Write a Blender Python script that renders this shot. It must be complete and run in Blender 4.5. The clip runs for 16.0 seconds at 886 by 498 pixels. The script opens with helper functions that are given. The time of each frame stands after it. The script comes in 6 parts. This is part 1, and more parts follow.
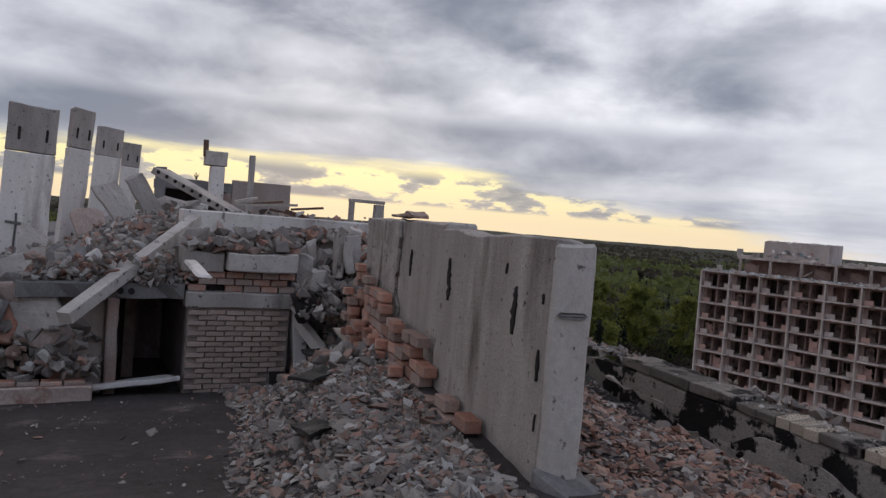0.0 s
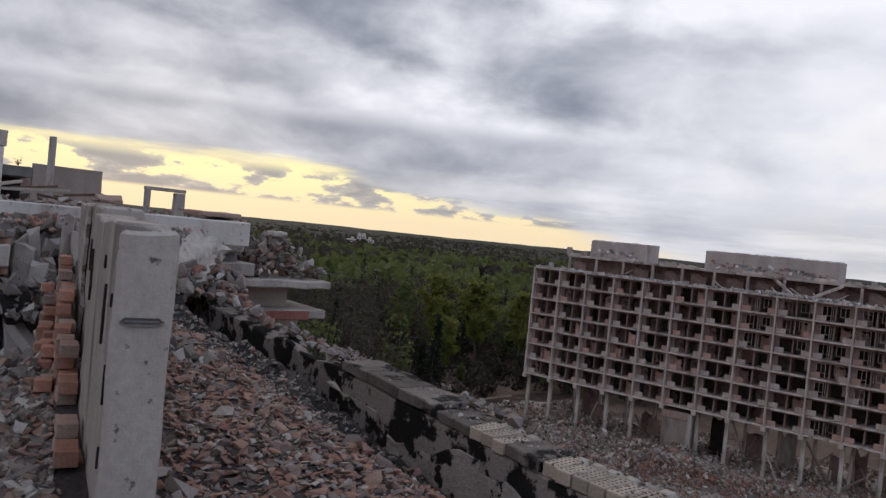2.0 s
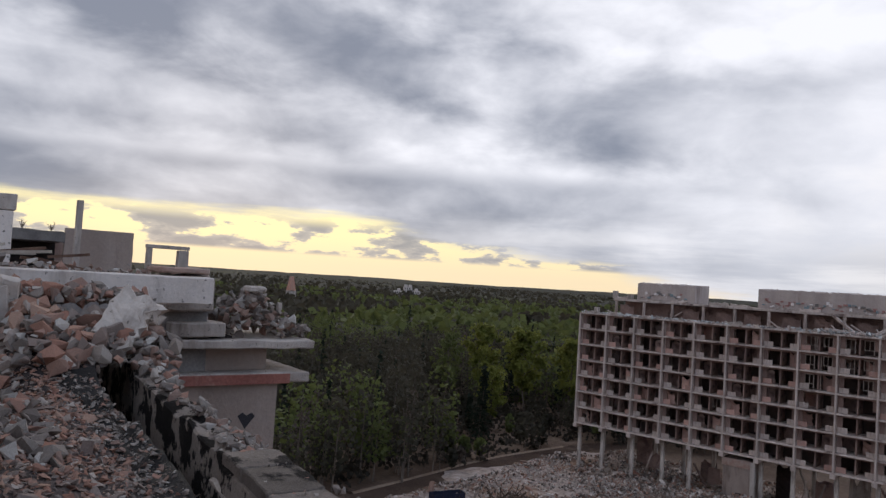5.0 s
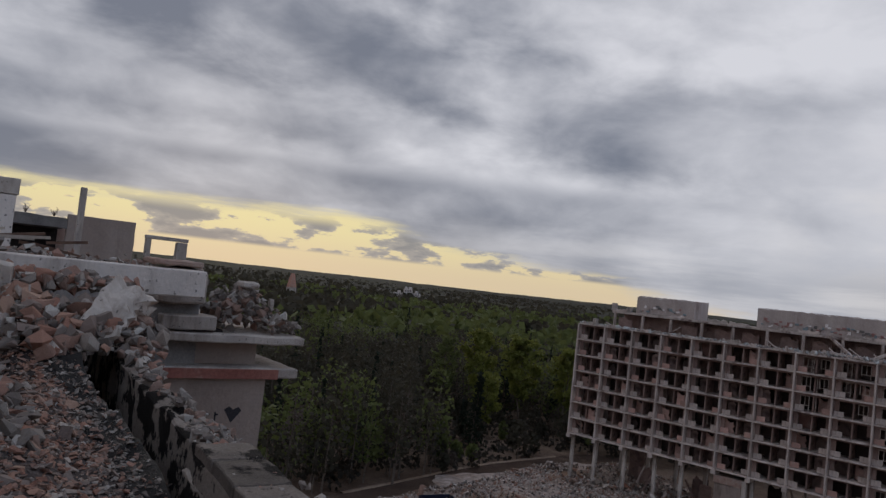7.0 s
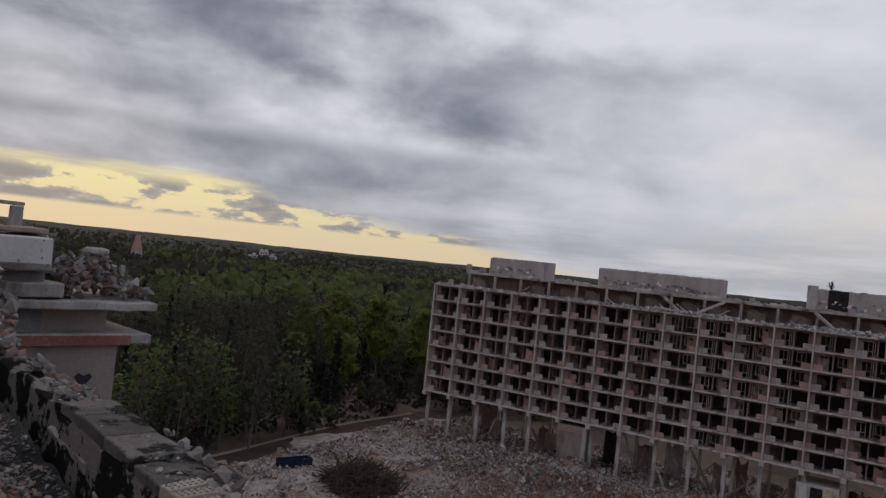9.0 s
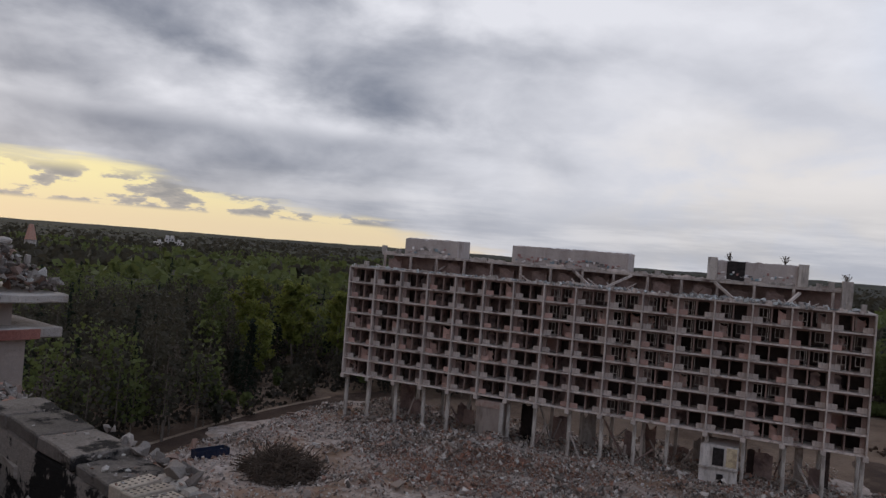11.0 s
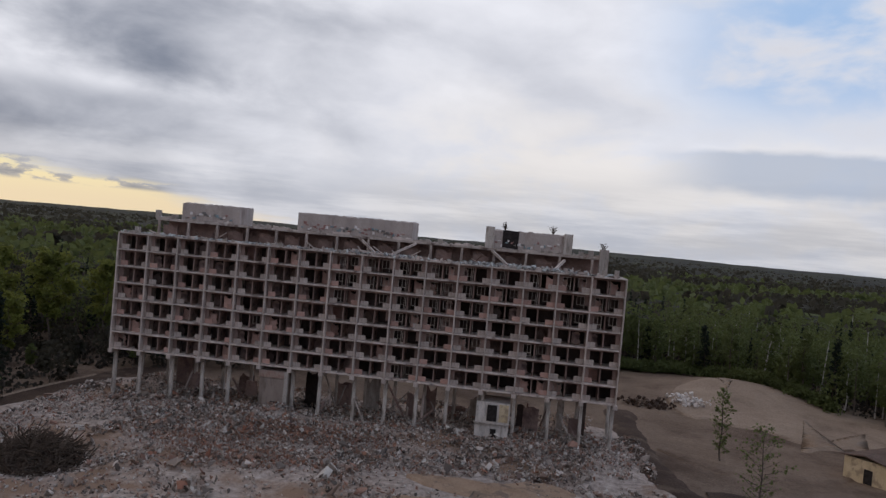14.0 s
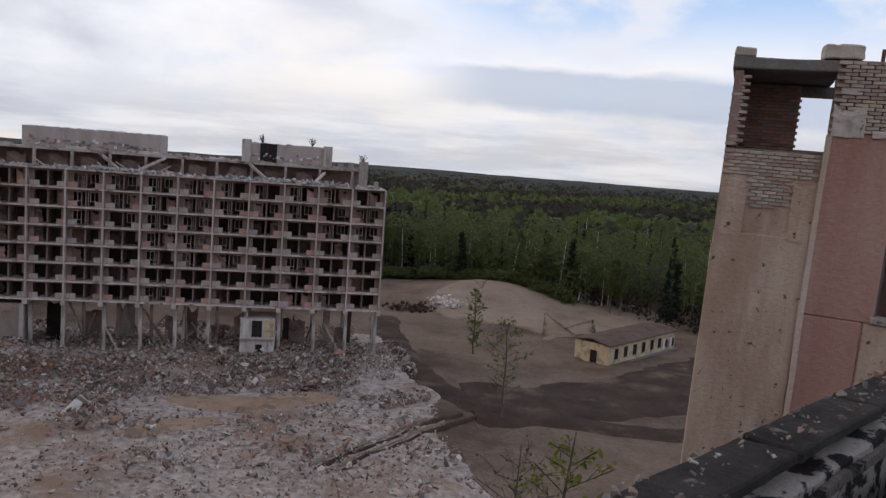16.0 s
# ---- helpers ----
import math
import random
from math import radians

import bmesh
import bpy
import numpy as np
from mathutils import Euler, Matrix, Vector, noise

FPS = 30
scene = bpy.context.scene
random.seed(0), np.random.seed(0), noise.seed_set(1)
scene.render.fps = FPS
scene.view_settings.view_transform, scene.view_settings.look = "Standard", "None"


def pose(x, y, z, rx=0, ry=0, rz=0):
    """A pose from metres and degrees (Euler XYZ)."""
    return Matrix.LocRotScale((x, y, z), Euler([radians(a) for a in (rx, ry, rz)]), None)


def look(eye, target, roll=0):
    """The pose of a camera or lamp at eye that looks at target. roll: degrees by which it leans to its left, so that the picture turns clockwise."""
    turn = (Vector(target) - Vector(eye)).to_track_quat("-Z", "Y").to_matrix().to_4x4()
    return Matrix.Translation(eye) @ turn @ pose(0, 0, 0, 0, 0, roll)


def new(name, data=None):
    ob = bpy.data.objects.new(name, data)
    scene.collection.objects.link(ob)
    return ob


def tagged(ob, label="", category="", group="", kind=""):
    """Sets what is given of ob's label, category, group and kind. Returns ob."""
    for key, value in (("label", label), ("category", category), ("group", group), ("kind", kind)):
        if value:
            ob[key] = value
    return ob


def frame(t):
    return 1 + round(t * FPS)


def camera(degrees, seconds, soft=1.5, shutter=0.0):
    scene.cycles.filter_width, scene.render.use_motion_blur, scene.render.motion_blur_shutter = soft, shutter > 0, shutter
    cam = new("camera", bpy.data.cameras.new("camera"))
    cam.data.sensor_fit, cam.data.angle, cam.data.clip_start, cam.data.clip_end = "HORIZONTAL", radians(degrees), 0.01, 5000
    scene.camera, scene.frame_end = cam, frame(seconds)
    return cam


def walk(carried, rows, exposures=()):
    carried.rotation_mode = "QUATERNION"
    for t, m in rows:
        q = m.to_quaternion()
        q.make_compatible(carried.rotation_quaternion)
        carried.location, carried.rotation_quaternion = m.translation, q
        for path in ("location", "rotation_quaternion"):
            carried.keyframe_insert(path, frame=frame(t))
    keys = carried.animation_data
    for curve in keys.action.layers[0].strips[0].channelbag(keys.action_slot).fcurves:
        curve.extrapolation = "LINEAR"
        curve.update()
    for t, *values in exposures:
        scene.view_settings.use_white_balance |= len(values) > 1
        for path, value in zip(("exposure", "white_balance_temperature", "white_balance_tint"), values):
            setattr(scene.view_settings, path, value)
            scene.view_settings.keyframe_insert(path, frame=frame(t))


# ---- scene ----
cam = camera(62.0, 16.0, soft=1.4)
PATH = [
    (0.0, (0.001, 0.000, 2.387), (-8.842, 4.660, 2.068), 4.69),
    (0.5, (0.122, 0.436, 2.433), (-8.088, 6.140, 2.188), 3.61),
    (1.0, (-0.168, 0.743, 2.404), (-9.198, 5.014, 1.943), 5.94),
    (1.5, (-0.262, 0.971, 2.397), (-9.621, 4.436, 1.777), 7.05),
    (2.0, (0.037, 1.480, 2.456), (-7.666, 7.853, 2.266), 5.80),
    (2.5, (0.039, 1.846, 2.485), (-5.801, 9.961, 2.264), 4.96),
    (3.0, (-0.122, 2.218, 2.566), (-5.244, 10.799, 2.217), 6.03),
    (3.5, (-0.179, 2.547, 2.543), (-6.498, 10.273, 1.930), 5.75),
    (4.0, (-0.252, 2.893, 2.510), (-7.101, 10.150, 1.861), 4.64),
    (4.5, (-0.481, 3.180, 2.506), (-8.416, 9.264, 2.390), 3.81),
    (4.7, (-0.578, 3.245, 2.510), (-8.664, 9.121, 2.807), 3.10),
    (6.8, (-0.489, 3.396, 2.540), (-8.752, 9.005, 3.035), 6.19),
    (7.0, (-0.377, 3.375, 2.548), (-8.510, 9.175, 3.023), 6.34),
    (7.5, (-0.046, 3.282, 2.577), (-7.888, 9.475, 2.952), 6.43),
    (8.0, (0.198, 3.159, 2.616), (-7.325, 9.740, 2.912), 6.59),
    (8.5, (0.351, 3.017, 2.624), (-6.794, 10.011, 2.828), 6.57),
    (10.8, (0.154, 2.812, 2.572), (-5.933, 10.745, 2.638), 4.24),
    (11.0, (0.062, 2.815, 2.566), (-5.884, 10.855, 2.581), 4.50),
    (11.5, (-0.194, 2.858, 2.541), (-5.823, 11.123, 2.525), 4.45),
    (12.0, (-0.430, 2.890, 2.521), (-5.804, 11.323, 2.467), 4.87),
    (12.5, (-0.542, 3.054, 2.489), (-5.600, 11.681, 2.399), 5.03),
    (13.0, (-0.614, 3.191, 2.461), (-5.115, 12.120, 2.352), 4.65),
    (13.5, (-0.633, 3.260, 2.439), (-4.641, 12.421, 2.305), 5.05),
    (14.0, (-0.523, 3.235, 2.423), (-3.898, 12.647, 2.254), 5.15),
    (14.5, (0.080, 3.195, 2.402), (-2.607, 12.826, 2.211), 5.17),
    (15.0, (0.780, 3.170, 2.371), (-1.374, 12.932, 2.109), 5.45),
    (15.5, (1.100, 3.156, 2.345), (-0.429, 13.025, 1.843), 3.40),
    (16.0, (1.245, 3.146, 2.326), (0.976, 13.085, 1.254), 4.31),
]
walk(cam, [(t, look(eye, target, roll)) for t, eye, target, roll in PATH],
     exposures=[(0.0, 0.05), (3.0, 0.1), (4.0, 0.25), (4.7, 0.2), (6.8, -0.42), (8.7, -0.4), (11.0, -0.2), (14.5, -0.05), (16.0, 0.15)])

# ---- sky and light ----
SUNSET = radians(72)      # bearing of the glow, counted from +Y towards -X
world = bpy.data.worlds.new("sky")
scene.world = world
world.use_nodes = True
wn, wl = world.node_tree.nodes, world.node_tree.links
wn.clear()


def wnode(kind, **settings):
    n = wn.new(kind)
    for key, value in settings.items():
        if key == "op":
            n.operation = value
        elif key == "ins":
            for i, v in value.items():
                n.inputs[i].default_value = v
    return n


def wmath(op, a, b=None, clamp=False):
    n = wn.new("ShaderNodeMath")
    n.operation, n.use_clamp = op, clamp
    for i, v in enumerate((a, b)):
        if v is None:
            continue
        if isinstance(v, (int, float)):
            n.inputs[i].default_value = v
        else:
            wl.new(v, n.inputs[i])
    return n.outputs[0]


def wramp(value, a, b):
    n = wn.new("ShaderNodeMapRange")
    n.interpolation_type = "SMOOTHSTEP"
    n.inputs[1].default_value, n.inputs[2].default_value = a, b
    wl.new(value, n.inputs[0])
    return n.outputs[0]


def wmix(fac, a, b):
    n = wn.new("ShaderNodeMix")
    n.data_type = "RGBA"
    for i, v in ((0, fac), (6, a), (7, b)):
        if isinstance(v, (int, float)):
            n.inputs[i].default_value = v
        elif isinstance(v, tuple):
            n.inputs[i].default_value = (*v, 1)
        else:
            wl.new(v, n.inputs[i])
    return n.outputs[2]


def wnoise(vector, scale, detail, rough=0.55, distort=0.0):
    n = wn.new("ShaderNodeTexNoise")
    n.inputs["Scale"].default_value, n.inputs["Detail"].default_value = scale, detail
    n.inputs["Roughness"].default_value, n.inputs["Distortion"].default_value = rough, distort
    wl.new(vector, n.inputs["Vector"])
    return n.outputs[0]


def wvec(x, y, z):
    n = wn.new("ShaderNodeCombineXYZ")
    for i, v in enumerate((x, y, z)):
        if isinstance(v, (int, float)):
            n.inputs[i].default_value = v
        else:
            wl.new(v, n.inputs[i])
    return n.outputs[0]


way = wn.new("ShaderNodeTexCoord").outputs["Generated"]
sep = wn.new("ShaderNodeSeparateXYZ")
wl.new(way, sep.inputs[0])
dx, dy, dz = sep.outputs
elev = wmath("MULTIPLY", wmath("ARCSINE", dz), 57.2958)                       # degrees
bearing = wmath("MULTIPLY", wmath("ARCTAN2", wmath("MULTIPLY", dx, -1.0), dy), 57.2958)
# cloud: soft heaped masses, flattened towards the skyline
swell = wvec(wmath("MULTIPLY", bearing, 0.034), wmath("MULTIPLY", elev, 0.075), 1.3)
big = wnoise(swell, 1.25, 5.0, 0.48, 0.5)
curl = wvec(wmath("MULTIPLY", bearing, 0.036), wmath("MULTIPLY", elev, 0.072), 7.9)
small = wnoise(curl, 3.4, 8.0, 0.53, 0.2)
cover = wmath("ADD", wmath("MULTIPLY", big, 0.50), wmath("MULTIPLY", small, 0.50))
wobble = wmath("MULTIPLY", wmath("SUBTRACT", cover, 0.5), 2.2)
# the great dark mass slopes down from the sunset side; a second belt hangs under it
spine = wmath("ADD", wmath("MULTIPLY", wmath("SUBTRACT", bearing, 35.0), 0.17), 12.6)
off_spine = wmath("ADD", wmath("DIVIDE", wmath("ABSOLUTE", wmath("SUBTRACT", elev, spine)), 6.0), wmath("MULTIPLY", wobble, -1.1))
mass = wmath("MULTIPLY", wramp(off_spine, 1.15, 0.25), wmath("MULTIPLY", wramp(bearing, 24.0, 42.0), wramp(bearing, 120.0, 88.0)))
belt_at = wmath("ADD", elev, wmath("MULTIPLY", wobble, 1.8))
belt = wmath("MULTIPLY", wmath("MULTIPLY", wramp(belt_at, 3.6, 5.6), wramp(belt_at, 8.6, 7.0)), wramp(bearing, 20.0, 40.0))
lit_edge = wmath("MULTIPLY", wmath("MULTIPLY", wramp(belt_at, 7.4, 8.6), wramp(belt_at, 10.6, 9.2)), wramp(bearing, 30.0, 46.0))
open_side = wramp(wmath("ADD", bearing, wmath("MULTIPLY", wobble, 12.0)), 58.0, 22.0)
light = wmath("ADD", wmath("MULTIPLY", wobble, wmath("ADD", wmath("MULTIPLY", open_side, 0.60), -1.15)), wmath("ADD", wmath("MULTIPLY", open_side, 0.50), 0.42))
light = wmath("SUBTRACT", light, wmath("MULTIPLY", mass, 0.34))
light = wmath("SUBTRACT", light, wmath("MULTIPLY", belt, 0.22))
light = wmath("ADD", light, wmath("MULTIPLY", lit_edge, 0.16), True)
cloud = wmix(wmath("POWER", light, 1.15), (0.250, 0.280, 0.362), (0.985, 0.995, 1.075))
cream = wmath("MULTIPLY", wmath("MULTIPLY", wramp(bearing, 34.0, 14.0), wramp(elev, 15.0, 5.0)), wramp(small, 0.60, 0.42))
cloud = wmix(wmath("MULTIPLY", cream, 0.45), cloud, (1.02, 0.92, 0.80))
sky = wn.new("ShaderNodeTexSky")
sky.sky_type, sky.sun_disc = "NISHITA", False
sky.sun_elevation, sky.sun_rotation = radians(9), -SUNSET
gap = wmath("MULTIPLY", wramp(cover, 0.60, 0.47), wramp(bearing, 10.0, -5.0))
gap = wmath("MULTIPLY", gap, wramp(elev, 7.0, 14.0))
over = wmix(wmath("MULTIPLY", gap, 0.85), cloud, (0.36, 0.58, 0.93))
# a slate-blue bank low over the open side
bank_at = wmath("ADD", elev, wmath("MULTIPLY", wobble, 2.0))
bank = wmath("MULTIPLY", wmath("MULTIPLY", wramp(bank_at, 4.0, 5.2), wramp(bank_at, 8.2, 7.4)), wramp(bearing, 7.0, -2.0))
over = wmix(wmath("MULTIPLY", bank, 0.66), over, (0.40, 0.495, 0.67))
# long flat streaks near the horizon
strip = wvec(wmath("MULTIPLY", bearing, 0.045), wmath("MULTIPLY", elev, 0.40), 0.0)
streak = wnoise(strip, 1.0, 7.0, 0.6)
low = wmix(wramp(streak, 0.40, 0.62), (0.30, 0.335, 0.42), (0.72, 0.72, 0.76))
over = wmix(wmath("MULTIPLY", wramp(elev, 7.0, 1.5), 0.55), over, low)
# the yellow band of clear evening sky
band_top = wmath("MINIMUM", wmath("MULTIPLY", wmath("SUBTRACT", bearing, 30.0), 0.13), 4.3)
ragged_up = wmath("ADD", elev, wmath("MULTIPLY", wmath("SUBTRACT", streak, 0.5), 4.5))
band = wramp(wmath("SUBTRACT", band_top, ragged_up), -0.6, 0.7)
band = wmath("MULTIPLY", band, wramp(bearing, 150.0, 110.0))
glow = wmix(wramp(elev, 0.2, 3.8), (1.0, 0.82, 0.56), (1.14, 1.0, 0.56))
# heaped grey cloudlets with flat feet, standing in the band
puffs = wvec(wmath("MULTIPLY", bearing, 0.19), wmath("MULTIPLY", elev, 0.60), 3.7)
puff = wmath("ADD", wmath("MULTIPLY", wnoise(puffs, 1.0, 7.0, 0.58), 1.0), wmath("MULTIPLY", wramp(elev, 4.2, 1.6), 0.05))
puff_mask = wmath("MULTIPLY", wramp(puff, 0.490, 0.535), wmath("MULTIPLY", wramp(elev, 1.25, 1.6), wramp(elev, 4.4, 3.2)))
glow = wmix(wmath("MULTIPLY", puff_mask, 0.92), glow, wmix(wramp(puff, 0.50, 0.62), (0.52, 0.50, 0.50), (0.29, 0.31, 0.37)))
over = wmix(band, over, glow)
clouds_bg = wn.new("ShaderNodeBackground")
wl.new(over, clouds_bg.inputs[0])
clouds_bg.inputs[1].default_value = 0.92
sky_bg = wn.new("ShaderNodeBackground")
wl.new(sky.outputs[0], sky_bg.inputs[0])
sky_bg.inputs[1].default_value = 0.05
both = wn.new("ShaderNodeMixShader")
both.inputs[0].default_value = 0.965
wl.new(sky_bg.outputs[0], both.inputs[1])
wl.new(clouds_bg.outputs[0], both.inputs[2])
wout = wn.new("ShaderNodeOutputWorld")
wl.new(both.outputs[0], wout.inputs[0])

sun = new("sun", bpy.data.lights.new("sun", "SUN"))
sun.data.energy, sun.data.angle, sun.data.color = 0.5, radians(25), (1.0, 0.90, 0.74)
sun.matrix_world = look((0, 0, 60), (60 * math.sin(SUNSET), -60 * math.cos(SUNSET), 38))

# ---- materials ----


def mat(name, c1, c2, scale=5.0, rough=0.9, bump=0.35, stain=None, stain_scale=0.7, stain_at=(0.55, 0.68),
        spread=0.0, island=None, metal=0.0, streaks=False, island_mix=0.78, grain=(0.72, 1.12), pits=None):
    """Two tones at one scale, fine grain, optional stains with ragged edges, bump; spread varies copies; island: list of colours, one for each loose piece."""
    warm = (1.10, 0.982, 0.945)                    # old masonry and soil are all a little warm
    c1, c2 = (tuple(a * b for a, b in zip(c, warm)) for c in (c1, c2))
    stain = stain and tuple(a * b for a, b in zip(stain, warm))
    m = bpy.data.materials.new(name)
    m.use_nodes = True
    nt = m.node_tree
    N, L = nt.nodes, nt.links
    bsdf = N["Principled BSDF"]
    bsdf.inputs["Roughness"].default_value, bsdf.inputs["Metallic"].default_value = rough, metal
    bsdf.inputs["Specular IOR Level"].default_value = 0.25 if rough < 0.85 else 0.08
    co = N.new("ShaderNodeTexCoord").outputs["Object"]
    if streaks:
        mp = N.new("ShaderNodeMapping")
        mp.inputs["Scale"].default_value = (1, 1, 0.22)
        L.new(co, mp.inputs[0])
        co_s = mp.outputs[0]
    else:
        co_s = co

    def tex(sc, det, ro=0.6, v=co):
        n = N.new("ShaderNodeTexNoise")
        n.inputs["Scale"].default_value, n.inputs["Detail"].default_value, n.inputs["Roughness"].default_value = sc, det, ro
        L.new(v, n.inputs["Vector"])
        return n.outputs[0]

    def ramp(v, a, b):
        n = N.new("ShaderNodeMapRange")
        n.inputs[1].default_value, n.inputs[2].default_value = a, b
        L.new(v, n.inputs[0])
        return n.outputs[0]

    def mix(f, a, b, mode="MIX"):
        n = N.new("ShaderNodeMix")
        n.data_type, n.blend_type = "RGBA", mode
        for i, v in ((0, f), (6, a), (7, b)):
            if isinstance(v, (int, float)):
                n.inputs[i].default_value = v
            elif isinstance(v, tuple):
                n.inputs[i].default_value = (*v, 1)
            else:
                L.new(v, n.inputs[i])
        return n.outputs[2]

    coarse, fine = tex(scale * 0.35, 5, v=co_s), tex(scale * 6, 6, 0.7)
    colour = mix(ramp(coarse, 0.32, 0.68), c1, c2)
    if island:
        g = N.new("ShaderNodeNewGeometry").outputs["Random Per Island"]
        cr = N.new("ShaderNodeValToRGB")
        cr.color_ramp.interpolation = "CONSTANT"
        while len(cr.color_ramp.elements) < len(island):
            cr.color_ramp.elements.new(0.5)
        for i, c in enumerate(island):
            cr.color_ramp.elements[i].position = i / len(island)
            cr.color_ramp.elements[i].color = (*c, 1)
        L.new(g, cr.inputs[0])
        colour = mix(island_mix, colour, cr.outputs[0])
    if stain:
        colour = mix(ramp(tex(stain_scale, 7, 0.65, co_s), *stain_at), colour, stain)
    colour = mix(1.0, colour, mix(ramp(fine, 0.3, 0.7), (grain[0],) * 3, (grain[1],) * 3), "MULTIPLY")
    if pits:
        colour = mix(ramp(tex(pits, 4, 0.6), 0.63, 0.68), colour, tuple(a * 0.35 for a in c1))
    if spread:
        r = N.new("ShaderNodeObjectInfo").outputs["Random"]
        colour = mix(1.0, colour, mix(r, (1 - spread,) * 3, (1 + spread,) * 3), "MULTIPLY")
    L.new(colour, bsdf.inputs["Base Color"])
    if bump:
        b = N.new("ShaderNodeBump")
        b.inputs["Strength"].default_value, b.inputs["Distance"].default_value = bump, 0.15 / scale
        L.new(fine, b.inputs["Height"])
        L.new(b.outputs[0], bsdf.inputs["Normal"])
    return m


CONCRETE = mat("concrete", (0.275, 0.252, 0.228), (0.44, 0.412, 0.375), 5, stain=(0.135, 0.118, 0.104), stain_scale=1.6, stain_at=(0.54, 0.74), bump=0.6, spread=0.12, streaks=True, grain=(0.85, 1.07), pits=13.0)
CONCRETE_PALE = mat("concrete_pale", (0.36, 0.335, 0.30), (0.53, 0.50, 0.455), 3, stain=(0.20, 0.178, 0.155), stain_scale=1.2, stain_at=(0.52, 0.70), spread=0.1, streaks=True, grain=(0.86, 1.06), pits=11.0)
CONCRETE_DARK = mat("concrete_dark", (0.15, 0.145, 0.14), (0.23, 0.225, 0.215), 4, spread=0.15)
WHITEWASH = mat("whitewash", (0.50, 0.475, 0.44), (0.65, 0.625, 0.585), 3, stain=(0.30, 0.27, 0.24), stain_scale=1.2, stain_at=(0.53, 0.70), spread=0.08, streaks=True, grain=(0.88, 1.05), pits=9.0)
PLASTER_GREY = mat("plaster_grey", (0.235, 0.195, 0.168), (0.325, 0.28, 0.245), 1.5, stain=(0.165, 0.135, 0.115), stain_scale=0.5, streaks=True, grain=(0.88, 1.06))
PLASTER_OCHRE = mat("plaster_ochre", (0.30, 0.215, 0.165), (0.49, 0.40, 0.315), 2.2, stain=(0.53, 0.47, 0.395), stain_scale=1.1, stain_at=(0.48, 0.68), bump=0.5, streaks=True, grain=(0.88, 1.06), pits=7.0)
PLASTER_RED = mat("plaster_red", (0.30, 0.165, 0.135), (0.385, 0.245, 0.205), 2.0, stain=(0.42, 0.335, 0.275), stain_scale=0.55, stain_at=(0.53, 0.72), bump=0.5, streaks=True, grain=(0.9, 1.05))
PLASTER_YELLOW = mat("plaster_yellow", (0.52, 0.43, 0.27), (0.62, 0.53, 0.36), 1.5, stain=(0.36, 0.29, 0.20), stain_at=(0.5, 0.62))
BRICK_RED = mat("brick_red", (0.30, 0.145, 0.102), (0.44, 0.245, 0.18), 9, spread=0.32, stain=(0.36, 0.295, 0.25), stain_scale=2.5, stain_at=(0.48, 0.64), bump=0.7)
BRICK_DULL = mat("brick_dull", (0.27, 0.185, 0.152), (0.36, 0.27, 0.228), 8, spread=0.16, stain=(0.36, 0.315, 0.275), stain_scale=1.6, stain_at=(0.46, 0.66), bump=0.7)
BRICK_PALE = mat("brick_pale", (0.36, 0.315, 0.25), (0.47, 0.42, 0.345), 8, spread=0.18, stain=(0.30, 0.24, 0.19), stain_scale=3)
BRICK_GREY = mat("brick_grey", (0.34, 0.315, 0.27), (0.45, 0.42, 0.37), 8, spread=0.22, stain=(0.24, 0.20, 0.17), stain_scale=2.5)
MORTAR = mat("mortar", (0.215, 0.182, 0.160), (0.31, 0.27, 0.24), 8)
COPING = mat("worn_coping", (0.12, 0.108, 0.096), (0.215, 0.195, 0.172), 9, bump=1.0, stain=(0.022, 0.020, 0.019), stain_scale=3.2, stain_at=(0.50, 0.57), spread=0.3)
TARRED = mat("tarred_cap", (0.030, 0.027, 0.025), (0.075, 0.068, 0.062), 5, stain=(0.20, 0.18, 0.16), stain_scale=5.0, stain_at=(0.60, 0.66), bump=1.0)
PLASTER_PINK = mat("plaster_pink", (0.35, 0.275, 0.235), (0.45, 0.37, 0.325), 3, stain=(0.25, 0.145, 0.11), stain_scale=2.0, stain_at=(0.54, 0.64))
TAR = mat("tar", (0.014, 0.013, 0.013), (0.03, 0.028, 0.026), 6, stain=(0.30, 0.275, 0.245), stain_scale=3.0, stain_at=(0.485, 0.525), bump=0.8)
DUST = mat("roof_dust", (0.056, 0.049, 0.047), (0.094, 0.084, 0.080), 1.5, stain=(0.23, 0.195, 0.18), stain_scale=1.1, stain_at=(0.57, 0.74), bump=0.9)
# near-black put in for shade inside openings; also plain black felt
SHADE_AND_FELT = mat("shade_and_felt_black", (0.02, 0.018, 0.018), (0.045, 0.04, 0.038), 6, bump=0.6)
RUBBLE = mat("rubble", (0.27, 0.22, 0.185), (0.37, 0.305, 0.26), 12, bump=0.6, island=[
    (0.22, 0.185, 0.160), (0.105, 0.090, 0.082), (0.27, 0.23, 0.20), (0.33, 0.165, 0.12), (0.165, 0.145, 0.13), (0.36, 0.32, 0.285), (0.29, 0.175, 0.135),
    (0.080, 0.072, 0.068), (0.25, 0.21, 0.183), (0.195, 0.172, 0.155), (0.46, 0.42, 0.38), (0.235, 0.145, 0.115), (0.14, 0.122, 0.112)], island_mix=0.75)
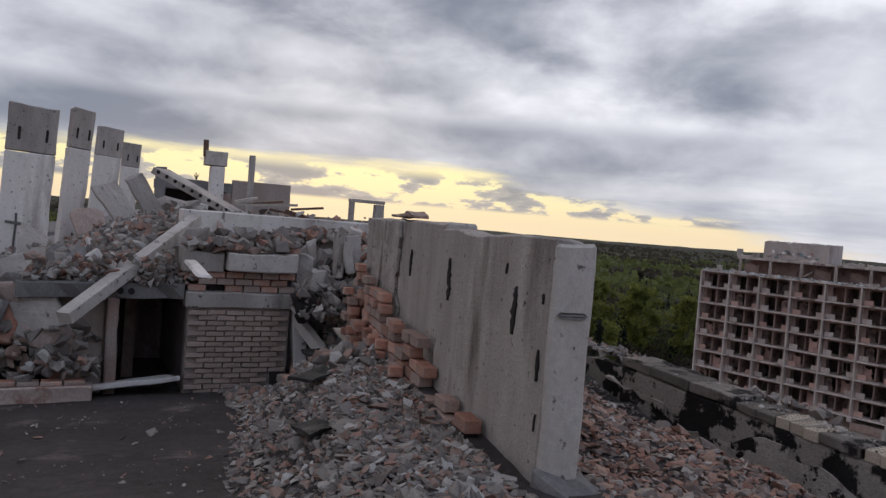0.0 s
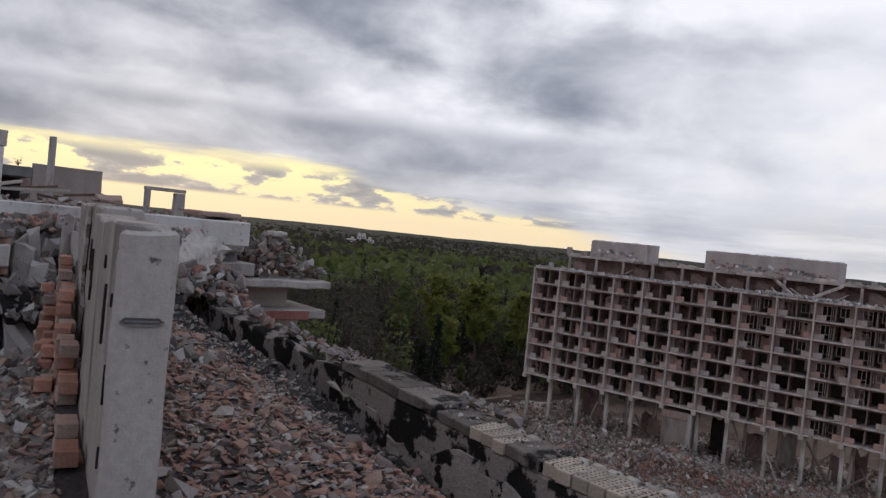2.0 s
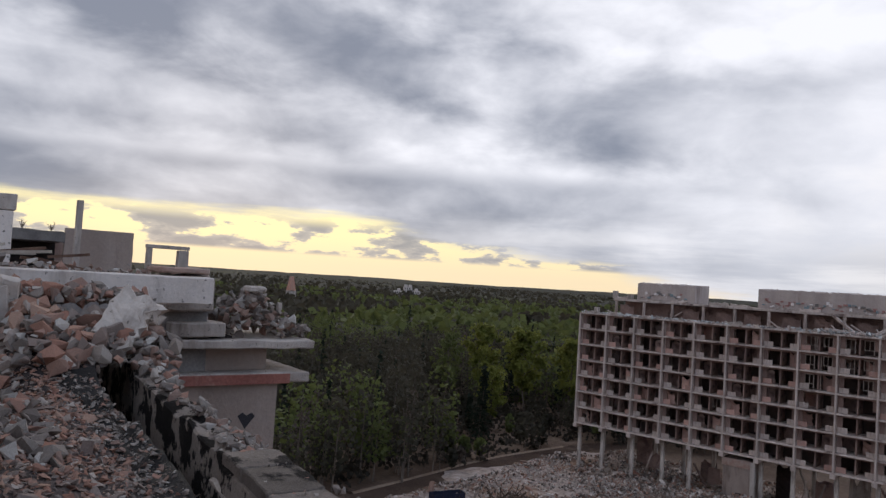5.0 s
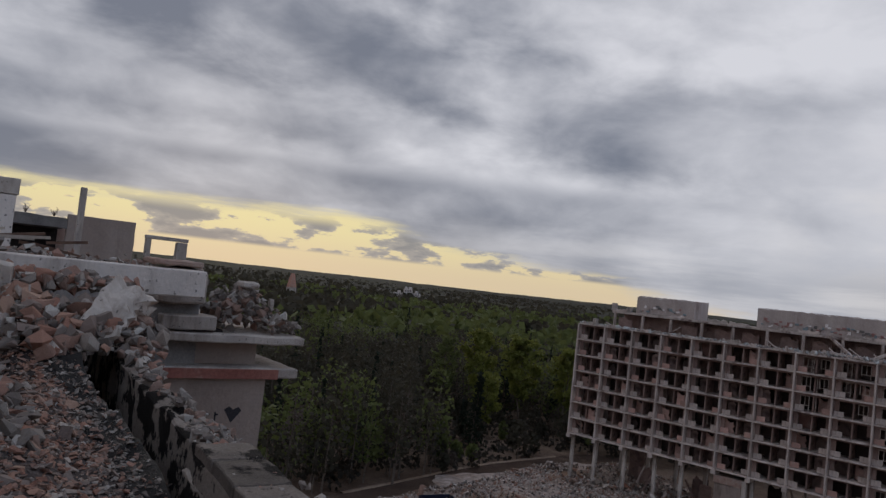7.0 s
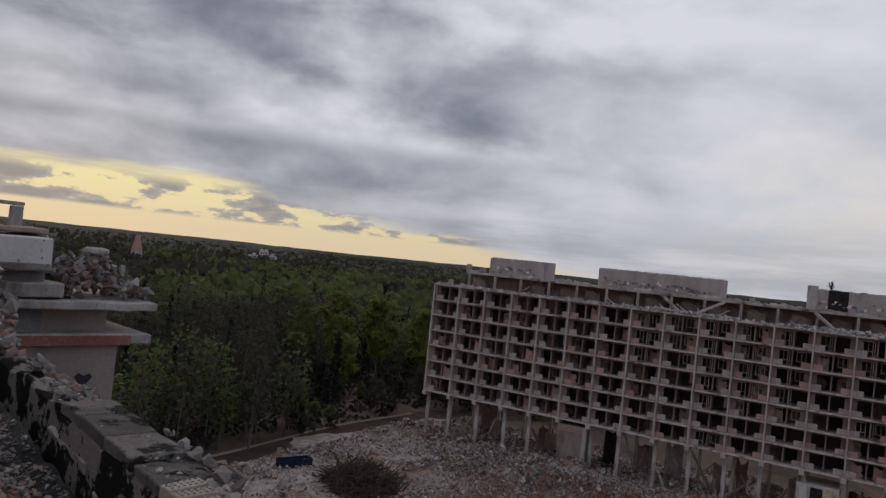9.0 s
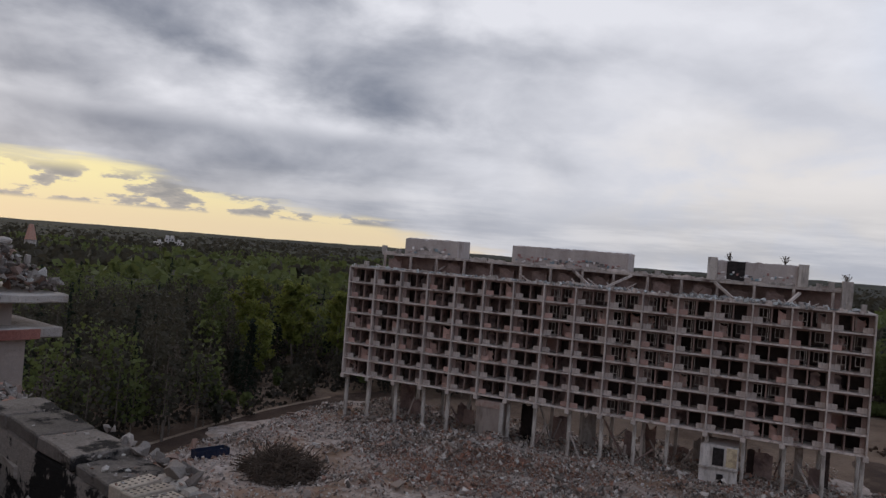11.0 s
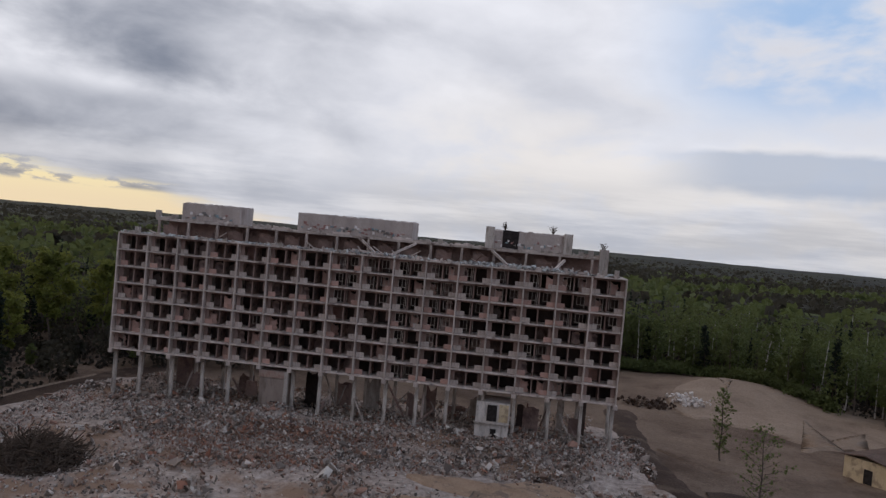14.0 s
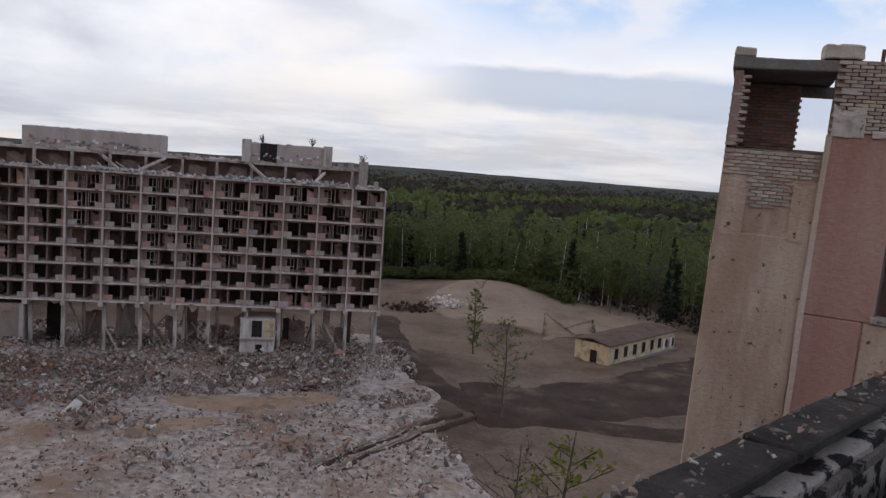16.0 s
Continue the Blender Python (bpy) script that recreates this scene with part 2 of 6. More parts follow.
RUBBLE_RED = mat("rubble_red", (0.28, 0.185, 0.15), (0.38, 0.262, 0.212), 12, bump=0.6, island=[
    (0.31, 0.155, 0.11), (0.18, 0.148, 0.13), (0.35, 0.195, 0.14), (0.25, 0.145, 0.113), (0.105, 0.088, 0.08), (0.30, 0.262, 0.23), (0.30, 0.175, 0.132), (0.37, 0.235, 0.172),
    (0.21, 0.18, 0.158), (0.26, 0.12, 0.083), (0.42, 0.375, 0.33), (0.15, 0.122, 0.108)], island_mix=0.75)
RUBBLE_GREY = mat("rubble_grey", (0.30, 0.29, 0.275), (0.42, 0.40, 0.38), 5, island=[
    (0.33, 0.32, 0.30), (0.25, 0.24, 0.23), (0.41, 0.40, 0.375), (0.46, 0.45, 0.43), (0.36, 0.27, 0.23), (0.29, 0.28, 0.265), (0.20, 0.19, 0.185), (0.62, 0.61, 0.59)])
WOOD = mat("old_wood", (0.30, 0.27, 0.23), (0.42, 0.39, 0.34), 6, streaks=True, spread=0.15)
STEEL = mat("rusty_steel", (0.10, 0.06, 0.045), (0.17, 0.11, 0.08), 10, rough=0.7, metal=0.4)
BLUE_PAINT = mat("blue_paint", (0.010, 0.014, 0.034), (0.016, 0.022, 0.050), 1.0, rough=0.7, stain=(0.07, 0.05, 0.045), stain_scale=0.6)
ROOF_BROWN = mat("roof_felt", (0.10, 0.07, 0.055), (0.15, 0.11, 0.09), 1.0, stain=(0.05, 0.045, 0.04), stain_scale=0.5)
BARK = mat("bark", (0.10, 0.085, 0.07), (0.17, 0.145, 0.12), 8)
BIRCH = mat("birch_bark", (0.55, 0.53, 0.49), (0.66, 0.64, 0.60), 2, stain=(0.10, 0.09, 0.08), stain_scale=1.4, stain_at=(0.60, 0.66))
INK = mat("ink_paint", (0.03, 0.03, 0.035), (0.05, 0.05, 0.055), 5)
SPRAY_RED = mat("spray_red", (0.30, 0.17, 0.155), (0.36, 0.22, 0.20), 2)
SPRAY_BLUE = mat("spray_blue", (0.19, 0.27, 0.30), (0.25, 0.32, 0.34), 2)
SPRAY_WHITE = mat("spray_white", (0.66, 0.66, 0.65), (0.74, 0.74, 0.73), 2)


def leaf_mat(name, tones, translucent=0.5):
    m = mat(name, tones[0], tones[1], 0.5, rough=0.7, bump=0.0, island=tones, island_mix=0.22)
    N, L = m.node_tree.nodes, m.node_tree.links
    bsdf, out = N["Principled BSDF"], N["Material Output"]
    # leaves shade each other softly: their normals lean towards the sky
    geo, lean = N.new("ShaderNodeNewGeometry"), N.new("ShaderNodeMix")
    lean.data_type = "VECTOR"
    lean.inputs[0].default_value, lean.inputs[5].default_value = 0.75, (0.0, 0.0, 1.0)
    L.new(geo.outputs["Normal"], lean.inputs[4])
    L.new(lean.outputs[1], bsdf.inputs["Normal"])
    through_leaf, blend = N.new("ShaderNodeBsdfTranslucent"), N.new("ShaderNodeMixShader")
    L.new(bsdf.inputs["Base Color"].links[0].from_socket, through_leaf.inputs[0])
    blend.inputs[0].default_value = translucent
    L.new(bsdf.outputs[0], blend.inputs[1])
    L.new(through_leaf.outputs[0], blend.inputs[2])
    L.new(blend.outputs[0], out.inputs[0])
    return m


LEAF_SPRING = leaf_mat("leaf_spring", [(0.124, 0.150, 0.048), (0.143, 0.173, 0.054), (0.110, 0.126, 0.048), (0.156, 0.189, 0.056)])
LEAF_BRIGHT = leaf_mat("leaf_bright", [(0.185, 0.21, 0.042), (0.22, 0.24, 0.048), (0.15, 0.17, 0.038)])
LEAF_MIX = leaf_mat("leaf_mixed", [(0.068, 0.062, 0.043), (0.074, 0.068, 0.044), (0.062, 0.056, 0.040), (0.076, 0.065, 0.049), (0.071, 0.073, 0.041), (0.068, 0.059, 0.046)])
BRUSH = leaf_mat("undergrowth", [(0.056, 0.048, 0.038), (0.065, 0.055, 0.041), (0.051, 0.047, 0.034)])
NEEDLE = leaf_mat("needles", [(0.020, 0.029, 0.017), (0.028, 0.039, 0.021), (0.016, 0.022, 0.014)])
TWIG = leaf_mat("twigs", [(0.116, 0.096, 0.078), (0.140, 0.118, 0.096), (0.092, 0.078, 0.062)])
FAR_WOOD = mat("far_woods", (0.022, 0.022, 0.019), (0.040, 0.038, 0.028), 0.02, bump=0.0, stain=(0.050, 0.054, 0.028), stain_scale=0.004, stain_at=(0.50, 0.60))
SOIL = mat("bare_soil", (0.150, 0.112, 0.083), (0.225, 0.172, 0.130), 0.25, stain=(0.098, 0.069, 0.051), stain_scale=0.035, stain_at=(0.48, 0.62), bump=0.7)

# ---- mesh helpers ----


def link(name, bm, material, parent=None, label="", at=None):
    me = bpy.data.meshes.new(name)
    bm.to_mesh(me)
    bm.free()
    me.materials.append(material)
    ob = new(name, me)
    if at is not None:
        ob.matrix_basis = at
    if parent is not None:
        ob.parent = parent
    if label:
        ob["label"] = label
    return ob


def part(name, bm, material, parent, label="", at=None):
    return link(name, bm, material, parent, label, at)


def share(name, ob, m, parent):
    """Another object on the same mesh."""
    o = new(name, ob.data)
    o.matrix_basis = m
    o.parent = parent
    return o


def thing(name, label, category, m=None, group="", kind=""):
    e = new(name)
    e.empty_display_size = 0.2
    if m is not None:
        e.matrix_basis = m
    return tagged(e, label, category, group, kind)


def box(x0, x1, y0, y1, z0, z1, bevel=0.0, bm=None):
    """A box between two corners, its edges bevelled."""
    own = bm is None
    bm = bm or bmesh.new()
    r = bmesh.ops.create_cube(bm, size=1.0)
    bmesh.ops.transform(bm, verts=r["verts"], matrix=Matrix.LocRotScale(((x0 + x1) / 2, (y0 + y1) / 2, (z0 + z1) / 2), None, (x1 - x0, y1 - y0, z1 - z0)))
    if bevel and own:
        bmesh.ops.bevel(bm, geom=bm.edges[:], offset=bevel, segments=1, affect="EDGES")
    return bm


def ragged(x0, x1, y0, y1, z0, z1, cut=0.3, rough=0.03, seed=0, bevel=0.02, break_top=0.0, break_end=0.0):
    """A broken slab: a bevelled box cut into cells whose corners wander; break_top and break_end eat the top and the +x end unevenly."""
    bm = box(x0, x1, y0, y1, z0, z1, bevel)
    for axis, a, b in (((1, 0, 0), x0, x1), ((0, 1, 0), y0, y1), ((0, 0, 1), z0, z1)):
        n = min(40, max(1, round((b - a) / cut)))
        for i in range(1, n):
            v = Vector(axis)
            bmesh.ops.bisect_plane(bm, geom=bm.verts[:] + bm.edges[:] + bm.faces[:], plane_co=v * (a + (b - a) * i / n), plane_no=v)
    off = Vector((seed * 7.3, seed * 3.1, seed * 1.7))
    for v in bm.verts:
        p = v.co.copy()
        v.co += noise.noise_vector(p * 2.3 + off) * rough + noise.noise_vector(p * 9 + off) * rough * 0.5
        if break_top:
            f = max(0.0, (p.z - z0) / (z1 - z0))
            v.co.z -= f * f * break_top * max(0.0, 0.5 + noise.noise(Vector((p.x * 1.7, p.y * 1.7, seed * 5.5))) + 0.4 * noise.noise(Vector((p.x * 6, p.y * 6, seed))))
        if break_end:
            f = max(0.0, (p.x - x0) / (x1 - x0))
            v.co.x -= f * f * break_end * max(0.0, 0.5 + noise.noise(Vector((p.z * 2.2, p.y, seed * 2.5))) + 0.4 * noise.noise(Vector((p.z * 8, p.y * 5, seed))))
    return bm


def bar(a, b, w, h=None, bm=None):
    """A straight member of section w x h from a to b."""
    a, b = Vector(a), Vector(b)
    own = bm or bmesh.new()
    r = bmesh.ops.create_cube(own, size=1.0)
    q = (b - a).to_track_quat("X", "Z")
    bmesh.ops.transform(own, verts=r["verts"], matrix=Matrix.LocRotScale((a + b) / 2, q, ((b - a).length, w, h or w)))
    return own


def chunk_shapes(count, points, flat, seed):
    """Angular broken pieces, about 1 across, as arrays of corners and triangles."""
    rng = random.Random(seed)
    shapes = []
    for _ in range(count):
        bm = bmesh.new()
        for _ in range(points):
            v = Vector((rng.uniform(-1, 1), rng.uniform(-1, 1), rng.uniform(-1, 1)))
            m = max(abs(v.x), abs(v.y), abs(v.z))
            v = v / m * rng.uniform(0.75, 1.0)
            bm.verts.new((v.x * 0.5, v.y * 0.5 * rng.uniform(0.8, 1), v.z * 0.5 * flat))
        bmesh.ops.convex_hull(bm, input=bm.verts[:])
        loose = [v for v in bm.verts if not v.link_faces]
        bmesh.ops.delete(bm, geom=loose, context="VERTS")
        bmesh.ops.triangulate(bm, faces=bm.faces[:])
        bm.verts.index_update()
        shapes.append((np.array([v.co[:] for v in bm.verts]), np.array([[v.index for v in f.verts] for f in bm.faces])))
        bm.free()
    return shapes


def scatter(name, shapes, places, material, label, category, parent=None):
    """One joined mesh: places are rows of (x, y, z, size, tilt)."""
    rng = random.Random(len(places))
    vs, fs, k = [], [], 0
    for x, y, z, s, tilt in places:
        v, f = shapes[rng.randrange(len(shapes))]
        r = np.array(Euler((rng.gauss(0, tilt), rng.gauss(0, tilt), rng.uniform(0, 6.28))).to_matrix())
        vs.append(v * (s * np.array([1, rng.uniform(0.55, 1), rng.uniform(0.6, 1)])) @ r.T + (x, y, z))
        fs.append(f + k)
        k += len(v)
    me = bpy.data.meshes.new(name)
    me.from_pydata(np.concatenate(vs), [], np.concatenate(fs).tolist())
    me.materials.append(material)
    ob = new(name, me)
    if parent is not None:
        ob.parent = parent
    return tagged(ob, label, category, kind="stuff")


def sheet(name, xs, ys, height, material):
    """A ground sheet over the grid xs by ys."""
    nx, ny = len(xs), len(ys)
    vs = [(x, y, height(x, y)) for y in ys for x in xs]
    fs = [(j * nx + i, j * nx + i + 1, (j + 1) * nx + i + 1, (j + 1) * nx + i) for j in range(ny - 1) for i in range(nx - 1)]
    me = bpy.data.meshes.new(name)
    me.from_pydata(vs, [], fs)
    me.materials.append(material)
    for p in me.polygons:
        p.use_smooth = True
    return new(name, me)


def smooth(a, b, x):
    t = min(1.0, max(0.0, (x - a) / (b - a)))
    return t * t * (3 - 2 * t)


def fbm(x, y, s=1.0):
    return noise.noise(Vector((x * s, y * s, 0.3))) + 0.5 * noise.noise(Vector((x * s * 2.1, y * s * 2.1, 4.3)))


CHIPS = chunk_shapes(16, 8, 0.45, 3)
TINY = chunk_shapes(16, 7, 0.65, 9)
LUMPS = chunk_shapes(14, 12, 0.75, 5)

# ---- ground and woods ----
GROUND = -35.0
FACADE = pose(-108.43, 117.06, 0, 0, 0, 12.87)      # the hotel block opposite: x along its front, y into it
FINV = FACADE.inverted()


def hotel_uv(x, y):
    p = FINV @ Vector((x, y, 0))
    return p.x, p.y


def wood_edge(u):
    if u < 30:
        return 34 + max(-20, u) * 0.6
    if u < 100:
        return 52 + (u - 30) * 0.8
    return 108 if u < 132 else 108 - (u - 132) * 1.5


def is_wood(x, y, margin=0.0):
    u, v = hotel_uv(x, y)
    return u < -14 - margin - 3 * noise.noise(Vector((x * 0.05, y * 0.05, 0))) or v > wood_edge(u) + margin


def ground_h(x, y):
    if max(abs(x), abs(y)) > 400:
        return GROUND
    u, v = hotel_uv(x, y)
    h = 0.5 * fbm(x, y, 0.04)
    field = smooth(-12, 0, u) * smooth(116, 100, u) * smooth(-82, -60, v) * smooth(30, 14, v)
    h += field * (0.5 + 0.9 * fbm(x, y, 0.09) + 0.25 * fbm(x, y, 0.4))
    h += 2.0 * math.exp(-((u - 34) / 10) ** 2 - ((v + 6) / 6) ** 2)           # rubble heaped against the front
    h += 1.2 * math.exp(-((u - 66) / 16) ** 2 - ((v + 3) / 6) ** 2)
    h += 5.0 * math.exp(-((u - 138) / 22) ** 2 - ((v - 76) / 20) ** 2)         # levelled mound of soil
    return GROUND + h


def axis(lo, hi, step, far):
    inner = list(np.arange(lo, hi + 0.1, step))
    outer, d = [], step
    while (outer[-1] if outer else 0) < far:
        d *= 1.45
        outer.append((outer[-1] if outer else 0) + d)
    return [lo - o for o in reversed(outer)] + inner + [hi + o for o in outer]


ground = sheet("ground", axis(-150, 110, 2.0, 4300), axis(8, 260, 2.0, 4300), ground_h, SOIL)
tagged(ground, "bare trampled soil and crushed rubble of a demolition site", "ground", kind="structure")

rng = np.random.default_rng(11)


def leaf_cloud(centres, sizes):
    """Quads with random turns at the given centres, as corners and faces."""
    n = len(centres)
    a = rng.normal(size=(n, 3))
    a /= np.linalg.norm(a, axis=1)[:, None]
    b = np.cross(a, rng.normal(size=(n, 3)))
    b /= np.linalg.norm(b, axis=1)[:, None]
    s = sizes[:, None] * 0.5
    jit = rng.uniform(0.6, 1.2, (4, n, 1))
    v = np.stack([centres + (a + b * 0.7) * s * jit[0], centres + (a * -1 + b * 0.8) * s * jit[1], centres + (a * -0.9 - b * 0.8) * s * jit[2], centres + (a * 0.9 - b * 0.9) * s * jit[3]], 1).reshape(-1, 3)
    return v, np.arange(4 * n).reshape(n, 4)


def trunk_set(bases, heights, radii, lean=0.03):
    """Tapered five-sided trunks."""
    n = len(bases)
    ang = np.arange(5) * 2 * np.pi / 5
    ring = np.stack([np.cos(ang), np.sin(ang), np.zeros(5)], 1)
    top = bases + np.stack([rng.normal(0, lean, n) * heights, rng.normal(0, lean, n) * heights, heights], 1)
    v = np.concatenate([bases[:, None] + ring[None] * radii[:, None, None], top[:, None] + ring[None] * radii[:, None, None] * 0.25], 1).reshape(-1, 3)
    f = np.array([[i, (i + 1) % 5, 5 + (i + 1) % 5, 5 + i] for i in range(5)])
    return v, (f[None] + (np.arange(n) * 10)[:, None, None]).reshape(-1, 4)


def stuff_mesh(name, v, f, material, label, category):
    me = bpy.data.meshes.new(name)
    me.from_pydata(v, [], f.tolist())
    me.materials.append(material)
    return tagged(new(name, me), label, category, kind="stuff")


def crown_points(bases, heights, widths, k, shape):
    """k clump centres for each tree: round: uneven egg of several lobes; cone: tiers of a spruce; thin: loose upright crown."""
    n = len(bases)
    t = rng.uniform(0, 1, (n, k))
    ang = rng.uniform(0, 2 * np.pi, (n, k))
    if shape == "cone":
        z = 0.12 + 0.88 * t ** 1.25
        r = (1.02 - z) * (0.55 + 0.45 * ((z * 9) % 1.0)) * np.sqrt(rng.uniform(0.2, 1, (n, k)))
    elif shape == "thin":
        z = 0.35 + 0.65 * t
        r = np.sin(np.pi * (0.12 + 0.86 * t)) * np.sqrt(rng.uniform(0.05, 1, (n, k))) * 0.8
    else:
        z = 0.28 + 0.72 * t
        lobe = 1 + 0.35 * np.sin(ang * 3 + rng.uniform(0, 6, (n, 1))) * np.sin(t * 7 + rng.uniform(0, 6, (n, 1)))
        r = np.sin(np.pi * (0.10 + 0.84 * t)) ** 0.7 * np.sqrt(rng.uniform(0.25, 1, (n, k))) * lobe
    c = np.stack([np.cos(ang) * r * widths[:, None], np.sin(ang) * r * widths[:, None], z * heights[:, None]], 2)
    return (bases[:, None] + c).reshape(-1, 3)


def wood_places(r0, r1, spacing, count):
    out = []
    while len(out) < count:
        r = math.sqrt(rng.uniform(r0 * r0, r1 * r1))
        b = radians(rng.uniform(-42, 100))
        x, y = -math.sin(b) * r, math.cos(b) * r
        if is_wood(x, y):
            out.append((x, y, GROUND - 0.3))
        count -= 0.0
    return np.array(out)


HERO_TREES = ((-135.1, 113.4), (-137.5, 118.5), (-150, 142), (-163, 137), (-142, 150), (-170, 128), (-168, 150))
near_places = wood_places(70, 330, 5, 4300)
stature = np.array([1.0 + 0.35 * noise.noise(Vector((x * 0.05, y * 0.05, 9.0))) for x, y, _ in near_places]) * rng.uniform(0.8, 1.15, len(near_places))
for hx, hy in HERO_TREES:                      # young growth only before the tall aspens
    d = math.hypot(hx, hy)
    along = (near_places[:, 0] * hx + near_places[:, 1] * hy) / d
    across = np.abs(near_places[:, 0] * hy - near_places[:, 1] * hx) / d
    stature[(d - along > -6) & (d - along < 48) & (across < 7)] *= 0.55
kinds = np.array([noise.noise(Vector((x * 0.022, y * 0.022, 2.0))) for x, y, _ in near_places]) + rng.normal(0, 0.14, len(near_places))
right = near_places[:, 0] > -60
groups = {
    "mixed": (kinds < 0.12) & ~right, "spring": ((kinds >= 0.22) & ~right) | (right & (kinds < 0.30)),
    "twigs": ((kinds >= 0.12) & (kinds < 0.22) & ~right) | (right & (kinds >= 0.30) & (kinds < 0.42)), "spruce": right & (kinds >= 0.42)}
spr = rng.uniform(size=len(near_places)) < 0.06
for key in groups:
    groups[key] = groups[key] & ~spr if key != "spruce" else (groups[key] | spr)
WOODS = {
    "mixed": (LEAF_MIX, 150, "round", (13, 19), 3.6, 0.78, "dense young wood coming into dull spring leaf"),
    "spring": (LEAF_SPRING, 160, "round", (13, 20), 3.7, 0.78, "birch and aspen wood in fresh green leaf"),
    "twigs": (TWIG, 120, "thin", (13, 18), 3.2, 0.5, "bare brown crowns of trees not yet in leaf"),
    "spruce": (NEEDLE, 120, "cone", (15, 22), 2.6, 0.8, "dark spruces standing among the leafy trees")}
for key, (m, k, shape, (h0, h1), width, size, label) in WOODS.items():
    b = near_places[groups[key]]
    if not len(b):
        continue
    grow = stature[groups[key]]
    hs = rng.uniform(h0, h1, len(b)) * grow
    c = crown_points(b, hs, width * grow * rng.uniform(0.7, 1.3, len(b)), k, shape)
    stuff_mesh("woods", *leaf_cloud(c, size * rng.uniform(0.6, 1.3, len(c))), m, label, "woods")
    white = (rng.uniform(size=len(b)) < (0.24 if key == "spring" else 0.02)) & (b[:, 0] > -60)
    for sel, bark, what in ((white, BIRCH, "white birch trunks standing in the wood"), (~white, BARK, "grey-brown trunks standing in the wood")):
        if sel.any() and key != "spruce":
            stuff_mesh("trunks", *trunk_set(b[sel], hs[sel] * 0.85, hs[sel] * 0.010 + 0.03), bark, what, "trunks")
shrubs = wood_places(70, 330, 3, 4600)
c = crown_points(shrubs, rng.uniform(2.0, 5.5, len(shrubs)), rng.uniform(1.2, 2.6, len(shrubs)), 18, "round")
c[:, 2] -= 0.5
stuff_mesh("undergrowth", *leaf_cloud(c, rng.uniform(0.5, 1.1, len(c))), BRUSH, "brown undergrowth of shrubs beneath the trees", "shrubs")
mid_places = wood_places(325, 1000, 12, 12000)
hs = rng.uniform(14, 21, len(mid_places))
c = crown_points(mid_places, hs, np.full(len(mid_places), 5.0), 12, "round")
tone = np.array([noise.noise(Vector((x * 0.006, y * 0.006, 7.0))) for x, y, _ in mid_places]) > 0.02
tone = np.repeat(tone, 12)
last = wood_places(950, 2900, 20, 11000)
c_far = crown_points(last, rng.uniform(13, 20, len(last)), np.full(len(last), 8.0), 5, "round")
stuff_mesh("far_treetops", *leaf_cloud(c_far, rng.uniform(5.0, 9.5, len(c_far))), LEAF_MIX, "treetops of the far woods running to the skyline", "woods")
for sel, m, label in ((tone, LEAF_SPRING, "distant green treetops"), (~tone, LEAF_MIX, "distant dull treetops")):
    stuff_mesh("far_treetops", *leaf_cloud(c[sel], rng.uniform(3.0, 5.5, sel.sum())), m, label, "woods")


def far_ring():
    """Woods from about 600 m to the skyline: one uneven sheet of treetops."""
    vs, fs = [], []
    rs = [300 * 1.11 ** i for i in range(27)]
    bs = [radians(-60 + 0.9 * i) for i in range(200)]
    for r in rs:
        for b in bs:
            x, y = -math.sin(b) * r, math.cos(b) * r
            vs.append((x, y, -23 + 4 * noise.noise(Vector((x * 0.02, y * 0.02, 0))) + (r / 4600) ** 2 * 16 + 8 * (r / 4600) * noise.noise(Vector((math.degrees(b) * 0.07, r * 0.0006, 5)))))
    n = len(bs)
    for j in range(len(rs) - 1):
        for i in range(n - 1):
            fs.append((j * n + i, j * n + i + 1, (j + 1) * n + i + 1, (j + 1) * n + i))
    me = bpy.data.meshes.new("backdrop")
    me.from_pydata(vs, [], fs)
    me.materials.append(FAR_WOOD)
    for p in me.polygons:
        p.use_smooth = True
    tagged(new("backdrop", me), "flat wooded plain reaching to the skyline", "woods", kind="structure")


far_ring()

# ---- the gutted hotel opposite ----
BAY, STOREY, FLOOR0 = 6.075, 3.235, -25.0
TOP = FLOOR0 + 7 * STOREY
SHELL_PALE = mat("loggia_concrete", (0.39, 0.345, 0.31), (0.60, 0.545, 0.495), 1.6, stain=(0.17, 0.13, 0.118), stain_scale=0.5, stain_at=(0.52, 0.66), spread=0.14, streaks=True)
SHELL_PINK = mat("loggia_pink", (0.46, 0.29, 0.245), (0.55, 0.39, 0.335), 1.2, stain=(0.36, 0.31, 0.275), stain_scale=0.8, spread=0.2, streaks=True)
# black of soot, serving also as painted shade deep inside the rooms
SOOT_AND_SHADE = mat("sooty_shaded_room", (0.04, 0.032, 0.03), (0.09, 0.07, 0.063), 0.8, spread=0.4)
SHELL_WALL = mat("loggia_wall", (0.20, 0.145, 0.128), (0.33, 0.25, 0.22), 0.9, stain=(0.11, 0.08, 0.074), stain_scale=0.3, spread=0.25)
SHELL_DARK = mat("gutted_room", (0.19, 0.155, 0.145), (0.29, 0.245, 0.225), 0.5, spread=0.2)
hotel = thing("hotel_block", "gutted concrete hotel block on stilts, seven storeys of open loggias", "building", FACADE)
for k in range(8):
    z = FLOOR0 + k * STOREY
    part("floor_slab", box(-0.15, 16 * BAY + 0.15, 0.0, 16.0, z - 0.16, z + 0.10, 0.03), SHELL_PALE, hotel)
fin = part("partition_fin", box(-0.14, 0.14, -0.08, 4.58, FLOOR0 + 0.11, TOP - 0.17, 0.03), SHELL_PALE, hotel, at=pose(0, 0, 0))
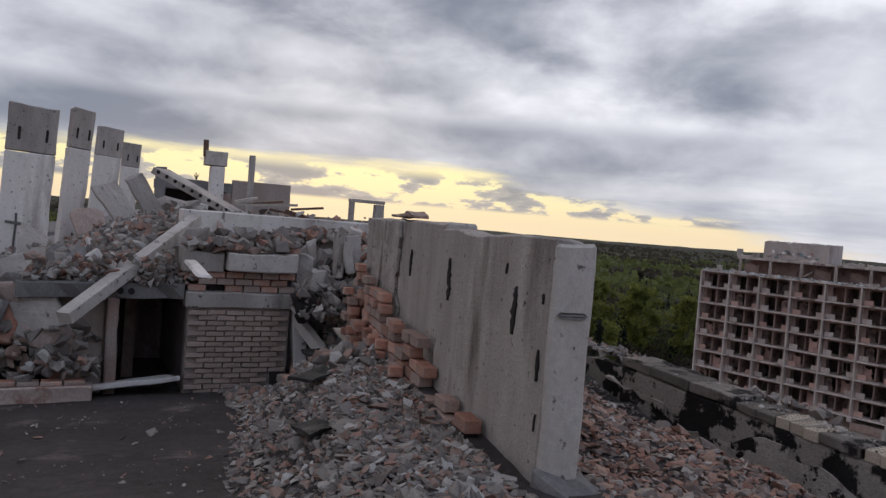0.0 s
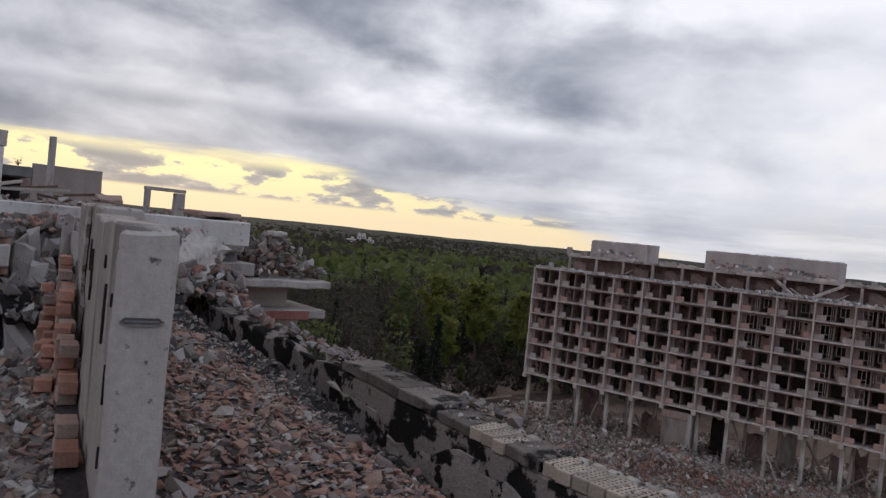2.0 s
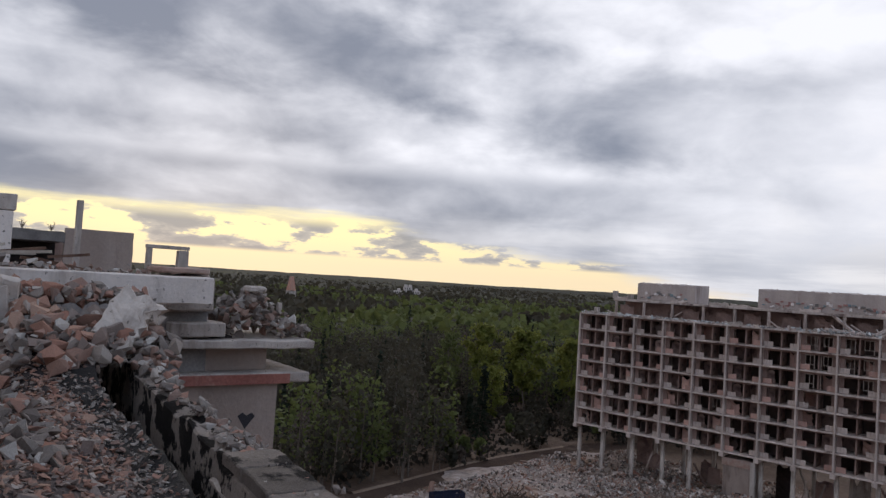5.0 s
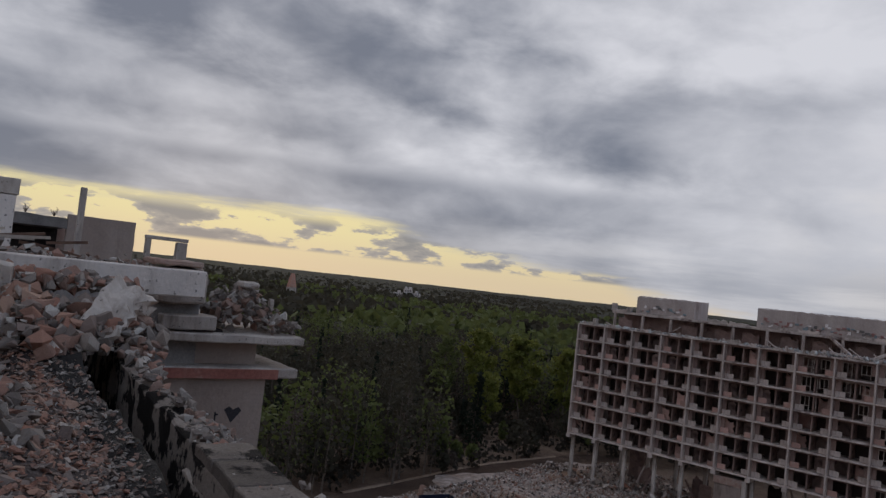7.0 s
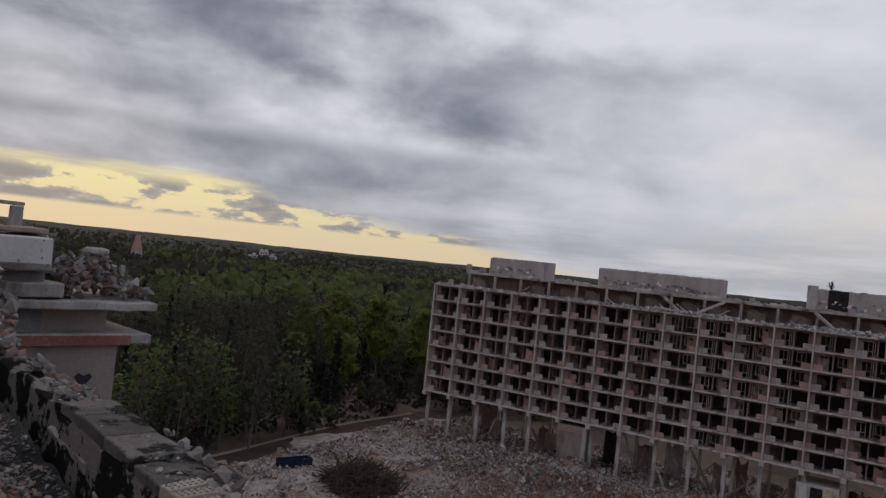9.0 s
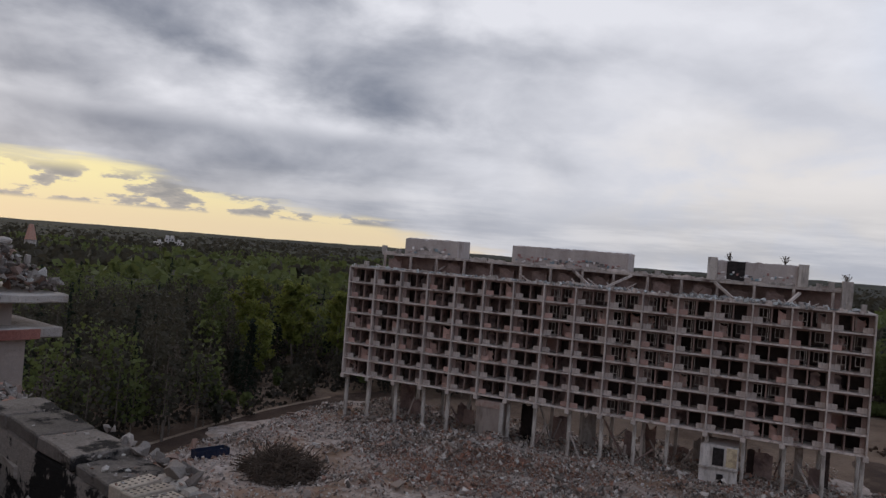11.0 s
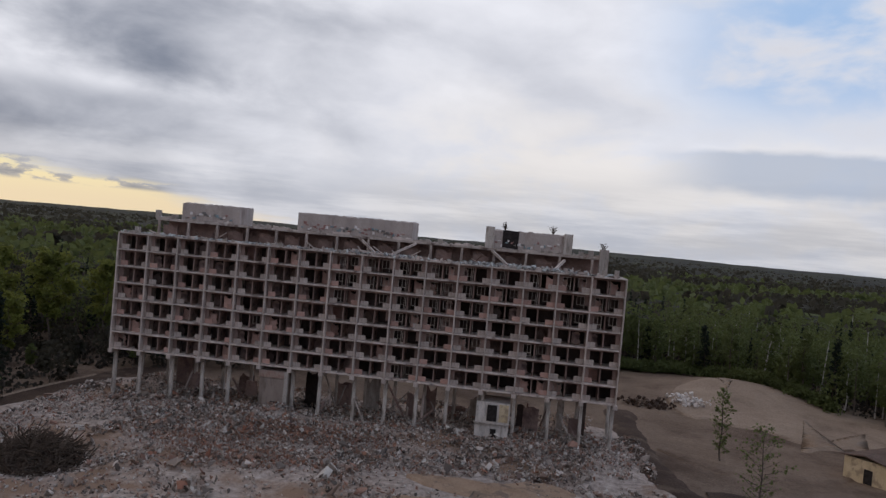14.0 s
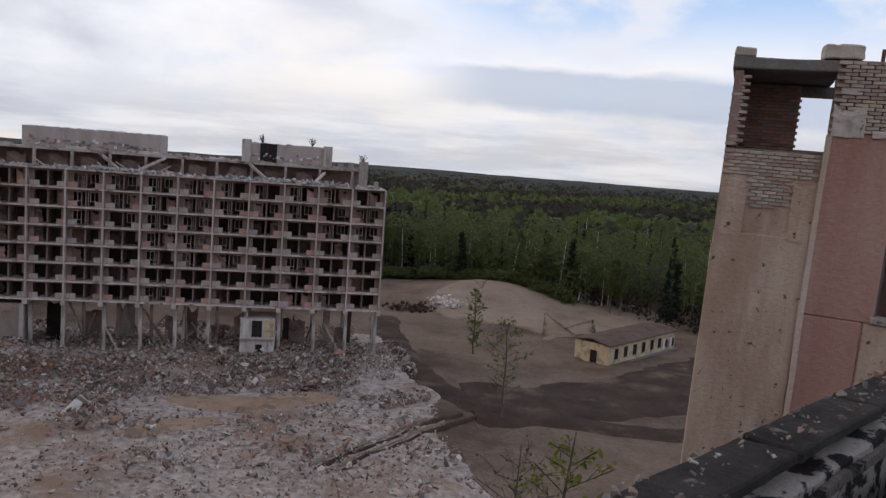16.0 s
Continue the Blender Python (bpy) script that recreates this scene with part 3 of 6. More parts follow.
for i in range(1, 17):
    share("partition_fin", fin, pose(i * BAY, 0, 0), hotel)
spandrel = part("spandrel", box(0.0, 1.5, 1.25, 1.45, 0.10, 1.0, 0.03), SHELL_PALE, hotel, at=pose(0.14, 0, FLOOR0))
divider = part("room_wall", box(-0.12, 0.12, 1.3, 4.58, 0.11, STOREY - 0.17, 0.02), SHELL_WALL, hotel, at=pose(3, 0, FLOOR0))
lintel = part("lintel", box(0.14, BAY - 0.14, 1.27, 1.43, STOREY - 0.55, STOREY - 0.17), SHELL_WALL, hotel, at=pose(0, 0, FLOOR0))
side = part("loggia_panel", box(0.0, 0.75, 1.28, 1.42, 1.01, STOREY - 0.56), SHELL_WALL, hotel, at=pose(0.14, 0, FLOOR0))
spandrel_pink = part("spandrel", box(0.0, 1.5, 1.25, 1.45, 0.10, 1.0, 0.03), SHELL_PINK, hotel, at=pose(BAY - 1.64, 0, FLOOR0))
FRAME_PAINT = mat("faded_frame_paint", (0.30, 0.265, 0.235), (0.43, 0.39, 0.345), 2.0, stain=(0.16, 0.125, 0.105), stain_scale=1.2, spread=0.3)
post = part("door_post", box(-0.05, 0.05, 1.30, 1.42, 0.11, STOREY - 0.56), FRAME_PAINT, hotel, at=pose(2.0, 0, FLOOR0))
sb = bmesh.new()
for x0, x1, z0, z1 in ((0.0, 0.09, 1.02, 2.67), (0.72, 0.79, 1.02, 2.67), (1.36, 1.45, 0.11, 2.67), (0.09, 1.36, 2.57, 2.66), (0.09, 1.36, 1.03, 1.11)):
    box(x0, x1, 1.31, 1.41, z0, z1, bm=sb)
sash = part("window_frame", sb, FRAME_PAINT, hotel, at=pose(14 * BAY + 0.92, 0, FLOOR0))
pick = random.Random(4)
for k in range(7):
    for i in range(16):
        z = FLOOR0 + k * STOREY
        if (i, k) != (0, 0):
            share("spandrel", spandrel if pick.random() < 0.68 else spandrel_pink, pose(i * BAY + 0.14, 0, z), hotel)
            share("room_wall", divider, pose(i * BAY + 3, 0, z), hotel)
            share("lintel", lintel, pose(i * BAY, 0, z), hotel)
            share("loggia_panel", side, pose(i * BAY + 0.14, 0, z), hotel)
        if pick.random() < 0.93:
            share("spandrel", spandrel if pick.random() < 0.62 else spandrel_pink, pose(i * BAY + BAY - 1.64, 0, z), hotel)
        if pick.random() < 0.8:
            share("loggia_panel", side, pose(i * BAY + BAY - 0.89, 0, z), hotel)
        # the upper storeys of the far half keep their window frames
        if (i >= 7 and k >= 5) or (i >= 9 and k >= 4 and pick.random() < 0.8) or (i in (9, 10, 11) and k >= 2) or pick.random() < 0.07:
            for dx in (0.92, 3.68):
                if pick.random() < 0.85:
                    share("window_frame", sash, pose(i * BAY + dx, 0, z), hotel)
            if pick.random() < 0.6:
                share("door_post", post, pose(i * BAY + pick.choice((2.62, 3.4)), 0, z), hotel)
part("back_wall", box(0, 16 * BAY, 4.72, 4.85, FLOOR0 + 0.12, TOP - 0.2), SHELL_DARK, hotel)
# what is left at the back of each room: bare wall, near-black wall, or a half-torn partition
backs = [part("room_back", box(0.15, 2.87, 4.6, 4.7, 0.11, STOREY - 0.17), m, hotel, at=pose(0, 0, FLOOR0)) for m in (SOOT_AND_SHADE, SHELL_WALL, SHELL_PINK)]
torn = [part("torn_partition", ragged(0.2, 1.9, 2.6, 2.75, 0.11, STOREY - 0.6, 0.5, 0.05, 300 + n, 0.0, break_top=1.0, break_end=0.5), m, hotel, at=pose(0, 0, FLOOR0)) for n, m in enumerate((SHELL_PINK, SHELL_WALL, SOOT_AND_SHADE))]
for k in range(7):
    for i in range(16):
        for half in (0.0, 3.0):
            # soot marks bays 9 and 10; elsewhere the dark is room shade as colour
            dark_share = 0.72 + (0.5 if i in (9, 10) else 0.0) + (0.15 if i > 9 else 0.0)
            n = 0 if pick.random() < dark_share else (1 if pick.random() < 0.85 else 2)
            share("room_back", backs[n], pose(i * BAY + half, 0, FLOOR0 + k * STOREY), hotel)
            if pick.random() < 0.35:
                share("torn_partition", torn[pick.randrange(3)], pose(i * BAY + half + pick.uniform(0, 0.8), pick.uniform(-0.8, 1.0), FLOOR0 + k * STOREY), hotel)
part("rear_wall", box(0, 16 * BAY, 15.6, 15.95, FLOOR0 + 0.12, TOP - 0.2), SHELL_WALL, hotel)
for u in (-0.1, 16 * BAY - 0.1):
    part("end_wall", box(u, u + 0.2, 7.15, 15.55, FLOOR0 + 0.12, TOP - 0.2), SHELL_PALE, hotel)
# stilts with a corbel under each fin
stilt = part("stilt", box(-0.32, 0.32, -0.32, 0.32, GROUND - 1.0, FLOOR0 - 0.9, 0.05), CONCRETE_PALE, hotel, at=pose(0.4, 1.8, 0))
corbel = part("corbel", box(-0.42, 0.42, -0.1, 15.0, FLOOR0 - 0.9, FLOOR0 - 0.17, 0.05), SHELL_PALE, hotel, at=pose(0.1, 0, 0))
for i in range(17):
    if i:
        share("corbel", corbel, pose(i * BAY, 0, 0), hotel)
        share("stilt", stilt, pose(i * BAY, 1.8, 0) @ pose(0, 0, 0, 0, pick.uniform(-1, 1), 0), hotel)
    share("stilt", stilt, pose(i * BAY + 0.3, 12.2, 0), hotel)
# recessed top storey
T1 = TOP + 3.0
part("roof_slab", ragged(5.5, 93.2, 3.6, 14.5, T1, T1 + 0.42, 2.0, 0.06, 3), SHELL_PALE, hotel, "weathered concrete roof slab")
for n in range(22):
    u = 5.6 + n * 3.98
    if pick.random() < 0.8:
        part("roof_parapet", ragged(u, u + 3.9, 3.8, 4.05, T1 + 0.43, T1 + 0.75 + 0.4 * pick.random(), 0.5, 0.06, 400 + n, 0.0, break_top=0.5, break_end=0.6), CONCRETE if n % 3 else SHELL_PALE, hotel)
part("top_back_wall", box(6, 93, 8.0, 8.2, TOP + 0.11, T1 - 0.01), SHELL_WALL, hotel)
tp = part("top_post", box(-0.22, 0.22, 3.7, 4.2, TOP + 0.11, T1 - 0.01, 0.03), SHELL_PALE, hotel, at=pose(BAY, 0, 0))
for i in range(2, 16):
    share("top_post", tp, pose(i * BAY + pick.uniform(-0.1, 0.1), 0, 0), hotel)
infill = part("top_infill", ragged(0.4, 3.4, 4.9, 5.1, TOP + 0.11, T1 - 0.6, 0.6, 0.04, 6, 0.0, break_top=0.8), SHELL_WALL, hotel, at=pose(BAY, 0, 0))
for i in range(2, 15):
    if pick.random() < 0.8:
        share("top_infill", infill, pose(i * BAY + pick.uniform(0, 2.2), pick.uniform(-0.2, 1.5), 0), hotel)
PENT = mat("roof_house_render", (0.36, 0.325, 0.30), (0.47, 0.43, 0.40), 1.2, stain=(0.24, 0.195, 0.175), stain_scale=0.4, stain_at=(0.56, 0.72), streaks=True)
for name, u0, u1, v0, h, seed in (("stair_head", 9.3, 21.5, 6.6, 3.0, 1), ("lift_house", 34.1, 56.9, 4.7, 3.9, 2), ("plant_room", 71.9, 86.7, 4.2, 3.6, 3)):
    z0 = T1 + 0.43
    head = part(name, ragged(u0, u1, v0, v0 + 7, z0, 4.75, 0.55, 0.035, seed, 0.02, break_top=0.42), PENT, hotel, "roof house with a broken, crumbling rim")
    for j in range(46 if seed == 2 else 20):
        # illegible sprayed lettering, as plain patches
        w = pick.uniform(0.25, 0.8)
        a = u0 + 0.8 + (u1 - u0 - 2.4) * j / (46 if seed == 2 else 20)
        zb = z0 + pick.uniform(0.3, 1.5)
        part("sprayed_patch", ragged(a, a + w, v0 - 0.16 - 0.002 * j, v0 - 0.02, zb, zb + pick.uniform(0.12, 0.55), 0.15, 0.08, j + seed * 10), (SPRAY_BLUE, SPRAY_RED, SPRAY_WHITE, CONCRETE_DARK)[pick.randrange(4)], head)
# black plate before the solid roof house, painted as a shaded doorway
part("dark_doorway", box(74.2, 77.2, 4.02, 4.12, T1 + 0.6, 4.6), SHADE_AND_FELT, hotel)
part("pier", ragged(71.0, 72.6, 3.4, 5.0, T1 + 0.4, 5.1, 0.6, 0.05, 8), CONCRETE_PALE, hotel)
part("pier", ragged(85.6, 87.2, 3.4, 5.0, T1 + 0.4, 4.9, 0.6, 0.05, 9), CONCRETE_PALE, hotel)
part("pier", ragged(92.3, 93.9, 2.6, 4.6, TOP + 0.1, 2.6, 0.6, 0.05, 10), CONCRETE, hotel)
for u, z1 in ((5.2, 2.6), (8.6, 2.0), (88.5, 1.9), (90.3, 2.3), (62.0, 1.9)):
    part("stub", ragged(u, u + 0.9, 3.7, 4.6, T1 + 0.43, z1, 0.4, 0.05, int(u)), CONCRETE, hotel)
for u, z1 in ((3.0, -1.0), (95.0, -0.9), (92.8, -0.8)):
    part("stub", ragged(u, u + 0.8, 0.4, 1.3, TOP + 0.1, z1, 0.4, 0.05, int(u) + 1), CONCRETE, hotel)
for a, b in (((51, 1.0, TOP + 0.3), (47.0, 3.4, T1 + 0.1)), ((53.5, 0.8, TOP + 0.3), (58.0, 3.4, T1)), ((46.5, 0.6, TOP + 0.8), (53.0, 0.7, TOP + 0.35)), ((76.0, 0.8, TOP + 0.3), (72.5, 3.4, T1)), ((84.0, 0.6, TOP + 0.3), (86.0, 3.2, T1 - 0.6))):
    part("fallen_beam", bar(a, b, 0.45, 0.4), SHELL_PALE, hotel)
pl = [(pick.uniform(0, 96), pick.uniform(0.1, 3.4), TOP + 0.15, pick.uniform(0.3, 1.0), 0.5) for _ in range(900)]
pl += [(min(95, max(0, pick.gauss(52, 4))), pick.uniform(0.1, 3.4), TOP + 0.35, pick.uniform(0.4, 1.3), 0.6) for _ in range(160)]
pl += [(min(95, max(0, pick.gauss(78, 6))), pick.uniform(0.1, 3.4), TOP + 0.4, pick.uniform(0.4, 1.4), 0.6) for _ in range(220)]
pl = [(*(FACADE @ Vector((x, y, z))), s, t) for x, y, z, s, t in pl]
for n in range(70):                              # broken edges standing up along the terrace
    u = pick.uniform(0.5, 95)
    part("edge_stump", ragged(u, u + pick.uniform(0.3, 1.6), 0.1, 0.5, TOP + 0.08, TOP + pick.uniform(0.3, 0.95), 0.3, 0.08, 430 + n, 0.0, break_top=0.5), CONCRETE if n % 2 else SHELL_PALE, hotel)
for n in range(26):
    u, z = pick.uniform(6, 90), TOP + 0.3
    a = Vector((u, pick.uniform(0.4, 3.4), z))
    part("fallen_beam", bar(a, a + Vector((pick.uniform(-2.4, 2.4), pick.uniform(-0.3, 0.6), pick.uniform(0.1, 1.5))), pick.uniform(0.1, 0.3), 0.16), SHELL_PALE if n % 3 else STEEL, hotel)
scatter("roof_debris", LUMPS, pl, RUBBLE_GREY, "crumbled concrete lying along the roof terrace", "rubble")
# remains of the ground floor under the stilts
part("stair_core", ragged(30.6, 35.4, 0.6, 6.0, GROUND, FLOOR0 - 0.95, 1.0, 0.06, 21), PLASTER_GREY, hotel, "grey remains of a stair core under the block")
# no real opening: a dark plate carries its shade
part("core_opening", box(33.0, 34.6, 0.50, 0.58, GROUND + 1.2, GROUND + 3.2), SHADE_AND_FELT, hotel)
part("core_band", ragged(30.4, 35.6, 0.45, 0.59, FLOOR0 - 2.3, FLOOR0 - 1.0, 0.8, 0.03, 22), BRICK_DULL, hotel)
part("core_pier", box(35.45, 36.2, 0.3, 1.2, GROUND, FLOOR0 - 0.95, 0.04), CONCRETE_PALE, hotel)
part("white_annex", ragged(72.3, 78.5, 0.5, 7.0, GROUND, -27.2, 1.0, 0.05, 23), WHITEWASH, hotel, "two-storey whitewashed annex left under the block")
part("annex_panel", box(76.6, 78.3, 0.36, 0.44, -30.6, -27.4), PLASTER_YELLOW, hotel)
# two near-black panels in place of the shade inside the annex
part("annex_opening", box(74.4, 76.2, 0.36, 0.44, -30.6, -27.6), SHADE_AND_FELT, hotel)
part("annex_opening", box(75.2, 76.3, 0.36, 0.44, GROUND + 0.9, -32.0), SHADE_AND_FELT, hotel)
part("annex_ledge", box(72.2, 78.6, 0.1, 0.49, -31.2, -30.9, 0.03), CONCRETE, hotel)
for u, v, w, h in ((12, 9, 5, 7), (24, 11, 4, 6), (43, 12, 6, 8), (58, 9, 3, 8), (66, 13, 6, 5), (81, 8, 5, 8.5), (90, 11, 4, 6)):
    part("inner_wall", ragged(u, u + w * 0.6, v, v + 0.3, GROUND, GROUND + h * 0.75, 0.5, 0.08, int(u), 0.03, break_top=0.7), SHELL_WALL, hotel)

for n in range(40):                              # beams and slabs hanging or lying under the block
    a = Vector((pick.uniform(8, 94), pick.uniform(1, 13), GROUND + pick.uniform(0.6, 2.2)))
    part("fallen_beam", bar(a, a + Vector((pick.uniform(-4, 4), pick.uniform(-1, 2), pick.uniform(0.5, 6.0))), pick.uniform(0.2, 0.5), 0.25), (SHELL_PALE, SHELL_WALL, CONCRETE)[n % 3], hotel)
for n in range(9):
    u, v = pick.uniform(6, 92), pick.uniform(8, 14)
    part("inner_wall", ragged(u, u + pick.uniform(1.2, 4), v, v + 0.3, GROUND, FLOOR0 - pick.uniform(0.9, 5.0), 0.6, 0.10, 500 + n, 0.0, break_top=1.6), (CONCRETE, SOOT_AND_SHADE, SHELL_WALL)[n % 3], hotel)


def field_h(x, y):
    u, v = hotel_uv(x, y)
    inside = min(u + 10, 103 - u, v + 74, 20 - v) + 5 * fbm(x, y, 0.06) + 1.5 * fbm(x, y, 0.3)
    return ground_h(x, y) + 0.25 - 1.0 * smooth(1.0, -3.5, inside)


FILL = mat("crushed_rubble", (0.22, 0.183, 0.158), (0.50, 0.44, 0.39), 2.6, stain=(0.255, 0.18, 0.13), stain_scale=0.06, stain_at=(0.50, 0.60), bump=1.0)
tagged(sheet("rubble_field", list(np.arange(-125, 10, 1.5)), list(np.arange(26, 165, 1.5)), field_h, FILL), "field of crushed concrete and brick before the block", "ground", kind="structure")

RUBBLE_FIELD = mat("rubble_field_mix", (0.26, 0.225, 0.19), (0.37, 0.325, 0.28), 2, island=[
    (0.363, 0.295, 0.257), (0.165, 0.130, 0.114), (0.462, 0.385, 0.337), (0.363, 0.190, 0.138), (0.275, 0.220, 0.190), (0.517, 0.435, 0.380), (0.110, 0.088, 0.076), (0.341, 0.225, 0.176), (0.638, 0.550, 0.484), (0.407, 0.330, 0.285)], island_mix=0.85)
BRICK_SPOIL = mat("brick_spoil", (0.27, 0.16, 0.125), (0.36, 0.23, 0.18), 2, island=[
    (0.29, 0.125, 0.08), (0.36, 0.175, 0.115), (0.22, 0.12, 0.09), (0.30, 0.25, 0.21), (0.33, 0.20, 0.15), (0.12, 0.085, 0.072), (0.25, 0.145, 0.105), (0.46, 0.41, 0.36)], island_mix=0.85)
# darker mix of tones, used where the rubble lies lumpy
DARK_SPOIL = mat("dark_spoil", (0.19, 0.16, 0.14), (0.31, 0.265, 0.23), 2, island=[
    (0.190, 0.144, 0.116), (0.291, 0.218, 0.177), (0.123, 0.093, 0.079), (0.403, 0.312, 0.260), (0.246, 0.163, 0.126), (0.650, 0.535, 0.465), (0.336, 0.183, 0.130), (0.090, 0.069, 0.060)], island_mix=0.88)
# demolition rubble round its foot: grey spoil, heaps of brick, and bare trodden places between
HEAPS = ((41, -14, 9, 5, 1.3), (30, -22, 7, 5, 0.9), (52, -12, 6, 4, 1.0), (42, -27, 9, 4, 0.7), (60, -20, 7, 4, 0.6), (14, -9, 5, 4, 0.8), (88, -4, 6, 3, 1.0))


def heap(u, v):
    return sum(h * math.exp(-((u - a) / r) ** 2 - ((v - c) / q) ** 2) for a, c, r, q, h in HEAPS)


grey, red, dark = [], [], []
for _ in range(50000):
    u, v = pick.uniform(-8, 104), (-abs(pick.gauss(0, 24)) + 13 if pick.random() < 0.6 else pick.uniform(-74, 10))
    p = FACADE @ Vector((u, v, 0))
    bare = fbm(p.x + 40, p.y, 0.07) + 0.4 * fbm(p.x, p.y, 0.3)
    h = heap(u, v)
    lumpy = smooth(0.10, 0.42, fbm(p.x - 70, p.y + 15, 0.10) + 0.6 * fbm(p.x, p.y, 0.33)) * smooth(-60, -45, v)
    if v < -74 or (bare > 0.16 and lumpy < 0.3 and h < 0.3 and pick.random() < 0.85) or math.hypot((u - 73) / 9, (v + 26) / 4) < 1 + 0.5 * bare:
        continue
    s = 0.22 + 0.70 * pick.random() ** 2.6 + (0.5 + 0.7 * pick.random() if pick.random() < 0.02 else 0)
    reddish = 0.17 + 0.9 * min(1.0, 0.9 * sum(q * math.exp(-((u - a) / r) ** 2 - ((v - c) / w) ** 2) for a, c, r, w, q in HEAPS[:4])) + 0.25 * fbm(p.x, p.y, 0.11)
    s *= 0.85 + 0.55 * lumpy
    kind_of = dark if pick.random() < 0.65 * lumpy * (1 - 0.7 * min(1.0, reddish)) else red if pick.random() < reddish else grey
    kind_of.append((p.x, p.y, ground_h(p.x, p.y) + 0.25 + s * 0.12 + (h + 0.7 * lumpy) * (0.35 + 0.65 * pick.random()), s, 0.7))
for a_, c_, r_, q_, h_ in HEAPS:
    for _ in range(int(55 * r_ * q_ ** 0.5)):
        u, v = pick.gauss(a_, r_ * 0.7), pick.gauss(c_, q_ * 0.7)
        p = FACADE @ Vector((u, v, 0))
        s = 0.2 + 0.75 * pick.random() ** 2.5
        (red if pick.random() < (0.8 if a_ < 55 and c_ < -11 else 0.2) else grey).append((p.x, p.y, ground_h(p.x, p.y) + 0.3 + heap(u, v) * (0.6 + 0.5 * pick.random()), s, 0.8))
for _ in range(9000):                            # spoil banked up below the block
    u, v = pick.uniform(1, 95), pick.uniform(0, 20)
    p = FACADE @ Vector((u, v, 0))
    bank = max(0.0, (1.4 + 1.6 * fbm(u, v, 0.12)) * smooth(-1, 9, v))
    s = 0.25 + 0.8 * pick.random() ** 2.5
    grey.append((p.x, p.y, ground_h(p.x, p.y) + bank * (0.75 + 0.3 * pick.random()), s, 0.8))
scatter("demolition_rubble", TINY, grey, RUBBLE_FIELD, "crushed concrete strewn before the stilts", "rubble")
scatter("demolition_rubble", TINY, dark, DARK_SPOIL, "rough heaps of darker rubble", "rubble")
scatter("demolition_rubble", TINY, red, BRICK_SPOIL, "heaps of broken red brick before the stilts", "rubble")
pl = []
for _ in range(5200):                            # larger broken pieces lying on top
    u, v = pick.uniform(-4, 100), pick.uniform(-72, 4)
    p = FACADE @ Vector((u, v, 0))
    if fbm(p.x + 40, p.y, 0.07) > 0.34 or math.hypot((u - 73) / 9, (v + 26) / 4) < 1:
        continue
    s = 0.32 + 0.6 * pick.random() ** 2.5
    pl.append((p.x, p.y, ground_h(p.x, p.y) + 0.25 + 0.25 * s + heap(u, v) * 0.9, s, 0.8))
scatter("demolition_rubble", CHIPS, pl, RUBBLE_FIELD, "larger slabs of broken concrete on the rubble field", "rubble")
# ---- the roof we stand on ----
FELT = mat("roofing_felt", (0.016, 0.015, 0.014), (0.045, 0.041, 0.038), 5, rough=0.8, stain=(0.11, 0.098, 0.088), stain_scale=2.2, stain_at=(0.56, 0.66), bump=1.0)


def wall_y(x):
    """Line of the standing slabs, which run back at a slant."""
    return 2.43 + 0.2035 * max(0.0, min(5.9, -3.26 - x))


def dark_h(x, y):
    return max(-0.32, min(0.62, -0.30 + (x + 10.9) * 0.13)) + 0.02 * fbm(x, y, 1.2)


def heap_h(x, y):
    """Height of the rubble over the roof."""
    h = dark_h(x, y)
    k = smooth(-0.1, 0.95, y + 0.235 * min(x, -2.5)) * smooth(-9.6, -6.9, x)
    left = h + (1.00 - h) * k + 0.06 * k * fbm(x, y, 1.8)
    # strip between the standing slabs and the parapet
    strip = 0.97 - 0.15 * smooth(3.4, 4.9, y) + 0.95 * smooth(-8.0, -11.0, x) * smooth(7.4, 4.6, y) + 0.05 * fbm(x, y, 1.6)
    strip += 0.05 * max(0.0, min(5.0, -3.6 - x)) * smooth(-9.5, -8.0, x)
    strip -= (0.10 + 0.30 * smooth(-6.8, -3.6, x)) * smooth(4.35, 5.0, y)
    far = smooth(-7.6, -8.8, x)
    side_ = (1.0 if y > wall_y(x) + 0.12 else 0.0) * (1 - far) + smooth(wall_y(x) - 0.2, wall_y(x) + 0.9, y) * far
    return left + (strip - left) * side_


deck = sheet("roof_deck", [-11.5 + 0.12 * i for i in range(150)], [-7 + 0.12 * i for i in range(101)], heap_h, DUST)
tagged(deck, "roof covered in dark dust with strewn rubble", "roof", kind="structure")
body = link("wall_building", box(-13.5, 14, -9.0, 5.50, GROUND - 1, -0.55), PLASTER_GREY)
tagged(body, "rendered wall of the ruined block below the roof", "wall", kind="structure")

rnd = random.Random(21)


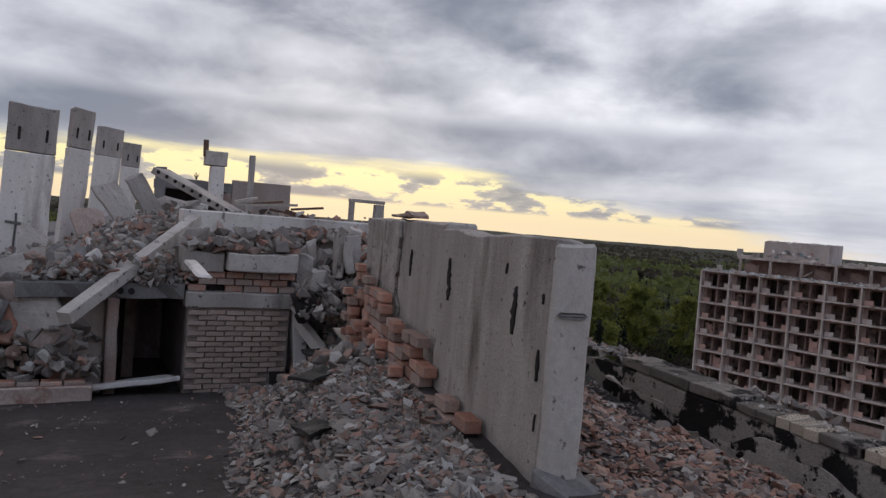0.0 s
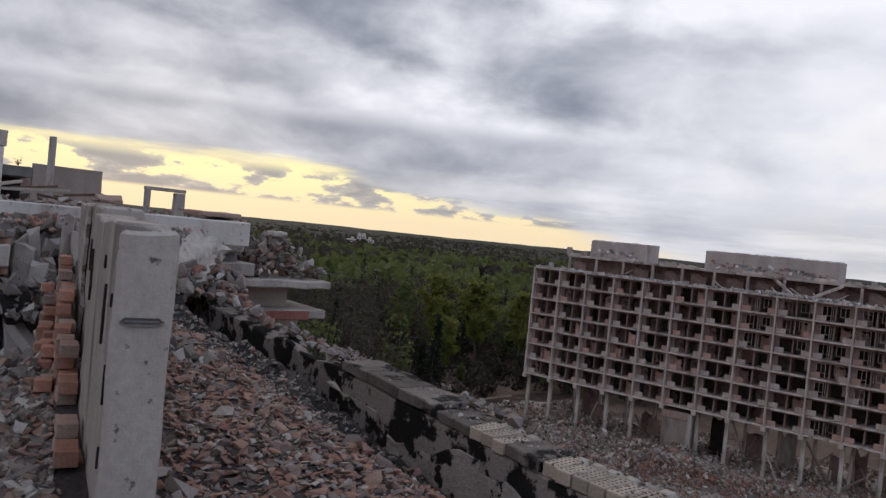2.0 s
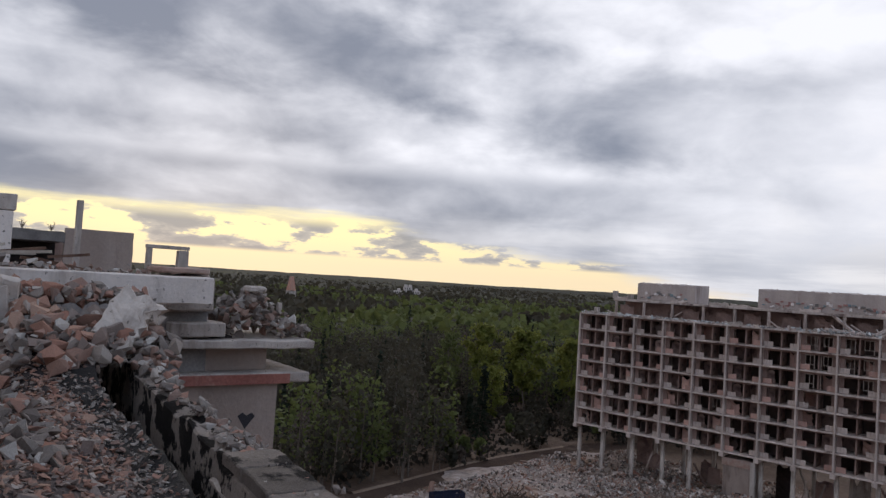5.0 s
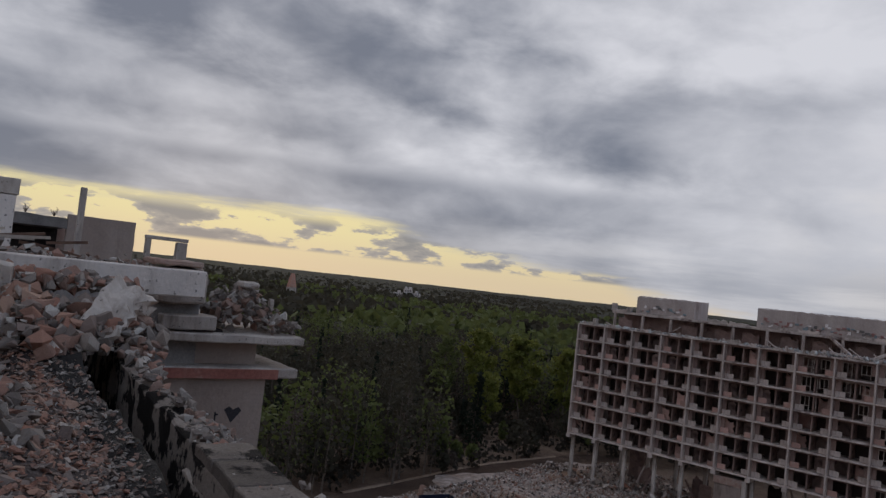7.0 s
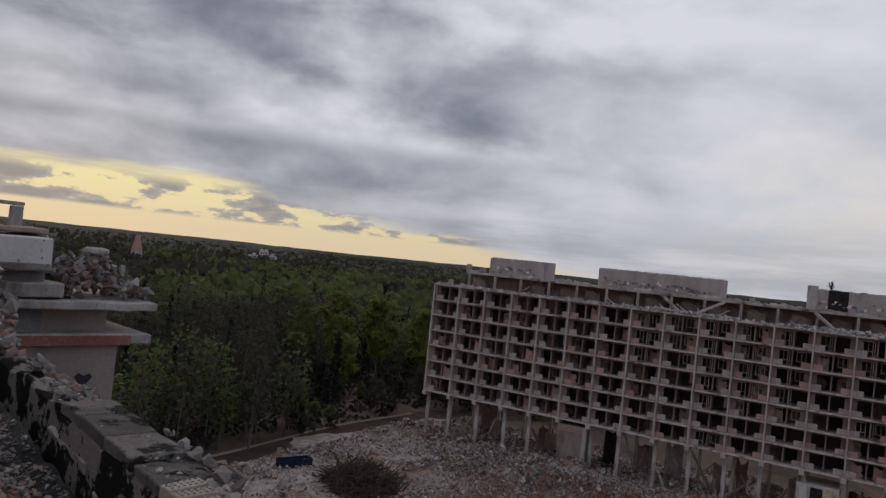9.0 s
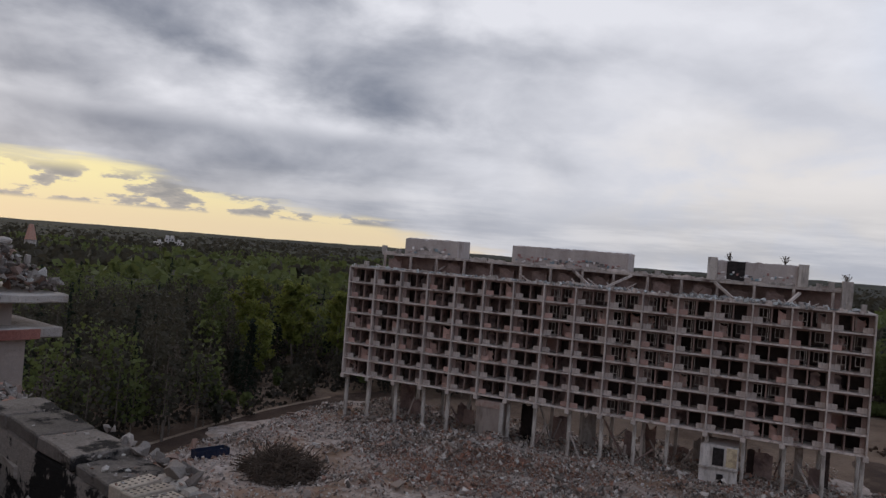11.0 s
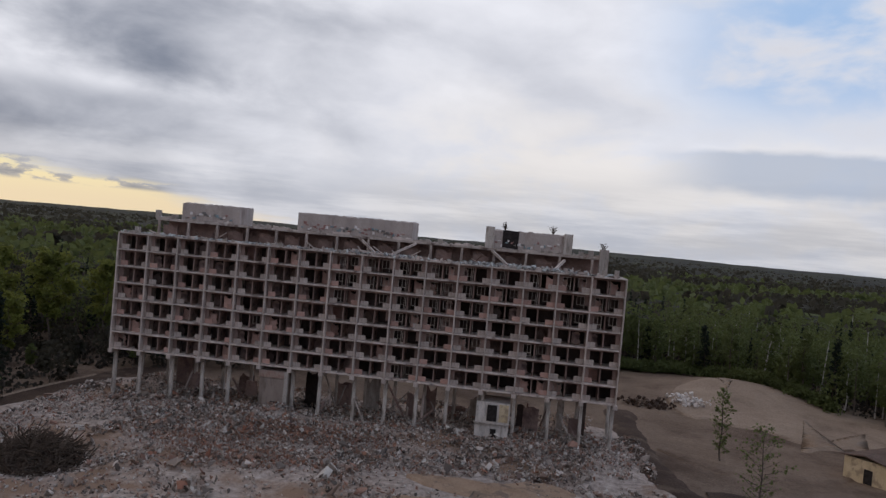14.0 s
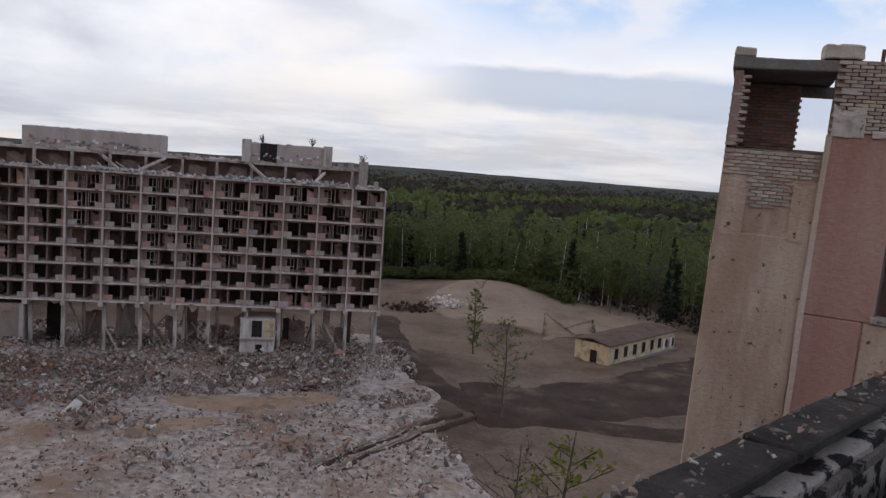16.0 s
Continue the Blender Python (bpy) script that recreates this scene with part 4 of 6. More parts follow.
def bricks(parent, m, length, courses, mats, keep=None, size=(0.25, 0.12, 0.065), joint=0.012, name="brick", loose=1.0):
    """Courses of bricks in stretcher bond on the plane x (along) and z (up) of the pose m; keep(x, z) tells which stand."""
    lx, ly, lz = size
    base = [part(name, box(0.004, lx - 0.004, -ly / 2, ly / 2, 0, lz, 0.005), mt, parent, at=m @ pose(0, 0, -50)) for mt in mats]
    first = [True] * len(base)
    for j in range(courses):
        x = -(j % 2) * lx / 2
        while x < length - 0.02:
            z = j * (lz + joint)
            if -0.02 <= x and x + lx <= length + 0.08 and (keep is None or keep(x + lx / 2, z)):
                i = rnd.randrange(len(base))
                at = m @ pose(x + rnd.uniform(-0.004, 0.004), loose * rnd.uniform(-0.007, 0.007), z, 0, rnd.uniform(-0.5, 0.5) * loose, loose * rnd.uniform(-1.5, 1.5))
                if first[i]:
                    base[i].matrix_basis, first[i] = at, False
                else:
                    share(name, base[i], at, parent)
            x += lx + joint
    for i, f in enumerate(first):
        if f:
            bpy.data.objects.remove(base[i])


# parapet with tar skirt; hollow blocks lie across its top
parapet = tagged(link("parapet", ragged(-5.78, 2.3, 5.07, 5.45, -0.54, 0.98, 0.22, 0.018, 31), TAR), "low parapet wall smeared with peeling tar", "wall", kind="structure")
tagged(link("parapet", ragged(-13.4, -5.80, 5.20, 5.44, -0.54, 0.96, 0.2, 0.03, 32, 0.02, break_top=0.14), TAR), "broken lower stretch of the tarred parapet", "wall", kind="structure")


pl = [(rnd.uniform(-6.4, 2.2), 5.08 + 0.38 * rnd.random(), 1.075, 0.012 + 0.05 * rnd.random() ** 3, 0.4) for _ in range(900)]
scatter("parapet_debris", CHIPS, pl, RUBBLE, "grit and mortar crumbs on the parapet top", "rubble")


def hollow_block(parent, m, mt, first=[]):
    if not first:
        first.append(part("block", box(-0.06, 0.06, 0.0, 0.26, 0.0, 0.088, 0.006), BRICK_PALE, parent, at=m))
        # holes are black discs just above the block, shade without depth
        hb = bmesh.new()
        for i in range(6):
            for j in range(3):
                r = bmesh.ops.create_circle(hb, cap_ends=True, radius=0.0095, segments=6)
                bmesh.ops.translate(hb, verts=r["verts"], vec=(-0.036 + 0.036 * j, 0.032 + 0.039 * i, 0.0895))
        first.append(part("hole", hb, SHADE_AND_FELT, first[0]))
    else:
        b = share("block", first[0], m, parent)
        share("hole", first[1], Matrix(), b)


x = -5.76
while x < 2.2:
    if x < -5.0 or -4.87 < x < -3.9 or (-3.5 < x < -3.15) or rnd.random() < 0.12:
        w = rnd.uniform(0.35, 0.55) if x < -4.0 else 0.34
        part("coping", ragged(x, x + w - 0.02, 5.06, 5.46, 0.985, 1.075 + rnd.uniform(-0.02, 0.015), 0.07, 0.02, int(-x * 9) + 3, 0.01), COPING, parapet)
        x += w
    else:
        hollow_block(parapet, pose(x + 0.062, 5.07 + rnd.uniform(-0.02, 0.02), 0.985, rnd.uniform(-2, 2), rnd.uniform(-2, 2), rnd.uniform(-4, 4)), BRICK_PALE)
        if rnd.random() < 0.9:
            part("half_block", ragged(x + 0.005, x + 0.118, 5.345, 5.455, 0.985, 1.07, 0.06, 0.006, int(x * 31) + 200), BRICK_GREY, parapet)
        x += 0.132
PEELING = mat("peeling_render", (0.33, 0.30, 0.26), (0.46, 0.43, 0.385), 5, stain=(0.02, 0.018, 0.017), stain_scale=4.5, stain_at=(0.53, 0.56), bump=0.8)
# pale render that has kept to the inner face, low down
for i, (a, b, z0, z1) in enumerate(((-4.9, -3.7, 0.50, 0.86), (-3.75, -2.6, 0.40, 0.84), (-2.65, -1.5, 0.40, 0.86), (-6.0, -5.1, 0.80, 0.90), (-1.5, -0.3, 0.40, 0.82), (-0.3, 1.2, 0.40, 0.84))):
    part("render_patch", ragged(a, b, 5.055, 5.085, z0, z1, 0.12, 0.022, 60 + i, 0.004, break_top=0.2), PEELING, parapet, "pale patch of old render")
pl = [(rnd.uniform(-13, -5.8), rnd.uniform(5.2, 5.45), 0.98 + rnd.uniform(0, 0.06), rnd.uniform(0.06, 0.2), 0.4) for _ in range(160)]
pl += [(rnd.uniform(-4.7, -3.5), rnd.uniform(5.42, 5.52), 1.08 + rnd.uniform(0, 0.03), rnd.uniform(0.06, 0.16), 0.4) for _ in range(22)]
scatter("parapet_debris", LUMPS, pl, RUBBLE, "brick and mortar crumbs along the parapet top", "rubble")


def climb(x):
    """The old parapet leans out and rises a little towards its broken end."""
    k = max(0.0, -3.1 - x)
    return 0.055 * k, 0.046 * k


done = set()
for ob in list(bpy.data.objects):
    root = ob
    while root.parent is not None:
        root = root.parent
    if not (root.name.startswith("parapet") and ob.data is not None):
        continue
    if ob.name.startswith(("block", "hole")):
        if ob.name.startswith("block"):
            dy_, dz_ = climb(ob.matrix_basis.translation.x)
            ob.matrix_basis = Matrix.Translation((0, dy_, dz_)) @ ob.matrix_basis
        continue
    if ob.data.name in done:
        continue
    done.add(ob.data.name)
    for vert in ob.data.vertices:
        dy_, dz_ = climb(vert.co.x)
        vert.co.y += dy_
        vert.co.z += dz_
# the parapet's far return, by the tower
ret = tagged(link("parapet_return", ragged(0, 5.6, 0.1, 0.42, -0.6, 1.0, 0.2, 0.03, 33, 0.02, break_top=0.10), TAR, at=pose(2.12, 5.62, 0, 0, 0, 46)), "return of the tarred parapet beside the tower", "wall", kind="structure")
for i in range(4):
    part("coping", ragged(0.1 + 1.36 * i, 1.45 + 1.36 * i, 0.16, 0.46, 0.985, 1.05 + 0.006 * (i % 2), 0.07, 0.014, 34 + 17 * i, 0.012, break_end=0.04), TARRED, ret)
part("felt_lip", ragged(0.1, 5.5, 0.06, 0.1, 0.80, 0.86, 0.12, 0.02, 39, 0.0), COPING, ret, "torn lip of old roofing felt")
spot = link("roof_corner", ragged(2.3, 9.0, 2.0, 5.4, -0.6, 0.75, 0.6, 0.05, 35), DUST)
tagged(spot, "dusty corner of the roof", "roof", kind="structure")
link("roof_corner", ragged(0, 5.4, -3.0, -0.03, -0.6, 0.72, 0.6, 0.05, 36), DUST, at=pose(2.12, 5.62, 0, 0, 0, 46))
tagged(bpy.data.objects["roof_corner.001"], "dusty roof behind the parapet return", "roof", kind="structure")
rb = pose(2.12, 5.62, 0, 0, 0, 46)
pl = []
for _ in range(500):
    p = rb @ Vector((rnd.uniform(0.2, 5.4), -abs(rnd.gauss(0, 0.9)) - 0.25, 0.75))
    pl.append((p.x, p.y, p.z, rnd.uniform(0.04, 0.16), 0.5))
for _ in range(160):
    p = rb @ Vector((rnd.uniform(0.0, 5.4), rnd.uniform(0.18, 0.45), 1.09))
    pl.append((p.x, p.y, p.z, 0.015 + 0.06 * rnd.random() ** 3, 0.5))
scatter("corner_debris", LUMPS, pl, RUBBLE, "pale rubble piled in the roof corner", "rubble")

# torn felt lying in the gutter along the parapet


def felt_h(x, y):
    return heap_h(x, y) + 0.03 + 0.06 * smooth(4.9, 5.06, y) + 0.07 * fbm(x, y, 3.2) - 0.25 * smooth(-4.3, -3.6, x + 0.4 * fbm(y, x, 2.0)) - 0.10 * smooth(4.86, 4.70, y + 0.22 * fbm(x, 1, 1.6))


felt = sheet("roofing_felt", [-9.6 + 0.08 * i for i in range(136)], [4.62 + 0.05 * i for i in range(10)], felt_h, FELT)
tagged(felt, "torn black roofing felt in the gutter of the parapet", "felt", kind="structure")
pl = []
for _ in range(2600):
    x, y = rnd.uniform(-9.5, -3.4), 4.62 + 0.42 * rnd.random()
    s = 0.015 + 0.075 * rnd.random() ** 3
    pl.append((x, y, max(felt_h(x, y), heap_h(x, y)) + 0.1 * s, s, 0.4))
scatter("felt_debris", CHIPS, pl, RUBBLE, "chips and grit strewn over the torn felt", "rubble")
# rubble over the roof
pl = []
for _ in range(24000):
    x, y = rnd.uniform(-11.2, 1.6), rnd.uniform(2.7, 5.12)
    if x < -3.2 and y < wall_y(x) + 0.28:
        continue
    if x > -0.6 + 1.6 * rnd.random() + 0.5 * fbm(y, 3, 1.5):
        continue
    if y > 4.72 + 0.25 * fbm(x, 0, 1.3) and rnd.random() < (0.55 if x < -4.0 else 0.15):
        continue
    s = 0.03 + 0.085 * rnd.random() ** 2.5 + (0.10 if rnd.random() < 0.012 else 0)
    pl.append((x, y, heap_h(x, y) + s * 0.12, s, 0.35))
scatter("roof_rubble", CHIPS, pl, RUBBLE_RED, "carpet of broken brick, tile and mortar on the roof", "rubble")
pl = []
for _ in range(24000):
    x = rnd.uniform(-10.2, -0.6)
    if x > -2.0 + 1.3 * rnd.random():
        continue
    y = wall_y(x) - 0.16 - abs(rnd.gauss(0, 0.75))
    edge = -0.235 * min(x, -2.5) - 0.05 + 0.25 * fbm(x, 0, 0.8)
    if y < edge and rnd.random() < 0.96:
        continue
    if y < -2:
        continue
    s = 0.030 + 0.085 * rnd.random() ** 2.4 + (0.11 if rnd.random() < 0.010 else 0)
    pl.append((x, y, heap_h(x, y) + s * 0.15, s, 0.4))
for _ in range(260):
    x, y = rnd.uniform(-10, -3), rnd.uniform(-3, 1.4)
    s = 0.02 + 0.07 * rnd.random() ** 3
    pl.append((x, y, heap_h(x, y) + 0.2 * s, s, 0.4))
for _ in range(1500):
    x, y = rnd.uniform(-10.2, -2.2), rnd.uniform(-3.5, 1.6)
    if fbm(x + 9, y, 0.7) < 0.18:
        continue
    s = 0.012 + 0.035 * rnd.random() ** 2
    pl.append((x, y, heap_h(x, y) + 0.2 * s, s, 0.4))
scatter("roof_rubble", CHIPS, pl, RUBBLE, "heap of broken slate, brick and mortar beside the slabs", "rubble")
pl = []
for _ in range(1100):                                      # heap at the far end of the strip
    x, y = rnd.uniform(-12.6, -9.7), rnd.uniform(3.3, 6.1)
    s = 0.08 + 0.20 * rnd.random() ** 2
    pl.append((x, y, (heap_h(x, min(y, 5.0)) if x > -11.4 else 1.95) + rnd.uniform(0, 0.12), s, 0.7))
for _ in range(1500):                                      # slope of tumbled masonry below the brick front
    x, y = rnd.uniform(-10.8, -6.4), rnd.uniform(2.2, 4.3)
    s = 0.06 + 0.17 * rnd.random() ** 2
    pl.append((x, y, heap_h(x, y) + s * 0.2, s, 0.7))
scatter("brick_heap", LUMPS, pl, RUBBLE, "tumbled bricks and concrete lumps at the end of the roof", "rubble")

pl = [(rnd.uniform(-12.3, -9.5), rnd.uniform(3.6, 5.5), 0, 0.12 + 0.26 * rnd.random() ** 1.5, 0.7) for _ in range(190)]
pl = [(x, y, (heap_h(x, min(y, 5.0)) if x > -11.4 else 1.95) + 0.12, s, t) for x, y, z, s, t in pl]
scatter("brick_heap", LUMPS, pl, RUBBLE_RED, "brick and concrete lumps on the heap at the end of the roof", "rubble")

# ---- standing slabs with the broken brick wall against them ----


SLABS = pose(-3.26, 2.43, 0, 0, 0, -11.5)        # near end of the row, x along it


def gash(x, z, w, h, seed):
    """A jagged upright hole, its shade put in as a thin dark lens set into the face."""
    r = random.Random(seed)
    bm, n = bmesh.new(), max(5, int(h / 0.025))
    rows, drift = [], 0.0
    for i in range(n + 1):
        drift += r.gauss(0, w * 0.12)
        half = w * 0.5 * math.sin(math.pi * (0.06 + 0.9 * i / n)) ** 0.6 * r.uniform(0.45, 1.15)
        rows.append([bm.verts.new((x + drift + k * half, y, z + h * i / n)) for k, y in ((-1, -0.013), (1, -0.013), (1, 0.02), (-1, 0.02))])
    for p, q in zip(rows, rows[1:]):
        for k in range(4):
            bm.faces.new((p[k], p[(k + 1) % 4], q[(k + 1) % 4], q[k]))
    bm.faces.new(rows[0])
    bm.faces.new(rows[-1])
    bmesh.ops.recalc_face_normals(bm, faces=bm.faces[:])
    return bm


def wall_slab(x0, x1, y0, y1, z0, z1, seed, label, slots=(), cap=None):
    s = thing("concrete_slab", label, "slab", SLABS @ pose(x0, y0, z0), "standing wall slabs")
    part("panel", ragged(0, x1 - x0 - 0.05, 0, y1 - y0, 0, z1 - z0, 0.07, 0.007, seed, 0.012, break_top=0.05), CONCRETE, s)
    part("edge_pier", ragged(x1 - x0 - 0.052, x1 - x0, -0.008, y1 - y0 + 0.008, 0, z1 - z0 - 0.01, 0.08, 0.010, seed + 1, 0.02, break_top=0.03), CONCRETE_PALE, s, "smoother pier along the edge")
    for sx, sz, w, h in slots:
        part("slot", gash(sx, sz, w, h, int(sx * 50)), SHADE_AND_FELT, s, "dark slot broken through")
    return s


slab1 = wall_slab(-2.28, 0.0, 0.0, 0.23, 0.75, 2.37, 41, "tall weathered grey concrete wall slab standing in rubble", ((1.72, 1.00, 0.075, 0.30), (0.30, 1.04, 0.09, 0.34), (2.14, 0.80, 0.035, 0.18), (1.55, 1.36, 0.025, 0.07), (2.16, 0.52, 0.02, 0.10), (2.15, 1.24, 0.025, 0.06)))
part("mark", ragged(2.275, 2.295, 0.02, 0.2, 1.18, 1.215, 0.06, 0.004, 3), CONCRETE_DARK, slab1)
slab2 = wall_slab(-5.9, -2.33, 0.06, 0.32, 0.9, 2.43, 44, "second pitted concrete wall slab set behind the first", ((2.35, 0.95, 0.07, 0.27), (1.1, 0.95, 0.06, 0.3), (1.75, 0.7, 0.04, 0.2)))
part("rough_face", ragged(0.0, 2.0, -0.035, -0.004, 0.1, 1.50, 0.06, 0.03, 49, 0.0, break_end=0.4), CONCRETE, slab2, "rough broken aggregate")
part("broken_cap", ragged(1.2, 2.3, 0.02, 0.24, 1.535, 1.60, 0.1, 0.03, 53, 0.01, break_top=0.05, break_end=0.4), BRICK_DULL, slab2, "brick remains on top of the slab")
foot = tagged(link("concrete_lump", ragged(-3.32, -3.06, 2.42, 2.74, 0.82, 1.09, 0.08, 0.05, 47, 0.03, break_top=0.12), CONCRETE_DARK), "grey concrete footing lump at the slab's end", "rubble")

old_wall = thing("brick_wall", "stepped remains of a red brick wall against the slabs", "wall", SLABS @ pose(-5.7, -0.09, 0.93))


def steps(x, z):
    return z < max(0.14, 0.76 - 0.27 * max(0.0, x - 1.3) + (0.20 if 3.0 < x < 3.7 else 0) + 0.07 * math.sin(x * 8))


bricks(old_wall, pose(0, 0, 0), 4.85, 12, (BRICK_RED, BRICK_RED, BRICK_DULL), lambda x, z: steps(x, z) and rnd.random() < 0.76, (0.25, 0.12, 0.088), 0.012, loose=2.5)
bricks(old_wall, pose(0.1, -0.13, -0.02), 4.0, 7, (BRICK_RED, BRICK_DULL), lambda x, z: z < 0.5 - 0.16 * x + 0.12 * math.sin(x * 7) and rnd.random() < 0.6, (0.13, 0.12, 0.088), 0.016, loose=5.0)
part("core", ragged(0.05, 4.7, -0.05, 0.05, -0.3, 0.06, 0.3, 0.02, 48), MORTAR, old_wall)
tagged(link("plank", bar((-9.0, 3.31, 0.94), (-7.75, 3.2, 0.80), 0.12, 0.035), WOOD), "pale weathered plank leaning on the rubble", "plank")
tagged(link("concrete_shard", ragged(-7.1, -6.45, 1.42, 1.55, 0.0, 0.04, 0.1, 0.01, 50), WHITEWASH, at=pose(0, 0, 0.86, 0, 8, 3)), "white sliver of concrete on the rubble", "rubble")

for i, (x, y, w, d) in enumerate(((-4.9, 1.75, 0.55, 0.34), (-3.35, 1.25, 0.6, 0.3), (-2.75, 1.75, 0.4, 0.28), (-6.3, 2.2, 0.5, 0.3), (-2.75, 2.35, 0.36, 0.22), (-7.4, 2.6, 0.5, 0.4))):
    bm_ = ragged(-w / 2, w / 2, -d / 2, d / 2, 0, 0.03, 0.09, 0.05, 750 + i, 0.0, break_end=0.3)
    tagged(link("torn_sheet", bm_, FELT, at=pose(x, y, heap_h(x, y) + 0.05, 8 * (-1) ** i, -6, 40 * i)), "black scrap of torn roofing felt on the rubble", "debris", "felt scraps")

# ---- collapsed rooms behind the roof ----
rooms = thing("collapsed_rooms", "brick front of a collapsed room with a dark doorway", "ruin", pose(-10.9, 0, 0))
part("mortar_bed", box(-0.22, -0.03, 1.74, 3.22, -0.45, 0.92), MORTAR, rooms)
bricks(rooms, pose(-0.035, 1.74, -0.40, 0, 0, 90), 1.48, 17, (BRICK_DULL,), lambda x, z: not (x > 1.15 and z < 0.36), size=(0.25, 0.12, 0.062), joint=0.015, loose=2.0)
# near-black plate fills the gap in the bricks, painted as the hole's shade
part("wall_recess", ragged(-0.03, 0.012, 2.98, 3.2, -0.40, 0.02, 0.1, 0.015, 51), SHADE_AND_FELT, rooms, "dark hole at the foot of the wall")
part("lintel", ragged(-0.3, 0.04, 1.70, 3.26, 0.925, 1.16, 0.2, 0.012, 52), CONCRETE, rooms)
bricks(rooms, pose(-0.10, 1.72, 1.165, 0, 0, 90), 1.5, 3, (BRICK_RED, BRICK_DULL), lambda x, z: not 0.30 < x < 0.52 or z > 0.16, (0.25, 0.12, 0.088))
# black backing gives the recess behind the bricks its shade
part("dark_bed", box(-0.35, -0.17, 1.7, 3.25, 1.165, 1.47), SHADE_AND_FELT, rooms)
part("ledge", ragged(-0.9, 0.16, 2.22, 3.24, 1.475, 1.79, 0.16, 0.015, 53, 0.02, break_top=0.06), CONCRETE_PALE, rooms, "square concrete ledge block")
part("ledge", ragged(-0.9, 0.02, 1.62, 2.20, 1.44, 1.80, 0.16, 0.02, 54, 0.02, break_top=0.1), CONCRETE, rooms)
part("roof_plank_slab", ragged(-3.0, 0.10, -0.4, 1.68, 1.03, 1.24, 0.2, 0.025, 55, 0.01, break_end=0.25), CONCRETE_DARK, rooms, "hollow-core slab over the doorway")
# hollow cores as near-black plugs, their inner shade put into the colour
for j in range(4):
    bh = bmesh.new()
    bmesh.ops.create_cone(bh, cap_ends=True, segments=10, radius1=0.045, radius2=0.045, depth=0.03)
    part("core_hole", bh, SHADE_AND_FELT, rooms, at=pose(0.05, 0.55 + 0.14 * j, 1.14, 0, 90, 0))
part("jamb", ragged(-0.25, 0.0, 0.70, 0.84, -0.4, 1.03, 0.14, 0.015, 56), BRICK_DULL, rooms)
part("inner_wall", box(-3.2, -0.3, 0.62, 0.74, -0.4, 1.03), PLASTER_GREY, rooms)
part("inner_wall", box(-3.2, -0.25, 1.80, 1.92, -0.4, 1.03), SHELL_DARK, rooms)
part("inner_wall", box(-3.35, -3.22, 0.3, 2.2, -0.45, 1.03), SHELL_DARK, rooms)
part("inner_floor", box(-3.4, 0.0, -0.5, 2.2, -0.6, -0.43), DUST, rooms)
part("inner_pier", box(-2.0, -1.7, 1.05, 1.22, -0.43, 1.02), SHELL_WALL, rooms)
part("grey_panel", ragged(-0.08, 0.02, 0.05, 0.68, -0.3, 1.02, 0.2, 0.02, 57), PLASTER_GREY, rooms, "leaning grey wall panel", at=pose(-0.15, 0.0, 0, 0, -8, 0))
# near-black block put in for the shaded hollow beside the doorway
part("burnt_back", box(-1.0, -0.3, -0.9, 0.6, -0.4, 0.95), SHADE_AND_FELT, rooms)
part("side_wall", ragged(-2.4, -0.3, 3.24, 3.55, -0.4, 1.3, 0.3, 0.05, 58), CONCRETE_DARK, rooms)
part("white_jamb", ragged(-0.25, -0.05, 3.34, 3.55, -0.35, 0.75, 0.2, 0.015, 59), WHITEWASH, rooms, at=pose(0, 0, 0, 6, 0, 0))
part("brace", bar((0.05, 3.35, 0.75), (0.9, 3.95, -0.1), 0.16, 0.14), CONCRETE_PALE, rooms)
part("mass", ragged(-12.0, -2.9, 2.3, 7.0, -0.5, 1.45, 0.8, 0.06, 61), CONCRETE_DARK, rooms)
part("mass", ragged(-2.85, -0.95, 2.3, 5.2, -0.5, 1.45, 0.5, 0.06, 63), CONCRETE_DARK, rooms)
part("mass", ragged(-12.0, -3.4, -3.2, 2.28, -0.5, 0.85, 0.8, 0.06, 62), CONCRETE_DARK, rooms)


def mound_h(x, y):
    """Top of the rubble behind the brick front."""
    if y > 5.2 and x > -13.8:
        return -0.6
    k = smooth(-0.6, 2.2, y)
    return 0.75 + 0.25 * smooth(-2.5, -0.5, y) + k * (0.55 + 0.45 * smooth(-11.2, -14.5, x)) + 0.16 * fbm(x, y, 0.9) - 0.4 * smooth(-11.4, -10.7, x)


mound = sheet("rubble_mound", [-33 + 0.25 * i for i in range(86)], [-4 + 0.25 * i for i in range(48)], mound_h, CONCRETE_DARK)
tagged(mound, "mound of collapsed masonry behind the brick front", "rubble", kind="stuff")
pl = []
for _ in range(8500):
    x, y = -11.2 - abs(rnd.gauss(0, 4.0)), rnd.uniform(-3.6, 7.2)
    if y > 5.0 and x > -14.0:
        continue
    if x > -11.3 and y < 1.7 and rnd.random() < 0.6:
        continue
    s = 0.05 + 0.22 * rnd.random() ** 2.4
    pl.append((x, y, mound_h(x, y) + s * 0.25, s, 0.7))
scatter("mound_rubble", LUMPS, pl, RUBBLE, "lumps of concrete and brick on the mound", "rubble")
pl = [(-10.85 - abs(rnd.gauss(0, 0.25)), rnd.uniform(1.7, 3.3), 1.80 + abs(rnd.gauss(0, 0.12)), rnd.uniform(0.10, 0.34), 0.4) for _ in range(130)]
pl += [(-10.95 - abs(rnd.gauss(0, 0.2)), rnd.uniform(-0.3, 1.8), 1.24 + abs(rnd.gauss(0, 0.16)), rnd.uniform(0.06, 0.2), 0.6) for _ in range(330)]
